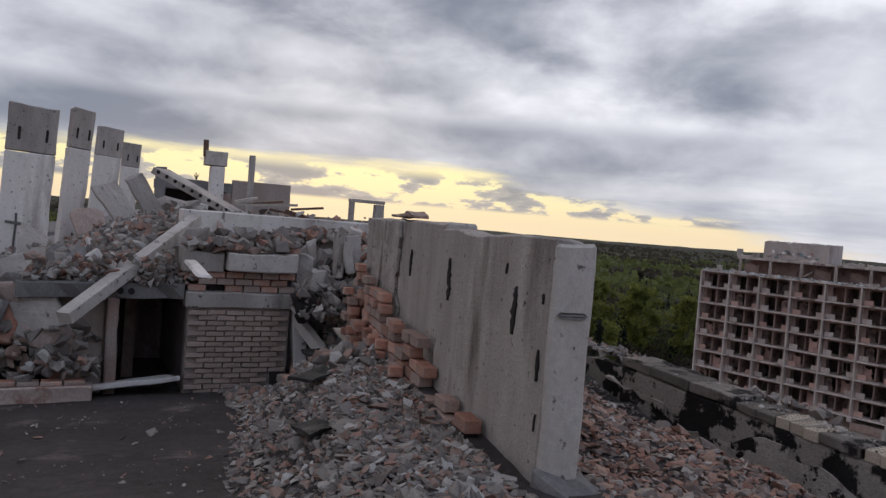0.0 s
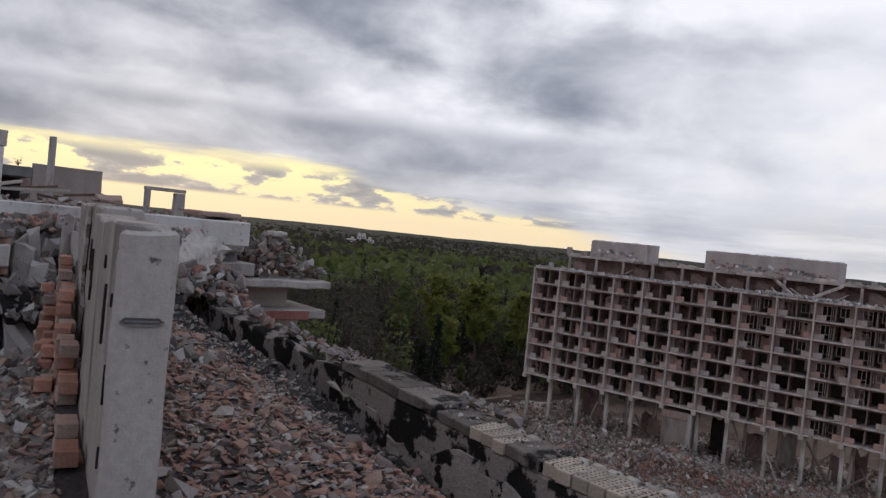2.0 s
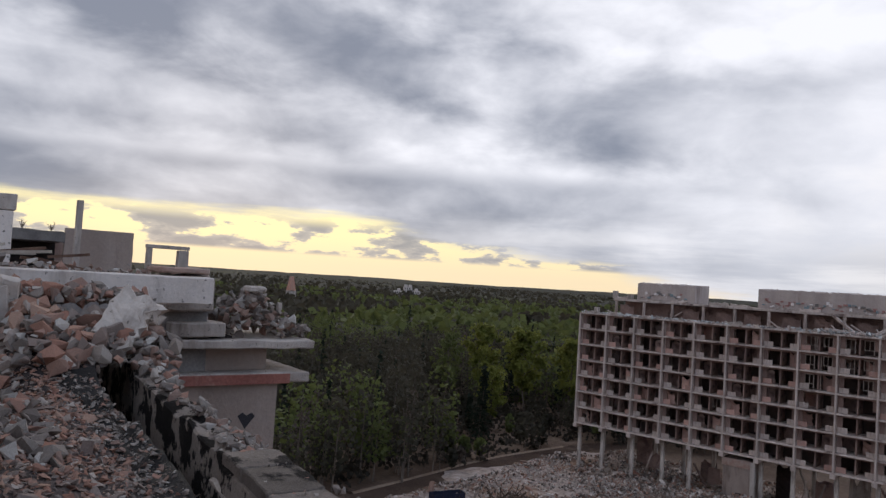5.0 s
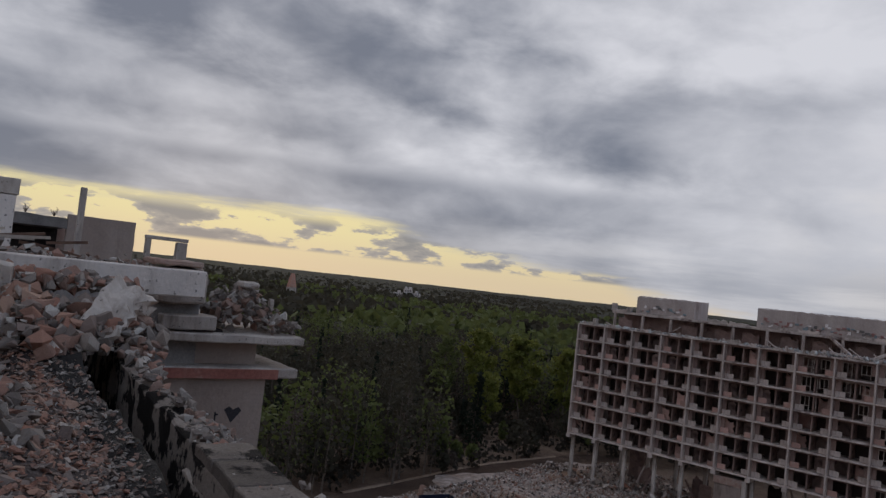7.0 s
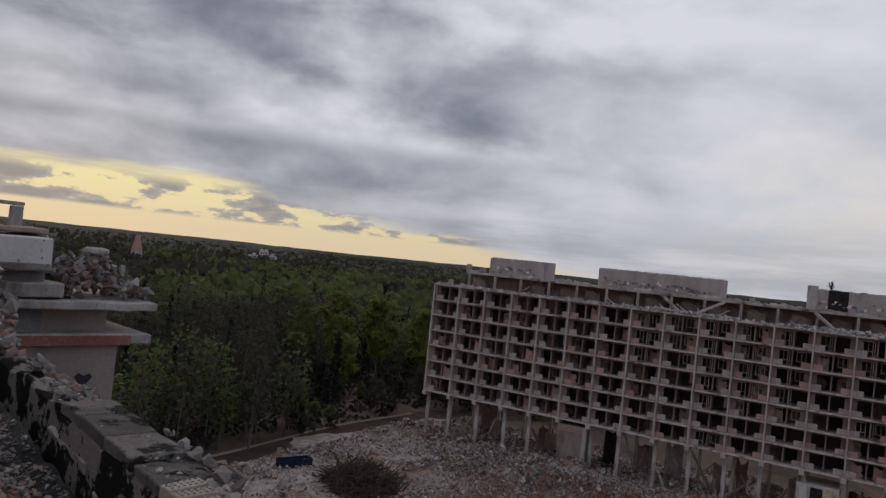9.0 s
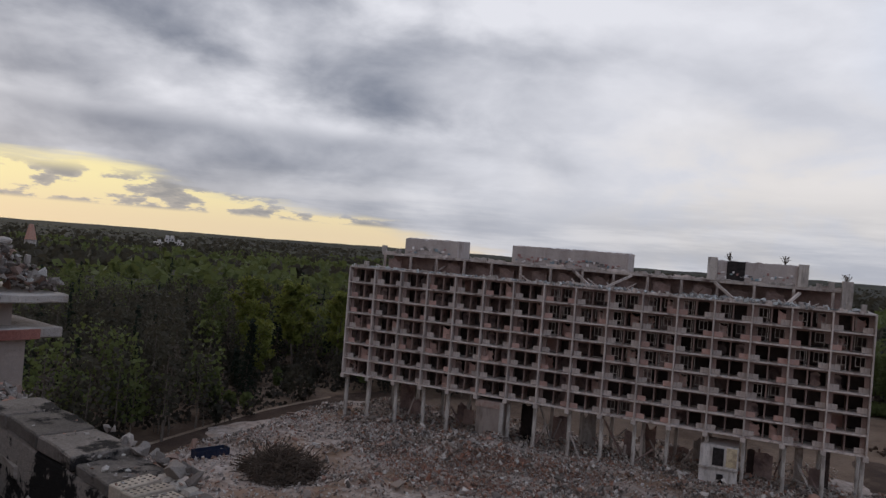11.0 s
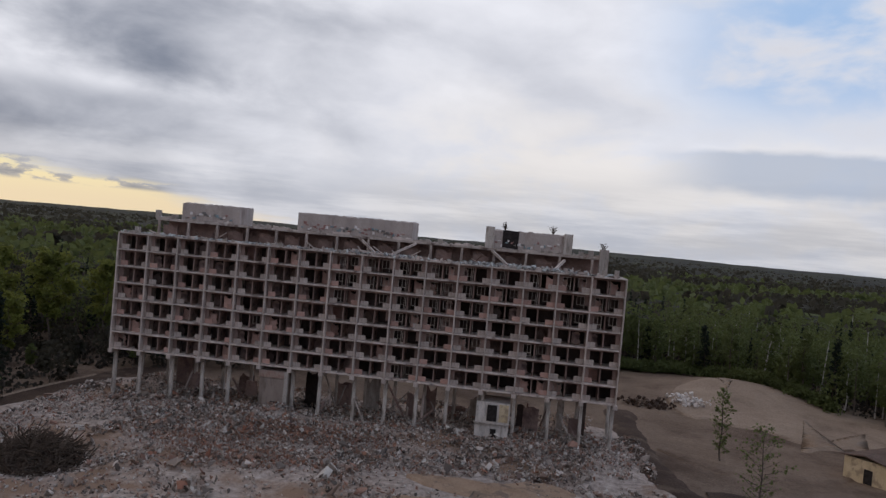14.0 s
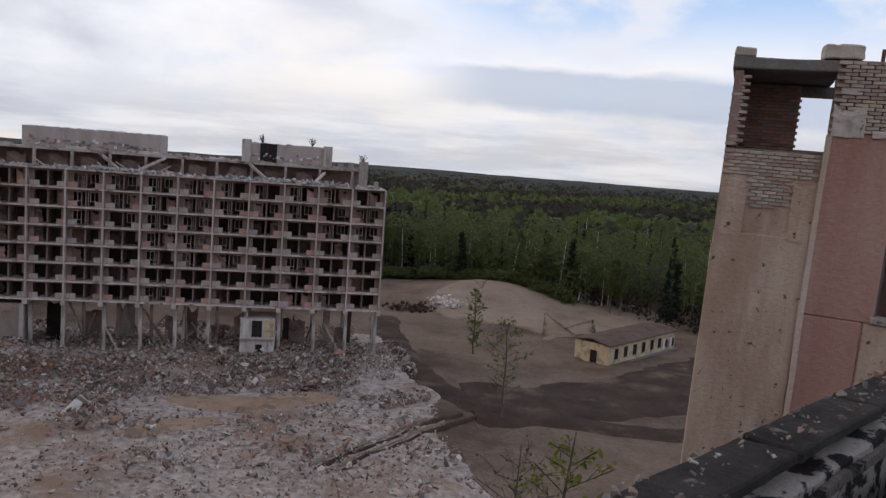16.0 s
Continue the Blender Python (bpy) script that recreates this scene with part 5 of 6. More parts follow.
pl += [(-10.6 + rnd.gauss(0, 0.2), rnd.uniform(3.2, 4.2), 0.9 + abs(rnd.gauss(0, 0.25)), rnd.uniform(0.08, 0.26), 0.7) for _ in range(180)]
pl += [(-10.4 - rnd.random() * 1.0, rnd.uniform(-2.6, 0.6), 0.0 + abs(rnd.gauss(0.0, 0.3)), rnd.uniform(0.08, 0.32), 0.7) for _ in range(420)]
scatter("ruin_debris", LUMPS, pl, RUBBLE, "broken flat stones and plaster over the brick front", "rubble")
# upright shards beside the brick front
for i in range(16):
    h, w = rnd.uniform(0.4, 0.95), rnd.uniform(0.12, 0.26)
    x, y = -10.75 - rnd.random() * 0.8, 3.30 + i * 0.062 + rnd.uniform(-0.05, 0.05)
    tagged(link("concrete_shard", ragged(-0.05, 0.05, 0, w, 0, h, 0.12, 0.03, 70 + i, 0.02, break_top=0.25), CONCRETE if i % 3 else CONCRETE_PALE,
                at=pose(x, y, 1.15 + 0.03 * i, rnd.uniform(-12, 12), rnd.uniform(-14, 14), rnd.uniform(-25, 25))), "jagged upright shard of broken concrete", "rubble", "upright shards")
tagged(link("torn_sheet", ragged(-0.12, 0.12, 0, 0.3, 0, 0.42, 0.1, 0.06, 90, 0.03), SHADE_AND_FELT, at=pose(-10.6, 3.2, 0.78, 10, 12, 0)), "black scrap of torn roofing felt", "debris")

# loose large pieces
tagged(link("concrete_beam", bar((-10.2, 0.16, 0.86), (-12.1, 1.95, 2.16), 0.20, 0.15), CONCRETE_PALE), "long pale concrete beam leaning across the ruin", "beam")
tagged(link("white_beam", ragged(-13.25, -12.8, 1.85, 7.44, 1.86, 2.31, 0.3, 0.012, 91, 0.02), WHITEWASH), "long whitewashed concrete beam lying over the rubble", "beam")
tilted = thing("wall_panel", "tilted wall panel with brick edge and pale plaster", "panel", pose(-10.85, -0.28, 0.28, -16, -22, 10))
part("plaster_face", ragged(-0.10, 0.0, -0.15, 0.55, 0.1, 1.15, 0.12, 0.03, 92, 0.02, break_top=0.3), PLASTER_PINK, tilted)
part("brick_edge", ragged(-0.12, -0.01, -0.34, -0.16, 0.1, 1.0, 0.08, 0.02, 93), BRICK_RED, tilted)
curb = thing("brick_curb", "low brick curb with a plastered face", "curb", pose(-10.35, -3.2, -0.34))
part("face", ragged(-0.25, 0.0, 0, 3.75, 0, 0.30, 0.15, 0.025, 94), PLASTER_PINK, curb)
bricks(curb, pose(-0.12, 0.0, 0.31, 0, 0, 90), 3.7, 1, (BRICK_RED, BRICK_DULL), None, (0.25, 0.2, 0.05))
stub = thing("brick_stub", "low brick stub wall with a rendered end", "wall", pose(-11.3, -1.15, -0.3))
part("core", box(-0.2, 0.0, -1.3, 0.3, 0, 1.05), MORTAR, stub)
bricks(stub, pose(0.03, -1.3, 0.05, 0, 0, 90), 1.4, 12, (BRICK_RED, BRICK_DULL), None)
part("render_end", ragged(-0.25, 0.08, 0.12, 0.36, 0, 1.12, 0.2, 0.015, 95), CONCRETE_PALE, stub)
part("cap", ragged(-0.3, 0.1, -1.35, 0.2, 1.06, 1.14, 0.2, 0.015, 96), CONCRETE, stub)
tagged(link("white_board", ragged(-0.30, 0.22, 0, 1.25, 0, 0.07, 0.15, 0.02, 97, 0.01), WHITEWASH, at=pose(-10.75, 0.42, -0.2, 2, -10, 14)), "white board lying before the doorway", "board")
for i, (y0, z0, x0, x1) in enumerate(((-2.9, 0.72, -17.5, -13.0), (-1.75, 0.50, -15.0, -12.0))):
    tagged(link("floor_slab_edge", ragged(x0, x1, y0, y0 + 0.35, z0, z0 + 0.22, 0.3, 0.03, 98 + i), CONCRETE), "edge of a broken floor slab under rubble", "slab")
big = tagged(link("concrete_slab", ragged(-0.4, 0.4, -0.09, 0.09, -0.45, 0.42, 0.10, 0.07, 101, 0.02, break_top=0.35, break_end=0.3), CONCRETE_PALE, at=pose(-10.4, 5.72, 1.80, -38, 18, 62)), "white slab fragment lying against the heap", "slab")

# large broken pieces jammed into the ruin beside the doorway
for i in range(34):
    w, h = rnd.uniform(0.2, 0.6), rnd.uniform(0.3, 0.85)
    x, y = -11.0 - abs(rnd.gauss(0, 0.9)), rnd.uniform(-2.4, 0.15)
    z = 0.30 + 0.60 * smooth(-10.9, -12.2, x) + rnd.uniform(0, 0.5)
    tagged(link("wall_fragment", ragged(-0.07, 0.05, 0, w, 0, h, 0.13, 0.04, 600 + i, 0.015, break_top=0.3), (CONCRETE, PLASTER_PINK, CONCRETE, CONCRETE_PALE, CONCRETE_DARK)[i % 5],
                at=pose(x, y, z, rnd.uniform(-50, 50), rnd.uniform(-45, 20), rnd.uniform(-40, 40))), "broken wall fragment jammed into the ruin", "rubble", "fallen fragments")
for i in range(30):
    w, h = rnd.uniform(0.15, 0.45), rnd.uniform(0.15, 0.42)
    x, y = -11.4 - abs(rnd.gauss(0, 1.6)), rnd.uniform(0.2, 5.0)
    tagged(link("wall_fragment", ragged(-0.06, 0.05, 0, w, 0, h, 0.13, 0.04, 640 + i, 0.015, break_top=0.3), (CONCRETE_PALE, CONCRETE, WHITEWASH, PLASTER_PINK)[i % 4],
                at=pose(x, y, mound_h(x, y) + rnd.uniform(-0.05, 0.12), rnd.uniform(-70, 70), rnd.uniform(-70, 10), rnd.uniform(-60, 60))), "broken wall fragment lying on the mound", "rubble", "fallen fragments")

# tall wall panels left standing
for i, (x, y0, w, z0, z1, tilt, yaw) in enumerate(((-17.4, -1.10, 0.92, 0.3, 4.22, -2.0, 4), (-20.5, 0.05, 0.56, 0.6, 4.62, -3.5, 28), (-24.7, 0.82, 0.74, 1.0, 4.60, -3.0, 12), (-29.5, 1.95, 0.62, 1.0, 4.52, -2.5, 18))):
    p = thing("wall_panel", "tall upright concrete panel, whitewashed below, bare grey on top", "panel", pose(x, y0, z0, 0, 0, yaw) @ pose(0, 0, 0, tilt, 0, 0), "row of standing panels")
    h = z1 - z0
    part("lower_face", ragged(-0.22, 0.0, 0, w, 0, h * 0.74, 0.25, 0.015, 110 + i, 0.02), WHITEWASH, p)
    part("upper_face", ragged(-0.22, 0.0, 0.0, w, h * 0.742, h, 0.2, 0.015, 115 + i, 0.02, break_top=0.08), CONCRETE, p, "bare grey concrete top")
    # slots without depth: a black strip paints their shade
    for y in (w * 0.25, w * 0.8):
        part("lifting_slot", ragged(-0.01, 0.025, y - 0.025, y + 0.025, h * 0.80, h * 0.87, 0.06, 0.008, 120 + i), SHADE_AND_FELT, p)
    if i == 0:
        part("sprayed_line", ragged(0.008, 0.026, 0.30, 0.34, h * 0.22, h * 0.42, 0.1, 0.02, 125), CONCRETE_DARK, p, "illegible sprayed line")
        part("sprayed_line", ragged(0.008, 0.026, 0.12, 0.42, h * 0.36, h * 0.375, 0.1, 0.02, 126), CONCRETE_DARK, p, "illegible sprayed line")
# slabs fallen between the panels
f1 = thing("fallen_slab", "hollow-core slab leaning from a panel to the rubble", "slab", pose(0, 0, 0))
part("plank", bar((-22.0, 2.5, 3.25), (-20.6, 4.55, 2.15), 0.9, 0.18), CONCRETE, f1)
# black plugs paint the shade inside the cores
for j in range(9):
    t = 0.06 + 0.1 * j
    p = Vector((-22.0, 2.5, 3.25)).lerp(Vector((-20.6, 4.55, 2.15)), t)
    bh = bmesh.new()
    bmesh.ops.create_cone(bh, cap_ends=True, segments=8, radius1=0.05, radius2=0.05, depth=0.05)
    part("core_hole", bh, SHADE_AND_FELT, f1, at=pose(p.x + 0.40, p.y - 0.22, p.z + 0.02, 0, 90, -30))
for i, (x, y, z, w, h, ry, rx_, mt) in enumerate(((-19.5, 0.55, 1.2, 0.75, 0.95, -20, 15, PLASTER_PINK), (-20.5, 1.5, 1.6, 0.6, 1.3, -12, 35, CONCRETE_PALE), (-21.5, 2.2, 1.9, 0.5, 1.3, -10, 30, CONCRETE), (-18.5, 0.2, 0.95, 0.8, 0.5, -35, 20, CONCRETE_PALE), (-15.0, 0.7, 1.1, 0.55, 0.75, -30, 12, WHITEWASH), (-13.0, 0.6, 0.95, 0.3, 0.7, -15, 20, WHITEWASH))):
    tagged(link("wall_fragment", ragged(-0.12, 0.0, 0, w, 0, h, 0.16, 0.03, 130 + i, 0.02, break_top=0.25), mt, at=pose(x, y, z, rx_, ry, 10)), "broken wall fragment lying askew in the rubble", "rubble")
low = tagged(link("wall_remains", ragged(-23.0, -22.6, 2.2, 4.0, 1.6, 2.65, 0.3, 0.05, 137, 0.02, break_top=0.5), CONCRETE), "low grey wall remains behind the mound", "wall")
far_roof = link("roof_far", box(-50, 0, -13, 0, -6.0, 1.2), CONCRETE_DARK, at=pose(-22.7, 9.6, 0, 0, 0, -16.8))
tagged(far_roof, "far stretch of the ruined roof", "roof", kind="structure")
tpost = thing("column", "pale concrete column with a corbel head", "column", pose(-33.0, 6.05, 1.20) @ Matrix.Scale(1.5, 4))
part("shaft", ragged(-0.18, 0.18, -0.19, 0.19, 0, 1.95, 0.3, 0.012, 138, 0.02), WHITEWASH, tpost)
part("corbel", ragged(-0.2, 0.2, -0.36, 0.24, 1.955, 2.38, 0.2, 0.015, 139, 0.02), CONCRETE_PALE, tpost)
part("steel_stub", bar((0, -0.34, 2.2), (0, -0.36, 2.68), 0.13), STEEL, tpost, "dark steel stub on top")
slim = tagged(link("slim_post", ragged(-50.5, -50.1, 11.3, 11.65, 1.15, 6.02, 0.5, 0.02, 140, 0.02), CONCRETE), "slim upright concrete post", "post")
hut = thing("roof_hut", "ruined flat-roofed hut of dull brick on the far roof", "hut", pose(-59.3, 6.9, 1.18) @ Matrix.Scale(1.8, 4) @ pose(0, 0, -0.55))
part("rear_wall", box(-3.0, -2.8, 0.1, 5.3, 0, 2.2), BRICK_DULL, hut)
part("front_wall", ragged(-0.25, 0.0, 2.9, 5.5, 0, 2.45, 0.4, 0.02, 141, 0.02), PLASTER_GREY, hut)
part("roof_edge", ragged(-3.0, 0.05, 0, 2.9, 1.85, 2.35, 0.4, 0.04, 142, 0.02, break_top=0.15), CONCRETE_DARK, hut)
# black slab at the back gives the open bay its shade
part("shadowed_bay", box(-2.6, -2.2, 0.1, 2.9, 0, 1.85), SHADE_AND_FELT, hut)
part("corner_pier", ragged(-0.3, 0.1, -0.25, 0.15, 0, 2.7, 0.4, 0.03, 143), CONCRETE_DARK, hut)
portal = thing("door_frame", "empty grey door frame standing on the roof edge", "frame", pose(-25.5, 9.45, 1.55))
part("jamb", box(-0.12, 0.12, 0, 0.16, 0, 1.42, 0.015), CONCRETE, portal)
part("jamb", ragged(-0.15, 0.15, 0.98, 1.32, 0, 1.40, 0.2, 0.015, 144), CONCRETE, portal)
part("head", box(-0.13, 0.13, -0.02, 1.34, 1.42, 1.54, 0.015), CONCRETE, portal)
pl = [(-15 - rnd.random() * 9, rnd.uniform(2.5, 8.5), 2.02 + abs(rnd.gauss(0, 0.14)), rnd.uniform(0.08, 0.30), 0.5) for _ in range(520)]
scatter("mound_rubble", LUMPS, pl, RUBBLE, "pale broken slabs heaped along the far roof", "rubble")
for i in range(8):
    a = Vector((-20 - rnd.random() * 2.5, 4.4 + rnd.random() * 2.2, 2.3 + rnd.random() * 0.3))
    tagged(link("bent_beam", bar(a, a + Vector((rnd.uniform(-0.6, 0.6), rnd.uniform(0.6, 1.5), rnd.uniform(-0.25, 0.25))), 0.09, 0.07), STEEL if i % 2 else WOOD), "bent beam sticking out of the rubble", "beam", "scattered beams")

for i, (y, h, tilt) in enumerate(((0.0, 1.0, -9), (0.16, 0.7, 6))):
    tagged(link("wall_fragment", ragged(-0.16, 0.0, 0, 0.16, 0, h, 0.15, 0.03, 690 + i, 0.02, break_top=0.2), BRICK_DULL, at=pose(-10.95, 3.26 + y, -0.3, tilt, -6, 0)), "leaning strip of broken brickwork", "rubble", "fallen fragments")
# the projecting wing with its cornice
wing = thing("building_wing", "rendered wing of the block with projecting concrete cornices", "building", pose(-13.6, -0.12, -0.05))
part("wall", box(-9.0, 0.0, 5.6, 9.16, GROUND - 1, 0.47), PLASTER_GREY, wing)
part("cornice", ragged(-9.0, 0.10, 5.56, 9.76, 0.475, 0.66, 0.4, 0.012, 150, 0.02), CONCRETE, wing)
BAND_RED = mat("faded_red_paint", (0.22, 0.088, 0.072), (0.31, 0.145, 0.118), 3, stain=(0.33, 0.25, 0.21), stain_scale=1.5, stain_at=(0.56, 0.70))
part("red_band", ragged(0.105, 0.135, 5.6, 9.35, 0.46, 0.64, 0.4, 0.006, 151, 0.005), BAND_RED, wing, "band of faded red paint")
part("recess_wall", box(-9.0, -0.35, 5.7, 9.05, 0.665, 1.10), PLASTER_GREY, wing)
part("cornice", ragged(-9.0, 0.12, 5.6, 9.82, 1.105, 1.26, 0.3, 0.025, 152, 0.02), CONCRETE, wing)
part("kerb_block", ragged(-0.7, 0.0, 7.15, 8.10, 1.30, 1.55, 0.2, 0.015, 153, 0.02), CONCRETE, wing)
# near-black strip put in for shade below the kerb block
part("dark_gap", box(-0.9, -0.2, 7.0, 8.3, 1.27, 1.31), SHADE_AND_FELT, wing)
part("crumbling_corner", ragged(-1.2, -0.1, 7.0, 7.9, 1.75, 2.42, 0.2, 0.05, 154, 0.04, break_top=0.2), CONCRETE, wing)
part("red_cap", ragged(-1.1, -0.2, 6.95, 7.8, 2.40, 2.50, 0.15, 0.03, 155, 0.02), BRICK_DULL, wing)
# sprayed tag that cannot be read in full: plain strokes and a dark heart-like blot
for y, w in ((7.72, 0.08), (7.90, 0.10), (8.08, 0.09), (8.26, 0.07)):
    part("sprayed_stroke", box(0.003, 0.007, y, y + w * 0.4, -0.36, -0.16), INK, wing)
    part("sprayed_stroke", box(0.003, 0.007, y, y + w, -0.22, -0.19), INK, wing)
blot = bmesh.new()
blot.faces.new([blot.verts.new((0.006, y, z)) for y, z in ((8.58, -0.36), (8.76, -0.14), (8.70, -0.07), (8.60, -0.12), (8.52, -0.06), (8.43, -0.12))])
part("sprayed_blot", blot, INK, wing)
pl = []
for _ in range(420):
    y = 8.15 + rnd.random() * 1.55
    top = 0.85 * (1 - abs(y - 8.75) / 1.05)
    pl.append((-13.75 - rnd.random() * 1.6, y, 1.27 + max(0.02, top) * rnd.random() ** 0.7, rnd.uniform(0.08, 0.26), 0.7))
scatter("cornice_rubble", LUMPS, pl, RUBBLE, "heap of brick rubble on the cornice", "rubble")
tagged(link("cap_stone", ragged(-14.6, -14.25, 8.62, 8.98, 2.06, 2.18, 0.1, 0.02, 156, 0.03), CONCRETE_PALE), "flat stone on top of the rubble heap", "rubble")

# ---- the stair tower beside us ----
tower = thing("stair_tower", "tall stair tower with peeling ochre and red render over brick", "tower", pose(5.2, 15.15, 0, 0, 1.4, -20))
part("narrow_face", ragged(0, 1.42, 0, 0.25, GROUND - 1, 1.7, 1.2, 0.01, 201, 0.02), PLASTER_OCHRE, tower)
part("narrow_top", ragged(0.02, 1.42, 0.03, 0.23, 1.7, 3.0, 0.3, 0.012, 202, 0.0), PLASTER_OCHRE, tower)
bricks(tower, pose(0.0, 0.06, 1.95), 1.42, 19, (BRICK_GREY, BRICK_DULL, BRICK_PALE), lambda x, z: z > 0.62 or (0.4 < x < 1.1 and z > 0.12 + 0.3 * abs(x - 0.7)), (0.18, 0.12, 0.047), 0.008)
part("render_patch", ragged(0.02, 0.42, -0.012, 0.02, 1.65, 2.55, 0.15, 0.02, 203, 0.0, break_top=0.2), PLASTER_OCHRE, tower)
part("render_patch", ragged(1.08, 1.42, -0.012, 0.02, 1.65, 2.62, 0.15, 0.02, 204, 0.0, break_top=0.2), PLASTER_OCHRE, tower)
part("side_wall", box(0.0, 0.13, 0.0, 1.49, 3.05, 4.22), BRICK_DULL, tower)
bricks(tower, pose(0.145, 0.05, 3.06, 0, 0, 90), 1.35, 20, (BRICK_DULL, BRICK_RED), None, (0.18, 0.06, 0.047), 0.008)
bricks(tower, pose(-0.01, 0.07, 3.06), 0.2, 20, (BRICK_GREY, BRICK_DULL), None, (0.17, 0.14, 0.047), 0.008)
part("side_wall", box(0.0, 0.13, 0.26, 2.6, GROUND - 1, 3.04), PLASTER_OCHRE, tower)
part("roof_edge", ragged(-0.04, 1.5, -0.05, 1.8, 4.24, 4.42, 0.25, 0.015, 205, 0.02), CONCRETE_DARK, tower)
part("roof_corner", ragged(-0.05, 0.28, -0.06, 0.3, 4.425, 4.56, 0.1, 0.03, 206, 0.02), BRICK_GREY, tower)
part("roof_corner", ragged(1.2, 1.75, -0.06, 0.4, 4.425, 4.66, 0.1, 0.04, 207, 0.02), BRICK_GREY, tower)
part("inner_floor", box(0.13, 5.5, 0.26, 2.6, 2.85, 3.04), CONCRETE_DARK, tower)
part("rear_wall", box(0.0, 5.5, 2.61, 2.8, GROUND - 1, 3.04), BRICK_DULL, tower)
part("rear_wall", box(0.15, 1.06, 1.5, 1.7, 3.05, 4.22), BRICK_DULL, tower)
part("rear_wall", box(2.0, 5.5, 1.5, 1.7, 3.05, 4.22), BRICK_DULL, tower)
part("rear_sill", box(1.06, 2.0, 1.49, 1.71, 3.05, 3.14), BRICK_DULL, tower)
part("rear_lintel", box(1.06, 2.0, 1.49, 1.71, 4.05, 4.22), CONCRETE_DARK, tower)
bricks(tower, pose(0.16, 1.46, 3.06), 0.9, 20, (BRICK_DULL, BRICK_RED), None, (0.18, 0.07, 0.047), 0.008)
# the broad face stands round a glassless window, with bare ochre render under its sill
part("broad_face", ragged(1.43, 2.42, -0.10, 0.25, 0.56, 3.35, 0.8, 0.01, 208, 0.02), PLASTER_RED, tower, "faded red render")
part("broad_face", ragged(3.32, 5.5, -0.10, 0.25, 0.56, 3.35, 0.8, 0.01, 218, 0.02), PLASTER_RED, tower, "faded red render")
part("broad_lintel", ragged(2.425, 3.315, -0.095, 0.25, 1.92, 3.35, 0.5, 0.01, 219, 0.02), PLASTER_RED, tower, "faded red render")
part("broad_face", ragged(1.43, 2.28, -0.10, 0.25, GROUND - 1, 0.555, 1.2, 0.01, 222, 0.02), PLASTER_RED, tower, "faded red render")
part("broad_foot", ragged(2.285, 5.5, -0.09, 0.25, GROUND - 1, 0.555, 1.2, 0.01, 220, 0.02), PLASTER_OCHRE, tower, "bare ochre render")
part("window_sill", ragged(2.36, 3.38, -0.14, 0.22, 0.56, 0.66, 0.3, 0.01, 221, 0.01), CONCRETE_PALE, tower)
part("window_frame", box(2.425, 2.48, 0.1, 0.16, 0.665, 1.915), CONCRETE_DARK, tower)
part("window_frame", box(3.26, 3.315, 0.1, 0.16, 0.665, 1.915), CONCRETE_DARK, tower)
part("broad_top", ragged(1.44, 5.5, -0.04, 0.25, 3.355, 4.42, 0.3, 0.012, 209, 0.0), MORTAR, tower)
bricks(tower, pose(1.43, -0.06, 3.36), 3.0, 19, (BRICK_GREY, BRICK_DULL, BRICK_PALE), None, (0.18, 0.12, 0.047), 0.008)
for i, (a, b, z0, z1) in enumerate(((1.45, 1.9, 3.3, 3.9), (2.0, 2.7, 3.3, 3.62), (2.9, 4.4, 3.3, 3.5), (1.5, 1.75, 3.9, 4.2))):
    part("lime_patch", ragged(a, b, -0.137, -0.118, z0, z1, 0.1, 0.03, 210 + i, 0.0, break_top=0.3), CONCRETE_PALE, tower)
part("drip_edge", ragged(1.40, 1.48, -0.115, -0.05, GROUND, 3.3, 0.6, 0.02, 214, 0.0), PLASTER_OCHRE, tower)
pipe = part("roof_stub", bar((2.0, 0.0, 4.42), (2.0, 0.0, 4.6), 0.05), STEEL, tower)

# ---- the site below ----


def ribbon(name, pts, width, material, label, category, kind="structure", lift=0.05, taper=False):
    """A strip laid over the ground along the points."""
    line = []
    for a, b in zip(pts, pts[1:]):
        n = max(2, int(math.dist(a, b) / 1.5))
        line += [(a[0] + (b[0] - a[0]) * i / n, a[1] + (b[1] - a[1]) * i / n) for i in range(n)]
    line.append(pts[-1])
    half = max(2, int(width / 3))
    cols = [k / half for k in range(-half, half + 1)]
    vs, fs, n_ = [], [], len(cols)
    for i, p in enumerate(line):
        q, r = line[max(0, i - 1)], line[min(len(line) - 1, i + 1)]
        d = Vector((r[0] - q[0], r[1] - q[1])).normalized()
        for s in cols:
            w = width / 2 * s * (1 + 0.35 * noise.noise(Vector((i * 0.17, s > 0, 0))) + 0.16 * noise.noise(Vector((i * 0.61, s > 0, 3.0)))) * (math.sin(math.pi * (0.02 + 0.96 * i / len(line))) ** 0.6 if taper else 1)
            x, y = p[0] - d.y * w, p[1] + d.x * w
            vs.append((x, y, ground_h(x, y) + lift * (1 - 1.4 * (abs(s) == 1))))
    for i in range(len(line) - 1):
        for j in range(n_ - 1):
            fs.append((i * n_ + j, i * n_ + j + 1, (i + 1) * n_ + j + 1, (i + 1) * n_ + j))
    me = bpy.data.meshes.new(name)
    me.from_pydata(vs, [], fs)
    me.materials.append(material)
    for p in me.polygons:
        p.use_smooth = True
    return tagged(new(name, me), label, category, kind=kind)


DIRT = mat("damp_dirt", (0.052, 0.036, 0.028), (0.090, 0.064, 0.049), 0.5, stain=(0.155, 0.118, 0.090), stain_scale=0.12, bump=0.7)
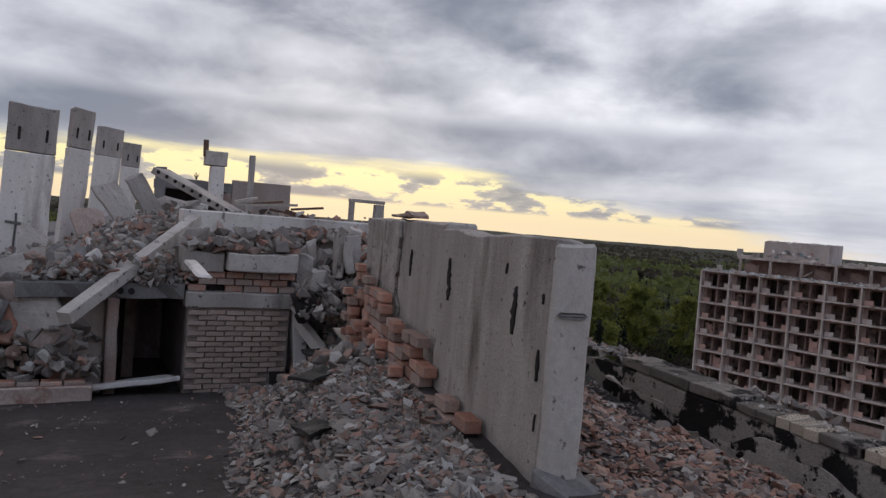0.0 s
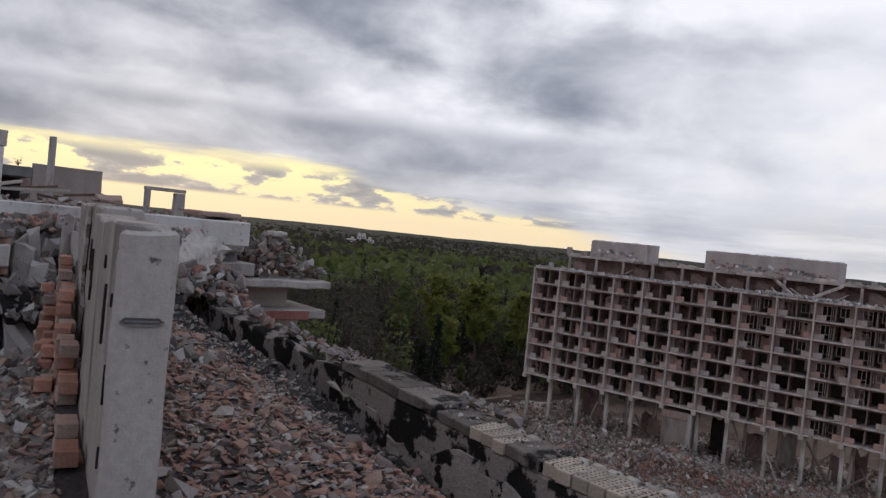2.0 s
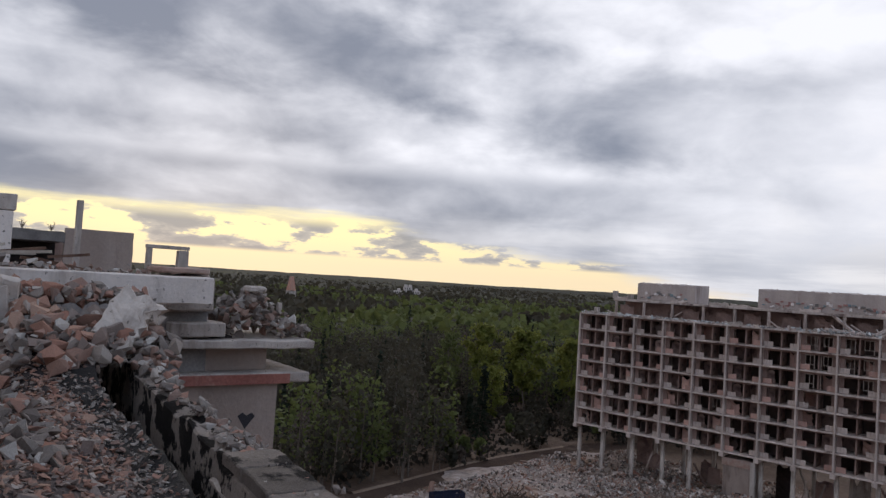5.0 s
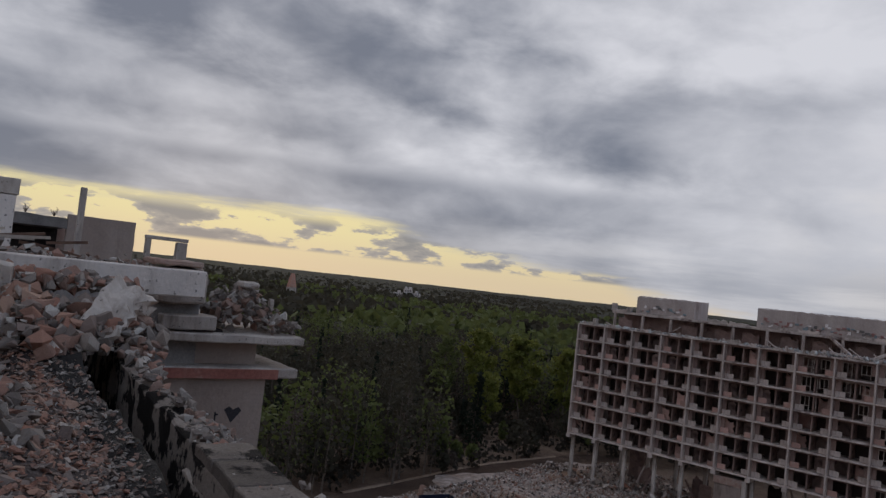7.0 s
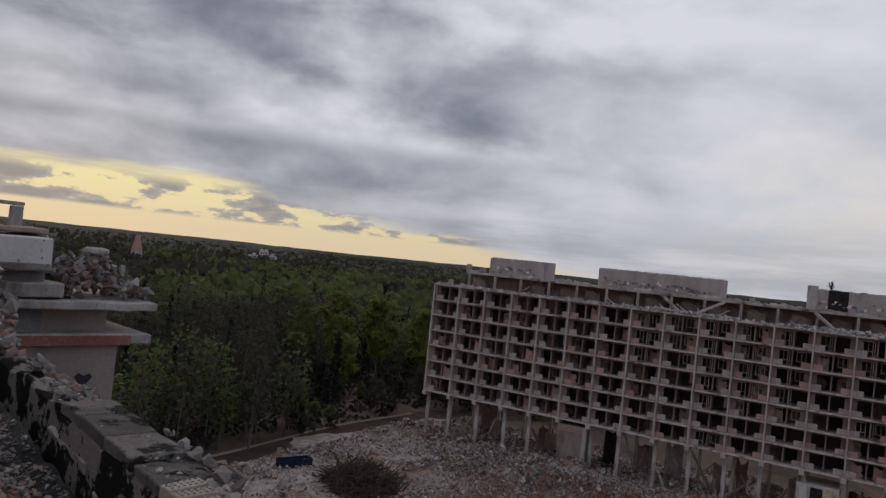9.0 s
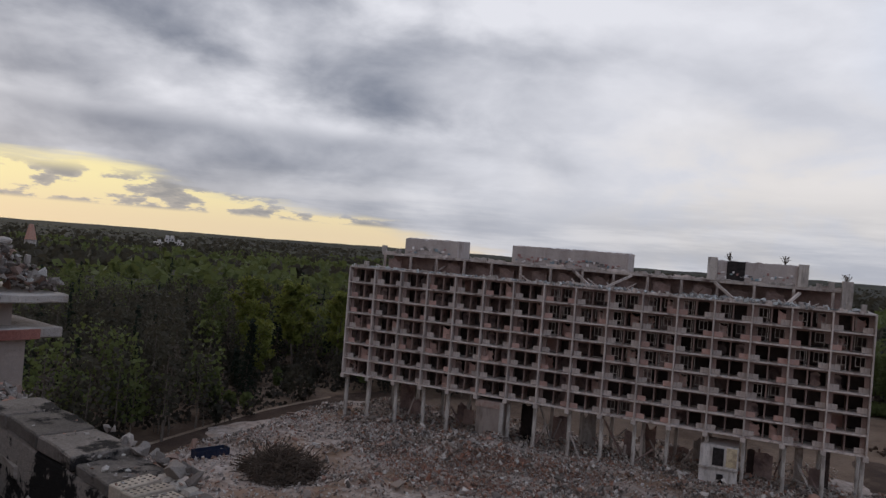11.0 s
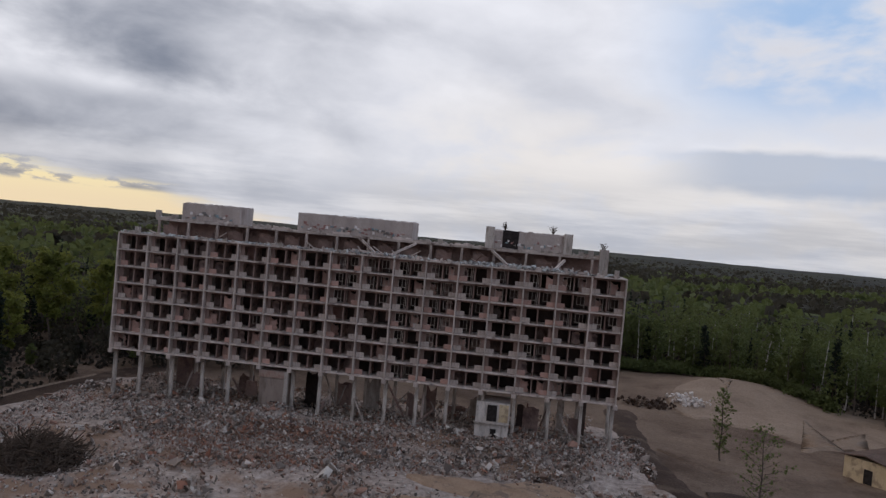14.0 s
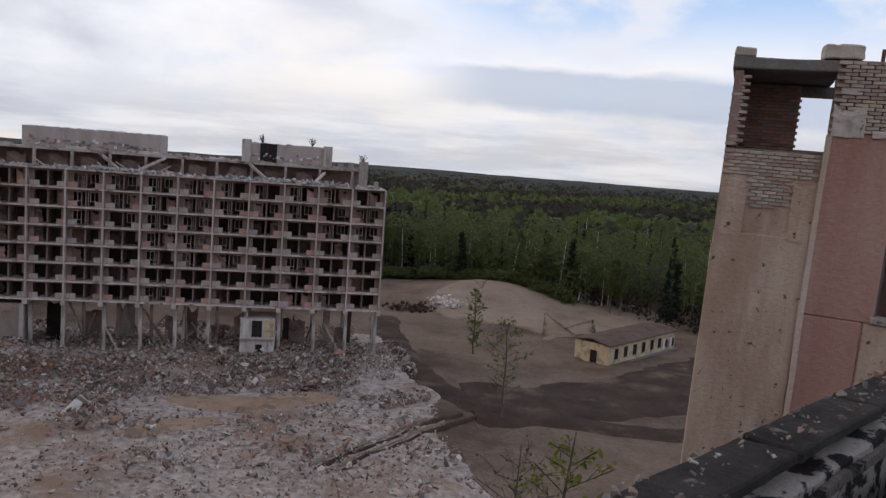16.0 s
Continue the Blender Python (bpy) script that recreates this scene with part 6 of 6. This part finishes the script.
SAND = mat("crushed_fill", (0.245, 0.190, 0.143), (0.335, 0.268, 0.205), 0.4, stain=(0.19, 0.142, 0.105), stain_scale=0.07, stain_at=(0.5, 0.64), bump=0.7)
ribbon("road", [(-100, 40), (-110, 68), (-118, 100), (-124, 140), (-118, 158)], 7, DIRT, "dark dirt road along the edge of the wood", "road")
ribbon("road", [(-17, 182), (-13, 160), (-8, 142), (-2, 126), (6, 118), (18, 114), (34, 112), (62, 118)], 7.5, DIRT, "damp dirt road round the end of the block", "road", lift=0.40)
ribbon("road", [(4, 120), (16, 122), (32, 130), (48, 146), (66, 164)], 20, DIRT, "wide dark strip of churned earth", "road", lift=0.34)
ribbon("spoil_strip", [(-6, 152), (6, 146), (20, 152), (30, 160)], 9, SOIL, "trodden pale soil between the roads", "ground", lift=0.36, taper=True)
for off in (0, 2.6):
    ribbon("wheel_track", [(-14 + off, 88), (-10 + off, 95), (-6 + off, 101), (-1 + off, 108), (3 + off, 113)], 0.9, DIRT, "wheel track pressed into crushed rubble", "track", lift=0.42)
    ribbon("track_edge", [(-15.1 + off, 88), (-11.1 + off, 95), (-7.1 + off, 101), (-2.1 + off, 108)], 0.5, SAND, "pale ridge pushed up beside the wheel track", "track", lift=0.55)
ribbon("kerb", [(-113, 68), (-121, 100), (-126, 132)], 0.9, SAND, "pale kerb line of the dirt road", "kerb", lift=0.25)
BARE_EARTH = mat("bare_earth", (0.29, 0.205, 0.14), (0.40, 0.295, 0.21), 0.9, bump=0.8, stain=(0.21, 0.16, 0.125), stain_scale=0.4, stain_at=(0.52, 0.62))
ribbon("bare_earth", [(-40, 106.5), (-34, 107.5), (-28, 108.5), (-22, 112.5), (-17, 117)], 9.5, BARE_EARTH, "bare tan earth scraped flat among the rubble", "ground", lift=0.62, taper=True)
ribbon("bare_earth", [(-41, 92), (-37, 95), (-33, 98.5), (-30, 100)], 5.5, BARE_EARTH, "small patch of bare tan earth", "ground", lift=0.60, taper=True)
ribbon("sand_patch", [(-6, 206), (8, 204), (24, 208), (40, 206), (56, 196)], 62, SAND, "levelled pale sand", "ground", lift=0.3, taper=True)


def dumpster(m):
    d = thing("skip_container", "dark blue steel skip standing by the dirt road", "container", m)
    part("floor", box(-3.6, 3.6, -1.3, 1.3, 0.15, 0.3), BLUE_PAINT, d)
    for y in (-1.35, 1.27):
        part("side", box(-3.7, 3.7, y, y + 0.08, 0.15, 1.9, 0.02), BLUE_PAINT, d)
    for x in (-3.7, 3.62):
        part("end", box(x, x + 0.08, -1.26, 1.26, 0.15, 1.9, 0.02), BLUE_PAINT, d)
    for i in range(6):
        for y in (-1.45, 1.36):
            part("rib", box(-3.5 + i * 1.38, -3.4 + i * 1.38, y, y + 0.09, 0.15, 1.85), BLUE_PAINT, d)
    for x in (-2.5, 2.5):
        part("skid", box(x - 0.15, x + 0.15, -1.2, 1.2, -0.3, 0.15), STEEL, d)


dumpster(pose(-100.8, 79.4, ground_h(-100.8, 79.4) + 0.2, 0, 0, 80) @ Matrix.Scale(0.78, 4))

vb = bmesh.new()
cx, cy = -87.5, 83.0
for _ in range(1700):
    r, a = 6.6 * math.sqrt(rnd.random()), rnd.uniform(0, 6.28)
    x, y = cx + r * math.cos(a), cy + r * math.sin(a)
    z = ground_h(x, y) + 4.3 * (1 - (r / 7.0) ** 2) * rnd.random()
    d = Vector((rnd.gauss(0, 1), rnd.gauss(0, 1), rnd.gauss(0.2, 0.5))).normalized() * rnd.uniform(0.8, 2.6)
    bar((x, y, z), Vector((x, y, z)) + d, rnd.uniform(0.04, 0.14), None, vb)
ROOTS = mat("torn_roots", (0.055, 0.042, 0.033), (0.12, 0.094, 0.074), 1.5, bump=0.3)
tagged(link("brushwood_pile", vb, ROOTS), "round heap of grubbed-up roots and branches", "pile", kind="stuff")
pl = [(-2 + rnd.gauss(0, 2.0), 199 + rnd.gauss(0, 1.6), ground_h(-2, 199) + abs(rnd.gauss(0, 0.9)), rnd.uniform(0.6, 1.8), 0.7) for _ in range(130)]
scatter("slab_heap", LUMPS, pl, WHITEWASH, "heap of white concrete fragments", "rubble")
pl = [(-11 + rnd.gauss(0, 3.2), 193 + rnd.gauss(0, 1.8), ground_h(-11, 193) + abs(rnd.gauss(0, 0.6)), rnd.uniform(0.5, 1.6), 0.7) for _ in range(160)]
scatter("earth_heap", LUMPS, pl, DIRT, "dark heap of earth and scrap by the wood", "heap")
pl = [(14 + rnd.gauss(0, 7), 45 + rnd.gauss(0, 12), 0, rnd.uniform(0.3, 1.0), 0.6) for _ in range(900)]
pl = [(x, y, ground_h(x, y) + 0.1, s, t) for x, y, z, s, t in pl]
scatter("foot_rubble", LUMPS, pl, RUBBLE_GREY, "pale rubble among shrubs at the foot of the block", "rubble")

# shed
shed = thing("yellow_shed", "long single-storey yellow shed with a brown roof and empty windows", "shed", pose(32.5, 151.7, ground_h(38, 160) - 0.2, 0, 0, math.degrees(math.atan2(23.0, 20.1))))
part("wall", ragged(0, 30, 0, 8, -1.0, 4.3, 1.5, 0.03, 220), PLASTER_YELLOW, shed)
rf = bmesh.new()
vs = [rf.verts.new(c) for c in ((-0.5, -0.6, 4.25), (30.5, -0.6, 4.25), (30.5, 4, 5.1), (-0.5, 4, 5.1), (-0.5, 8.6, 4.25), (30.5, 8.6, 4.25), (-0.5, -0.6, 4.45), (30.5, -0.6, 4.45), (30.5, 4, 5.3), (-0.5, 4, 5.3), (-0.5, 8.6, 4.45), (30.5, 8.6, 4.45))]
for f in ((6, 7, 8, 9), (9, 8, 11, 10), (0, 1, 7, 6), (4, 5, 11, 10), (0, 3, 9, 6), (3, 4, 10, 9), (1, 2, 8, 7), (2, 5, 11, 8), (0, 1, 2, 3), (3, 2, 5, 4)):
    rf.faces.new([vs[i] for i in f])
part("roof", rf, ROOF_BROWN, shed)
# windows and doorway are black plates, painted for the dark inside
for i, x in enumerate((2.5, 6.4, 10.3, 14.2, 18.1, 21.6)):
    w = part("window", box(x, x + 1.5, -0.06, -0.035, 1.2, 3.4), SHADE_AND_FELT, shed)
    part("sill", box(x - 0.1, x + 1.6, -0.15, -0.03, 1.05, 1.18), CONCRETE, w)
part("doorway", box(-0.06, -0.035, 2.6, 4.2, 0.2, 2.8), SHADE_AND_FELT, shed)
for i in range(5):
    part("sprayed_patch", ragged(24.2 + i * 1.1, 25.1 + i * 1.1, -0.10, -0.05, 0.7 + 0.2 * (i % 2), 3.0 - 0.3 * (i % 3), 0.4, 0.05, 230 + i), (SPRAY_WHITE, INK, SPRAY_RED)[i % 3], shed)
part("plinth", ragged(-0.4, 30.4, -0.9, -0.05, -1.0, 0.25, 1.0, 0.05, 236), CONCRETE_DARK, shed)

# far villa and red tower above the woods
villa = thing("white_villa", "large white villa standing in the distant wood", "house", pose(-879, 578, -27, 0, 0, 60))
for x0, x1, y0, h in ((-20, -6, 0, 11), (-6, 6, -3, 17), (6, 18, 0, 12), (-34, -20, 2, 7), (18, 34, 2, 7)):
    part("wing", box(x0, x1, y0, y0 + 14, 0, h, 0.1), WHITEWASH, villa)
    # windows are flat black plates that carry the shade of the rooms
    for k in range(2):
        for x in np.arange(x0 + 1.5, x1 - 1.5, 3.2):
            part("window", box(x, x + 1.4, y0 - 0.12, y0 - 0.06, h - 3.4 - 4 * k, h - 1.2 - 4 * k), SHADE_AND_FELT, villa)
for x, h in ((-3, 17), (3, 17), (-13, 11), (12, 12)):
    part("gable", ragged(x - 2.2, x + 2.2, -0.5, 8, h + 0.05, h + 3.2, 1.0, 0.05, 240, 0.3), WHITEWASH, villa)
spire = thing("brick_tower", "distant red-topped tower among the trees", "tower", pose(-547, 250, -30))
part("shaft", box(-3, 3, -3, 3, 0, 17, 0.2), CONCRETE_PALE, spire)
tp_ = bmesh.new()
bmesh.ops.create_cone(tp_, cap_ends=True, segments=8, radius1=4.2, radius2=1.6, depth=11)
part("red_top", tp_, BRICK_RED, spire, at=pose(0, 0, 22.6))

# ---- single trees ----


def limb(bm, a, b, r0, r1, sides=6):
    a, b = Vector(a), Vector(b)
    q = (b - a).to_track_quat("Z", "Y")
    rings = []
    for p, r in ((a, r0), (b, r1)):
        rings.append([bm.verts.new(p + q @ Vector((math.cos(6.2832 * i / sides) * r, math.sin(6.2832 * i / sides) * r, 0))) for i in range(sides)])
    for i in range(sides):
        bm.faces.new((rings[0][i], rings[0][(i + 1) % sides], rings[1][(i + 1) % sides], rings[1][i]))


def tree(name, x, y, height, width, leaf, clumps, size, label, bark=BARK, shape="round", bare_to=0.35, limbs=26, seed=1):
    r = random.Random(seed)
    z0 = ground_h(x, y) - 0.3
    t = thing(name, label, "tree", pose(x, y, z0))
    bm = bmesh.new()
    pts, p = [], Vector((0, 0, 0))
    for i in range(9):
        pts.append(p.copy())
        p = p + Vector((r.gauss(0, 0.012) * height, r.gauss(0, 0.012) * height, height / 8.5))
    r0 = height * 0.011 + 0.04
    for i in range(8):
        limb(bm, pts[i], pts[i + 1], r0 * (1 - i / 8.6), r0 * (1 - (i + 1) / 8.6))
    tips = []
    for i in range(limbs):
        f = bare_to + (0.97 - bare_to) * i / limbs
        k = min(7, int(f * 8))
        a = pts[k].lerp(pts[k + 1], f * 8 - k)
        ang = i * 2.4 + r.uniform(-0.4, 0.4)
        ln = width * (1.05 - f) / (1.05 - bare_to) * r.uniform(0.6, 1.1) if shape == "cone" else width * math.sin(math.pi * (0.2 + 0.72 * (f - bare_to) / (1 - bare_to))) * r.uniform(0.6, 1.1)
        d = Vector((math.cos(ang), math.sin(ang), -0.15 if shape == "cone" else r.uniform(0.35, 0.9)))
        b = a + d * ln
        limb(bm, a, b, r0 * 0.34 * (1.1 - f), r0 * 0.08, 4)
        tips.append((a, b))
        for _ in range(4):
            s = a.lerp(b, r.uniform(0.4, 0.95))
            e = s + Vector((r.gauss(0, 1), r.gauss(0, 1), r.gauss(0.4, 0.6))) * ln * 0.22
            limb(bm, s, e, r0 * 0.07, r0 * 0.02, 3)
            tips.append((s, e))
    part("trunk", bm, bark, t)
    if leaf and clumps:
        c = []
        for _ in range(clumps):
            a, b = tips[r.randrange(len(tips))]
            q = a.lerp(b, r.uniform(0.35, 1.05))
            c.append((q.x + r.gauss(0, size * 0.7), q.y + r.gauss(0, size * 0.7), q.z + r.gauss(0, size * 0.6)))
        v, f = leaf_cloud(np.array(c), size * rng.uniform(0.5, 1.2, len(c)))
        me = bpy.data.meshes.new("crown")
        me.from_pydata(v, [], f.tolist())
        me.materials.append(leaf)
        o = new("crown", me)
        o.parent = t
    return t


tree("spruce", -135.1, 113.4, 20.0, 3.4, NEEDLE, 1500, 0.55, "tall dark spruce at the edge of the wood", shape="cone", bare_to=0.08, limbs=44, seed=3)
tree("young_tree", -137.5, 118.5, 19.0, 3.6, LEAF_BRIGHT, 1900, 0.6, "young tree in bright yellow-green leaf", seed=4)
tree("aspen", -150, 142, 27.5, 6.2, LEAF_BRIGHT, 3400, 0.8, "broad aspen in fresh yellow-green leaf", seed=5)
tree("aspen", -163, 137, 27.0, 5.8, LEAF_BRIGHT, 3000, 0.8, "broad aspen in fresh green leaf", seed=6)
tree("aspen", -142, 150, 25.0, 5.0, LEAF_BRIGHT, 2400, 0.75, "broad aspen in fresh yellow-green leaf", seed=7)
tree("aspen", -170, 128, 24.5, 5.0, LEAF_SPRING, 2000, 0.6, "broad aspen in fresh green leaf", seed=8)
tree("spruce", -168, 150, 23, 3.2, NEEDLE, 1300, 0.6, "dark spruce rising above the leafy trees", shape="cone", bare_to=0.1, limbs=40, seed=9)
tree("young_tree", 5.1, 153.0, 15.0, 2.4, LEAF_SPRING, 900, 0.36, "narrow young tree in dense green leaf beside the dirt road", bare_to=0.12, limbs=34, seed=12)
tree("birch", 9.2, 113.5, 17.0, 3.6, LEAF_SPRING, 520, 0.34, "slim birch in thin new leaf by the dirt road", bark=BARK, bare_to=0.25, limbs=40, seed=13)
tree("bare_tree", 4.4, 36.5, 26.4, 2.3, LEAF_MIX, 130, 0.16, "bare twiggy tree not yet in leaf near the building", bare_to=0.72, limbs=40, seed=21)
tree("young_tree", 6.4, 30.0, 29.6, 2.0, LEAF_BRIGHT, 620, 0.20, "young tree in light green leaf beside the building", bare_to=0.74, limbs=34, seed=14)
tree("birch", 10.5, 40.0, 21.0, 2.6, LEAF_SPRING, 500, 0.24, "small birch at the foot of the block", bark=BIRCH, bare_to=0.45, limbs=30, seed=15)
hedge = []
for _ in range(900):                              # scrub along the edge of the wood
    u = rnd.uniform(98, 160)
    p = FACADE @ Vector((u, wood_edge(u) - 1.5 + rnd.gauss(0, 2.2), 0))
    hedge.append((p.x, p.y, ground_h(p.x, p.y) - 0.2))
hedge = np.array(hedge)
c = crown_points(hedge, rng.uniform(1.5, 4.5, len(hedge)), rng.uniform(0.9, 1.9, len(hedge)), 26, "round")
stuff_mesh("scrub", *leaf_cloud(c, rng.uniform(0.35, 0.8, len(c))), LEAF_SPRING, "low green scrub along the edge of the wood", "shrubs")
for i in range(17):
    u = 103 + i * 4.6 + rnd.uniform(-3.5, 3.5)
    p = FACADE @ Vector((u, wood_edge(u) + rnd.uniform(-1, 7), 0))
    tree(("birch" if i % 3 == 1 else "slim_tree") if i % 4 else "conifer", p.x, p.y, rnd.uniform(17, 22), rnd.uniform(2.2, 3.2), LEAF_SPRING if i % 4 else NEEDLE, 900, 0.6, ("birch with a white trunk at the edge of the wood" if i % 3 == 1 else "slim leafy tree at the edge of the wood") if i % 4 else "dark conifer at the edge of the wood", bark=BIRCH if i % 3 == 1 and i % 4 else BARK, bare_to=0.28 if i % 4 else 0.12, shape="round" if i % 4 else "cone", limbs=22, seed=30 + i)
# weeds on the roofs
for i, (x, y, z) in enumerate(((-60.2, 9.5, 4.3), (-60.6, 11.4, 4.3), tuple(FACADE @ Vector((74.5, 4.8, 4.6))), tuple(FACADE @ Vector((83.5, 4.8, 4.6))), tuple(FACADE @ Vector((92.9, 3.4, 2.3))))):
    wd = thing("weed", "small dry weed growing from the masonry", "plant", pose(x, y, z))
    wb = bmesh.new()
    for _ in range(26):
        a = Vector((0, 0, 0.02))
        d = Vector((rnd.gauss(0, 0.35), rnd.gauss(0, 0.35), 1)).normalized() * rnd.uniform(0.1, 0.3) * (2.2 if y < 20 else 5.0)
        bar(a, a + d, 0.012 if y < 20 else 0.05, None, wb)
        bar(a + d, a + d + Vector((rnd.gauss(0, 0.05), rnd.gauss(0, 0.05), 0.03)) * (1 if y < 20 else 5), 0.035 if y < 20 else 0.15, 0.01, wb)
    part("stems", wb, BARK, wd)
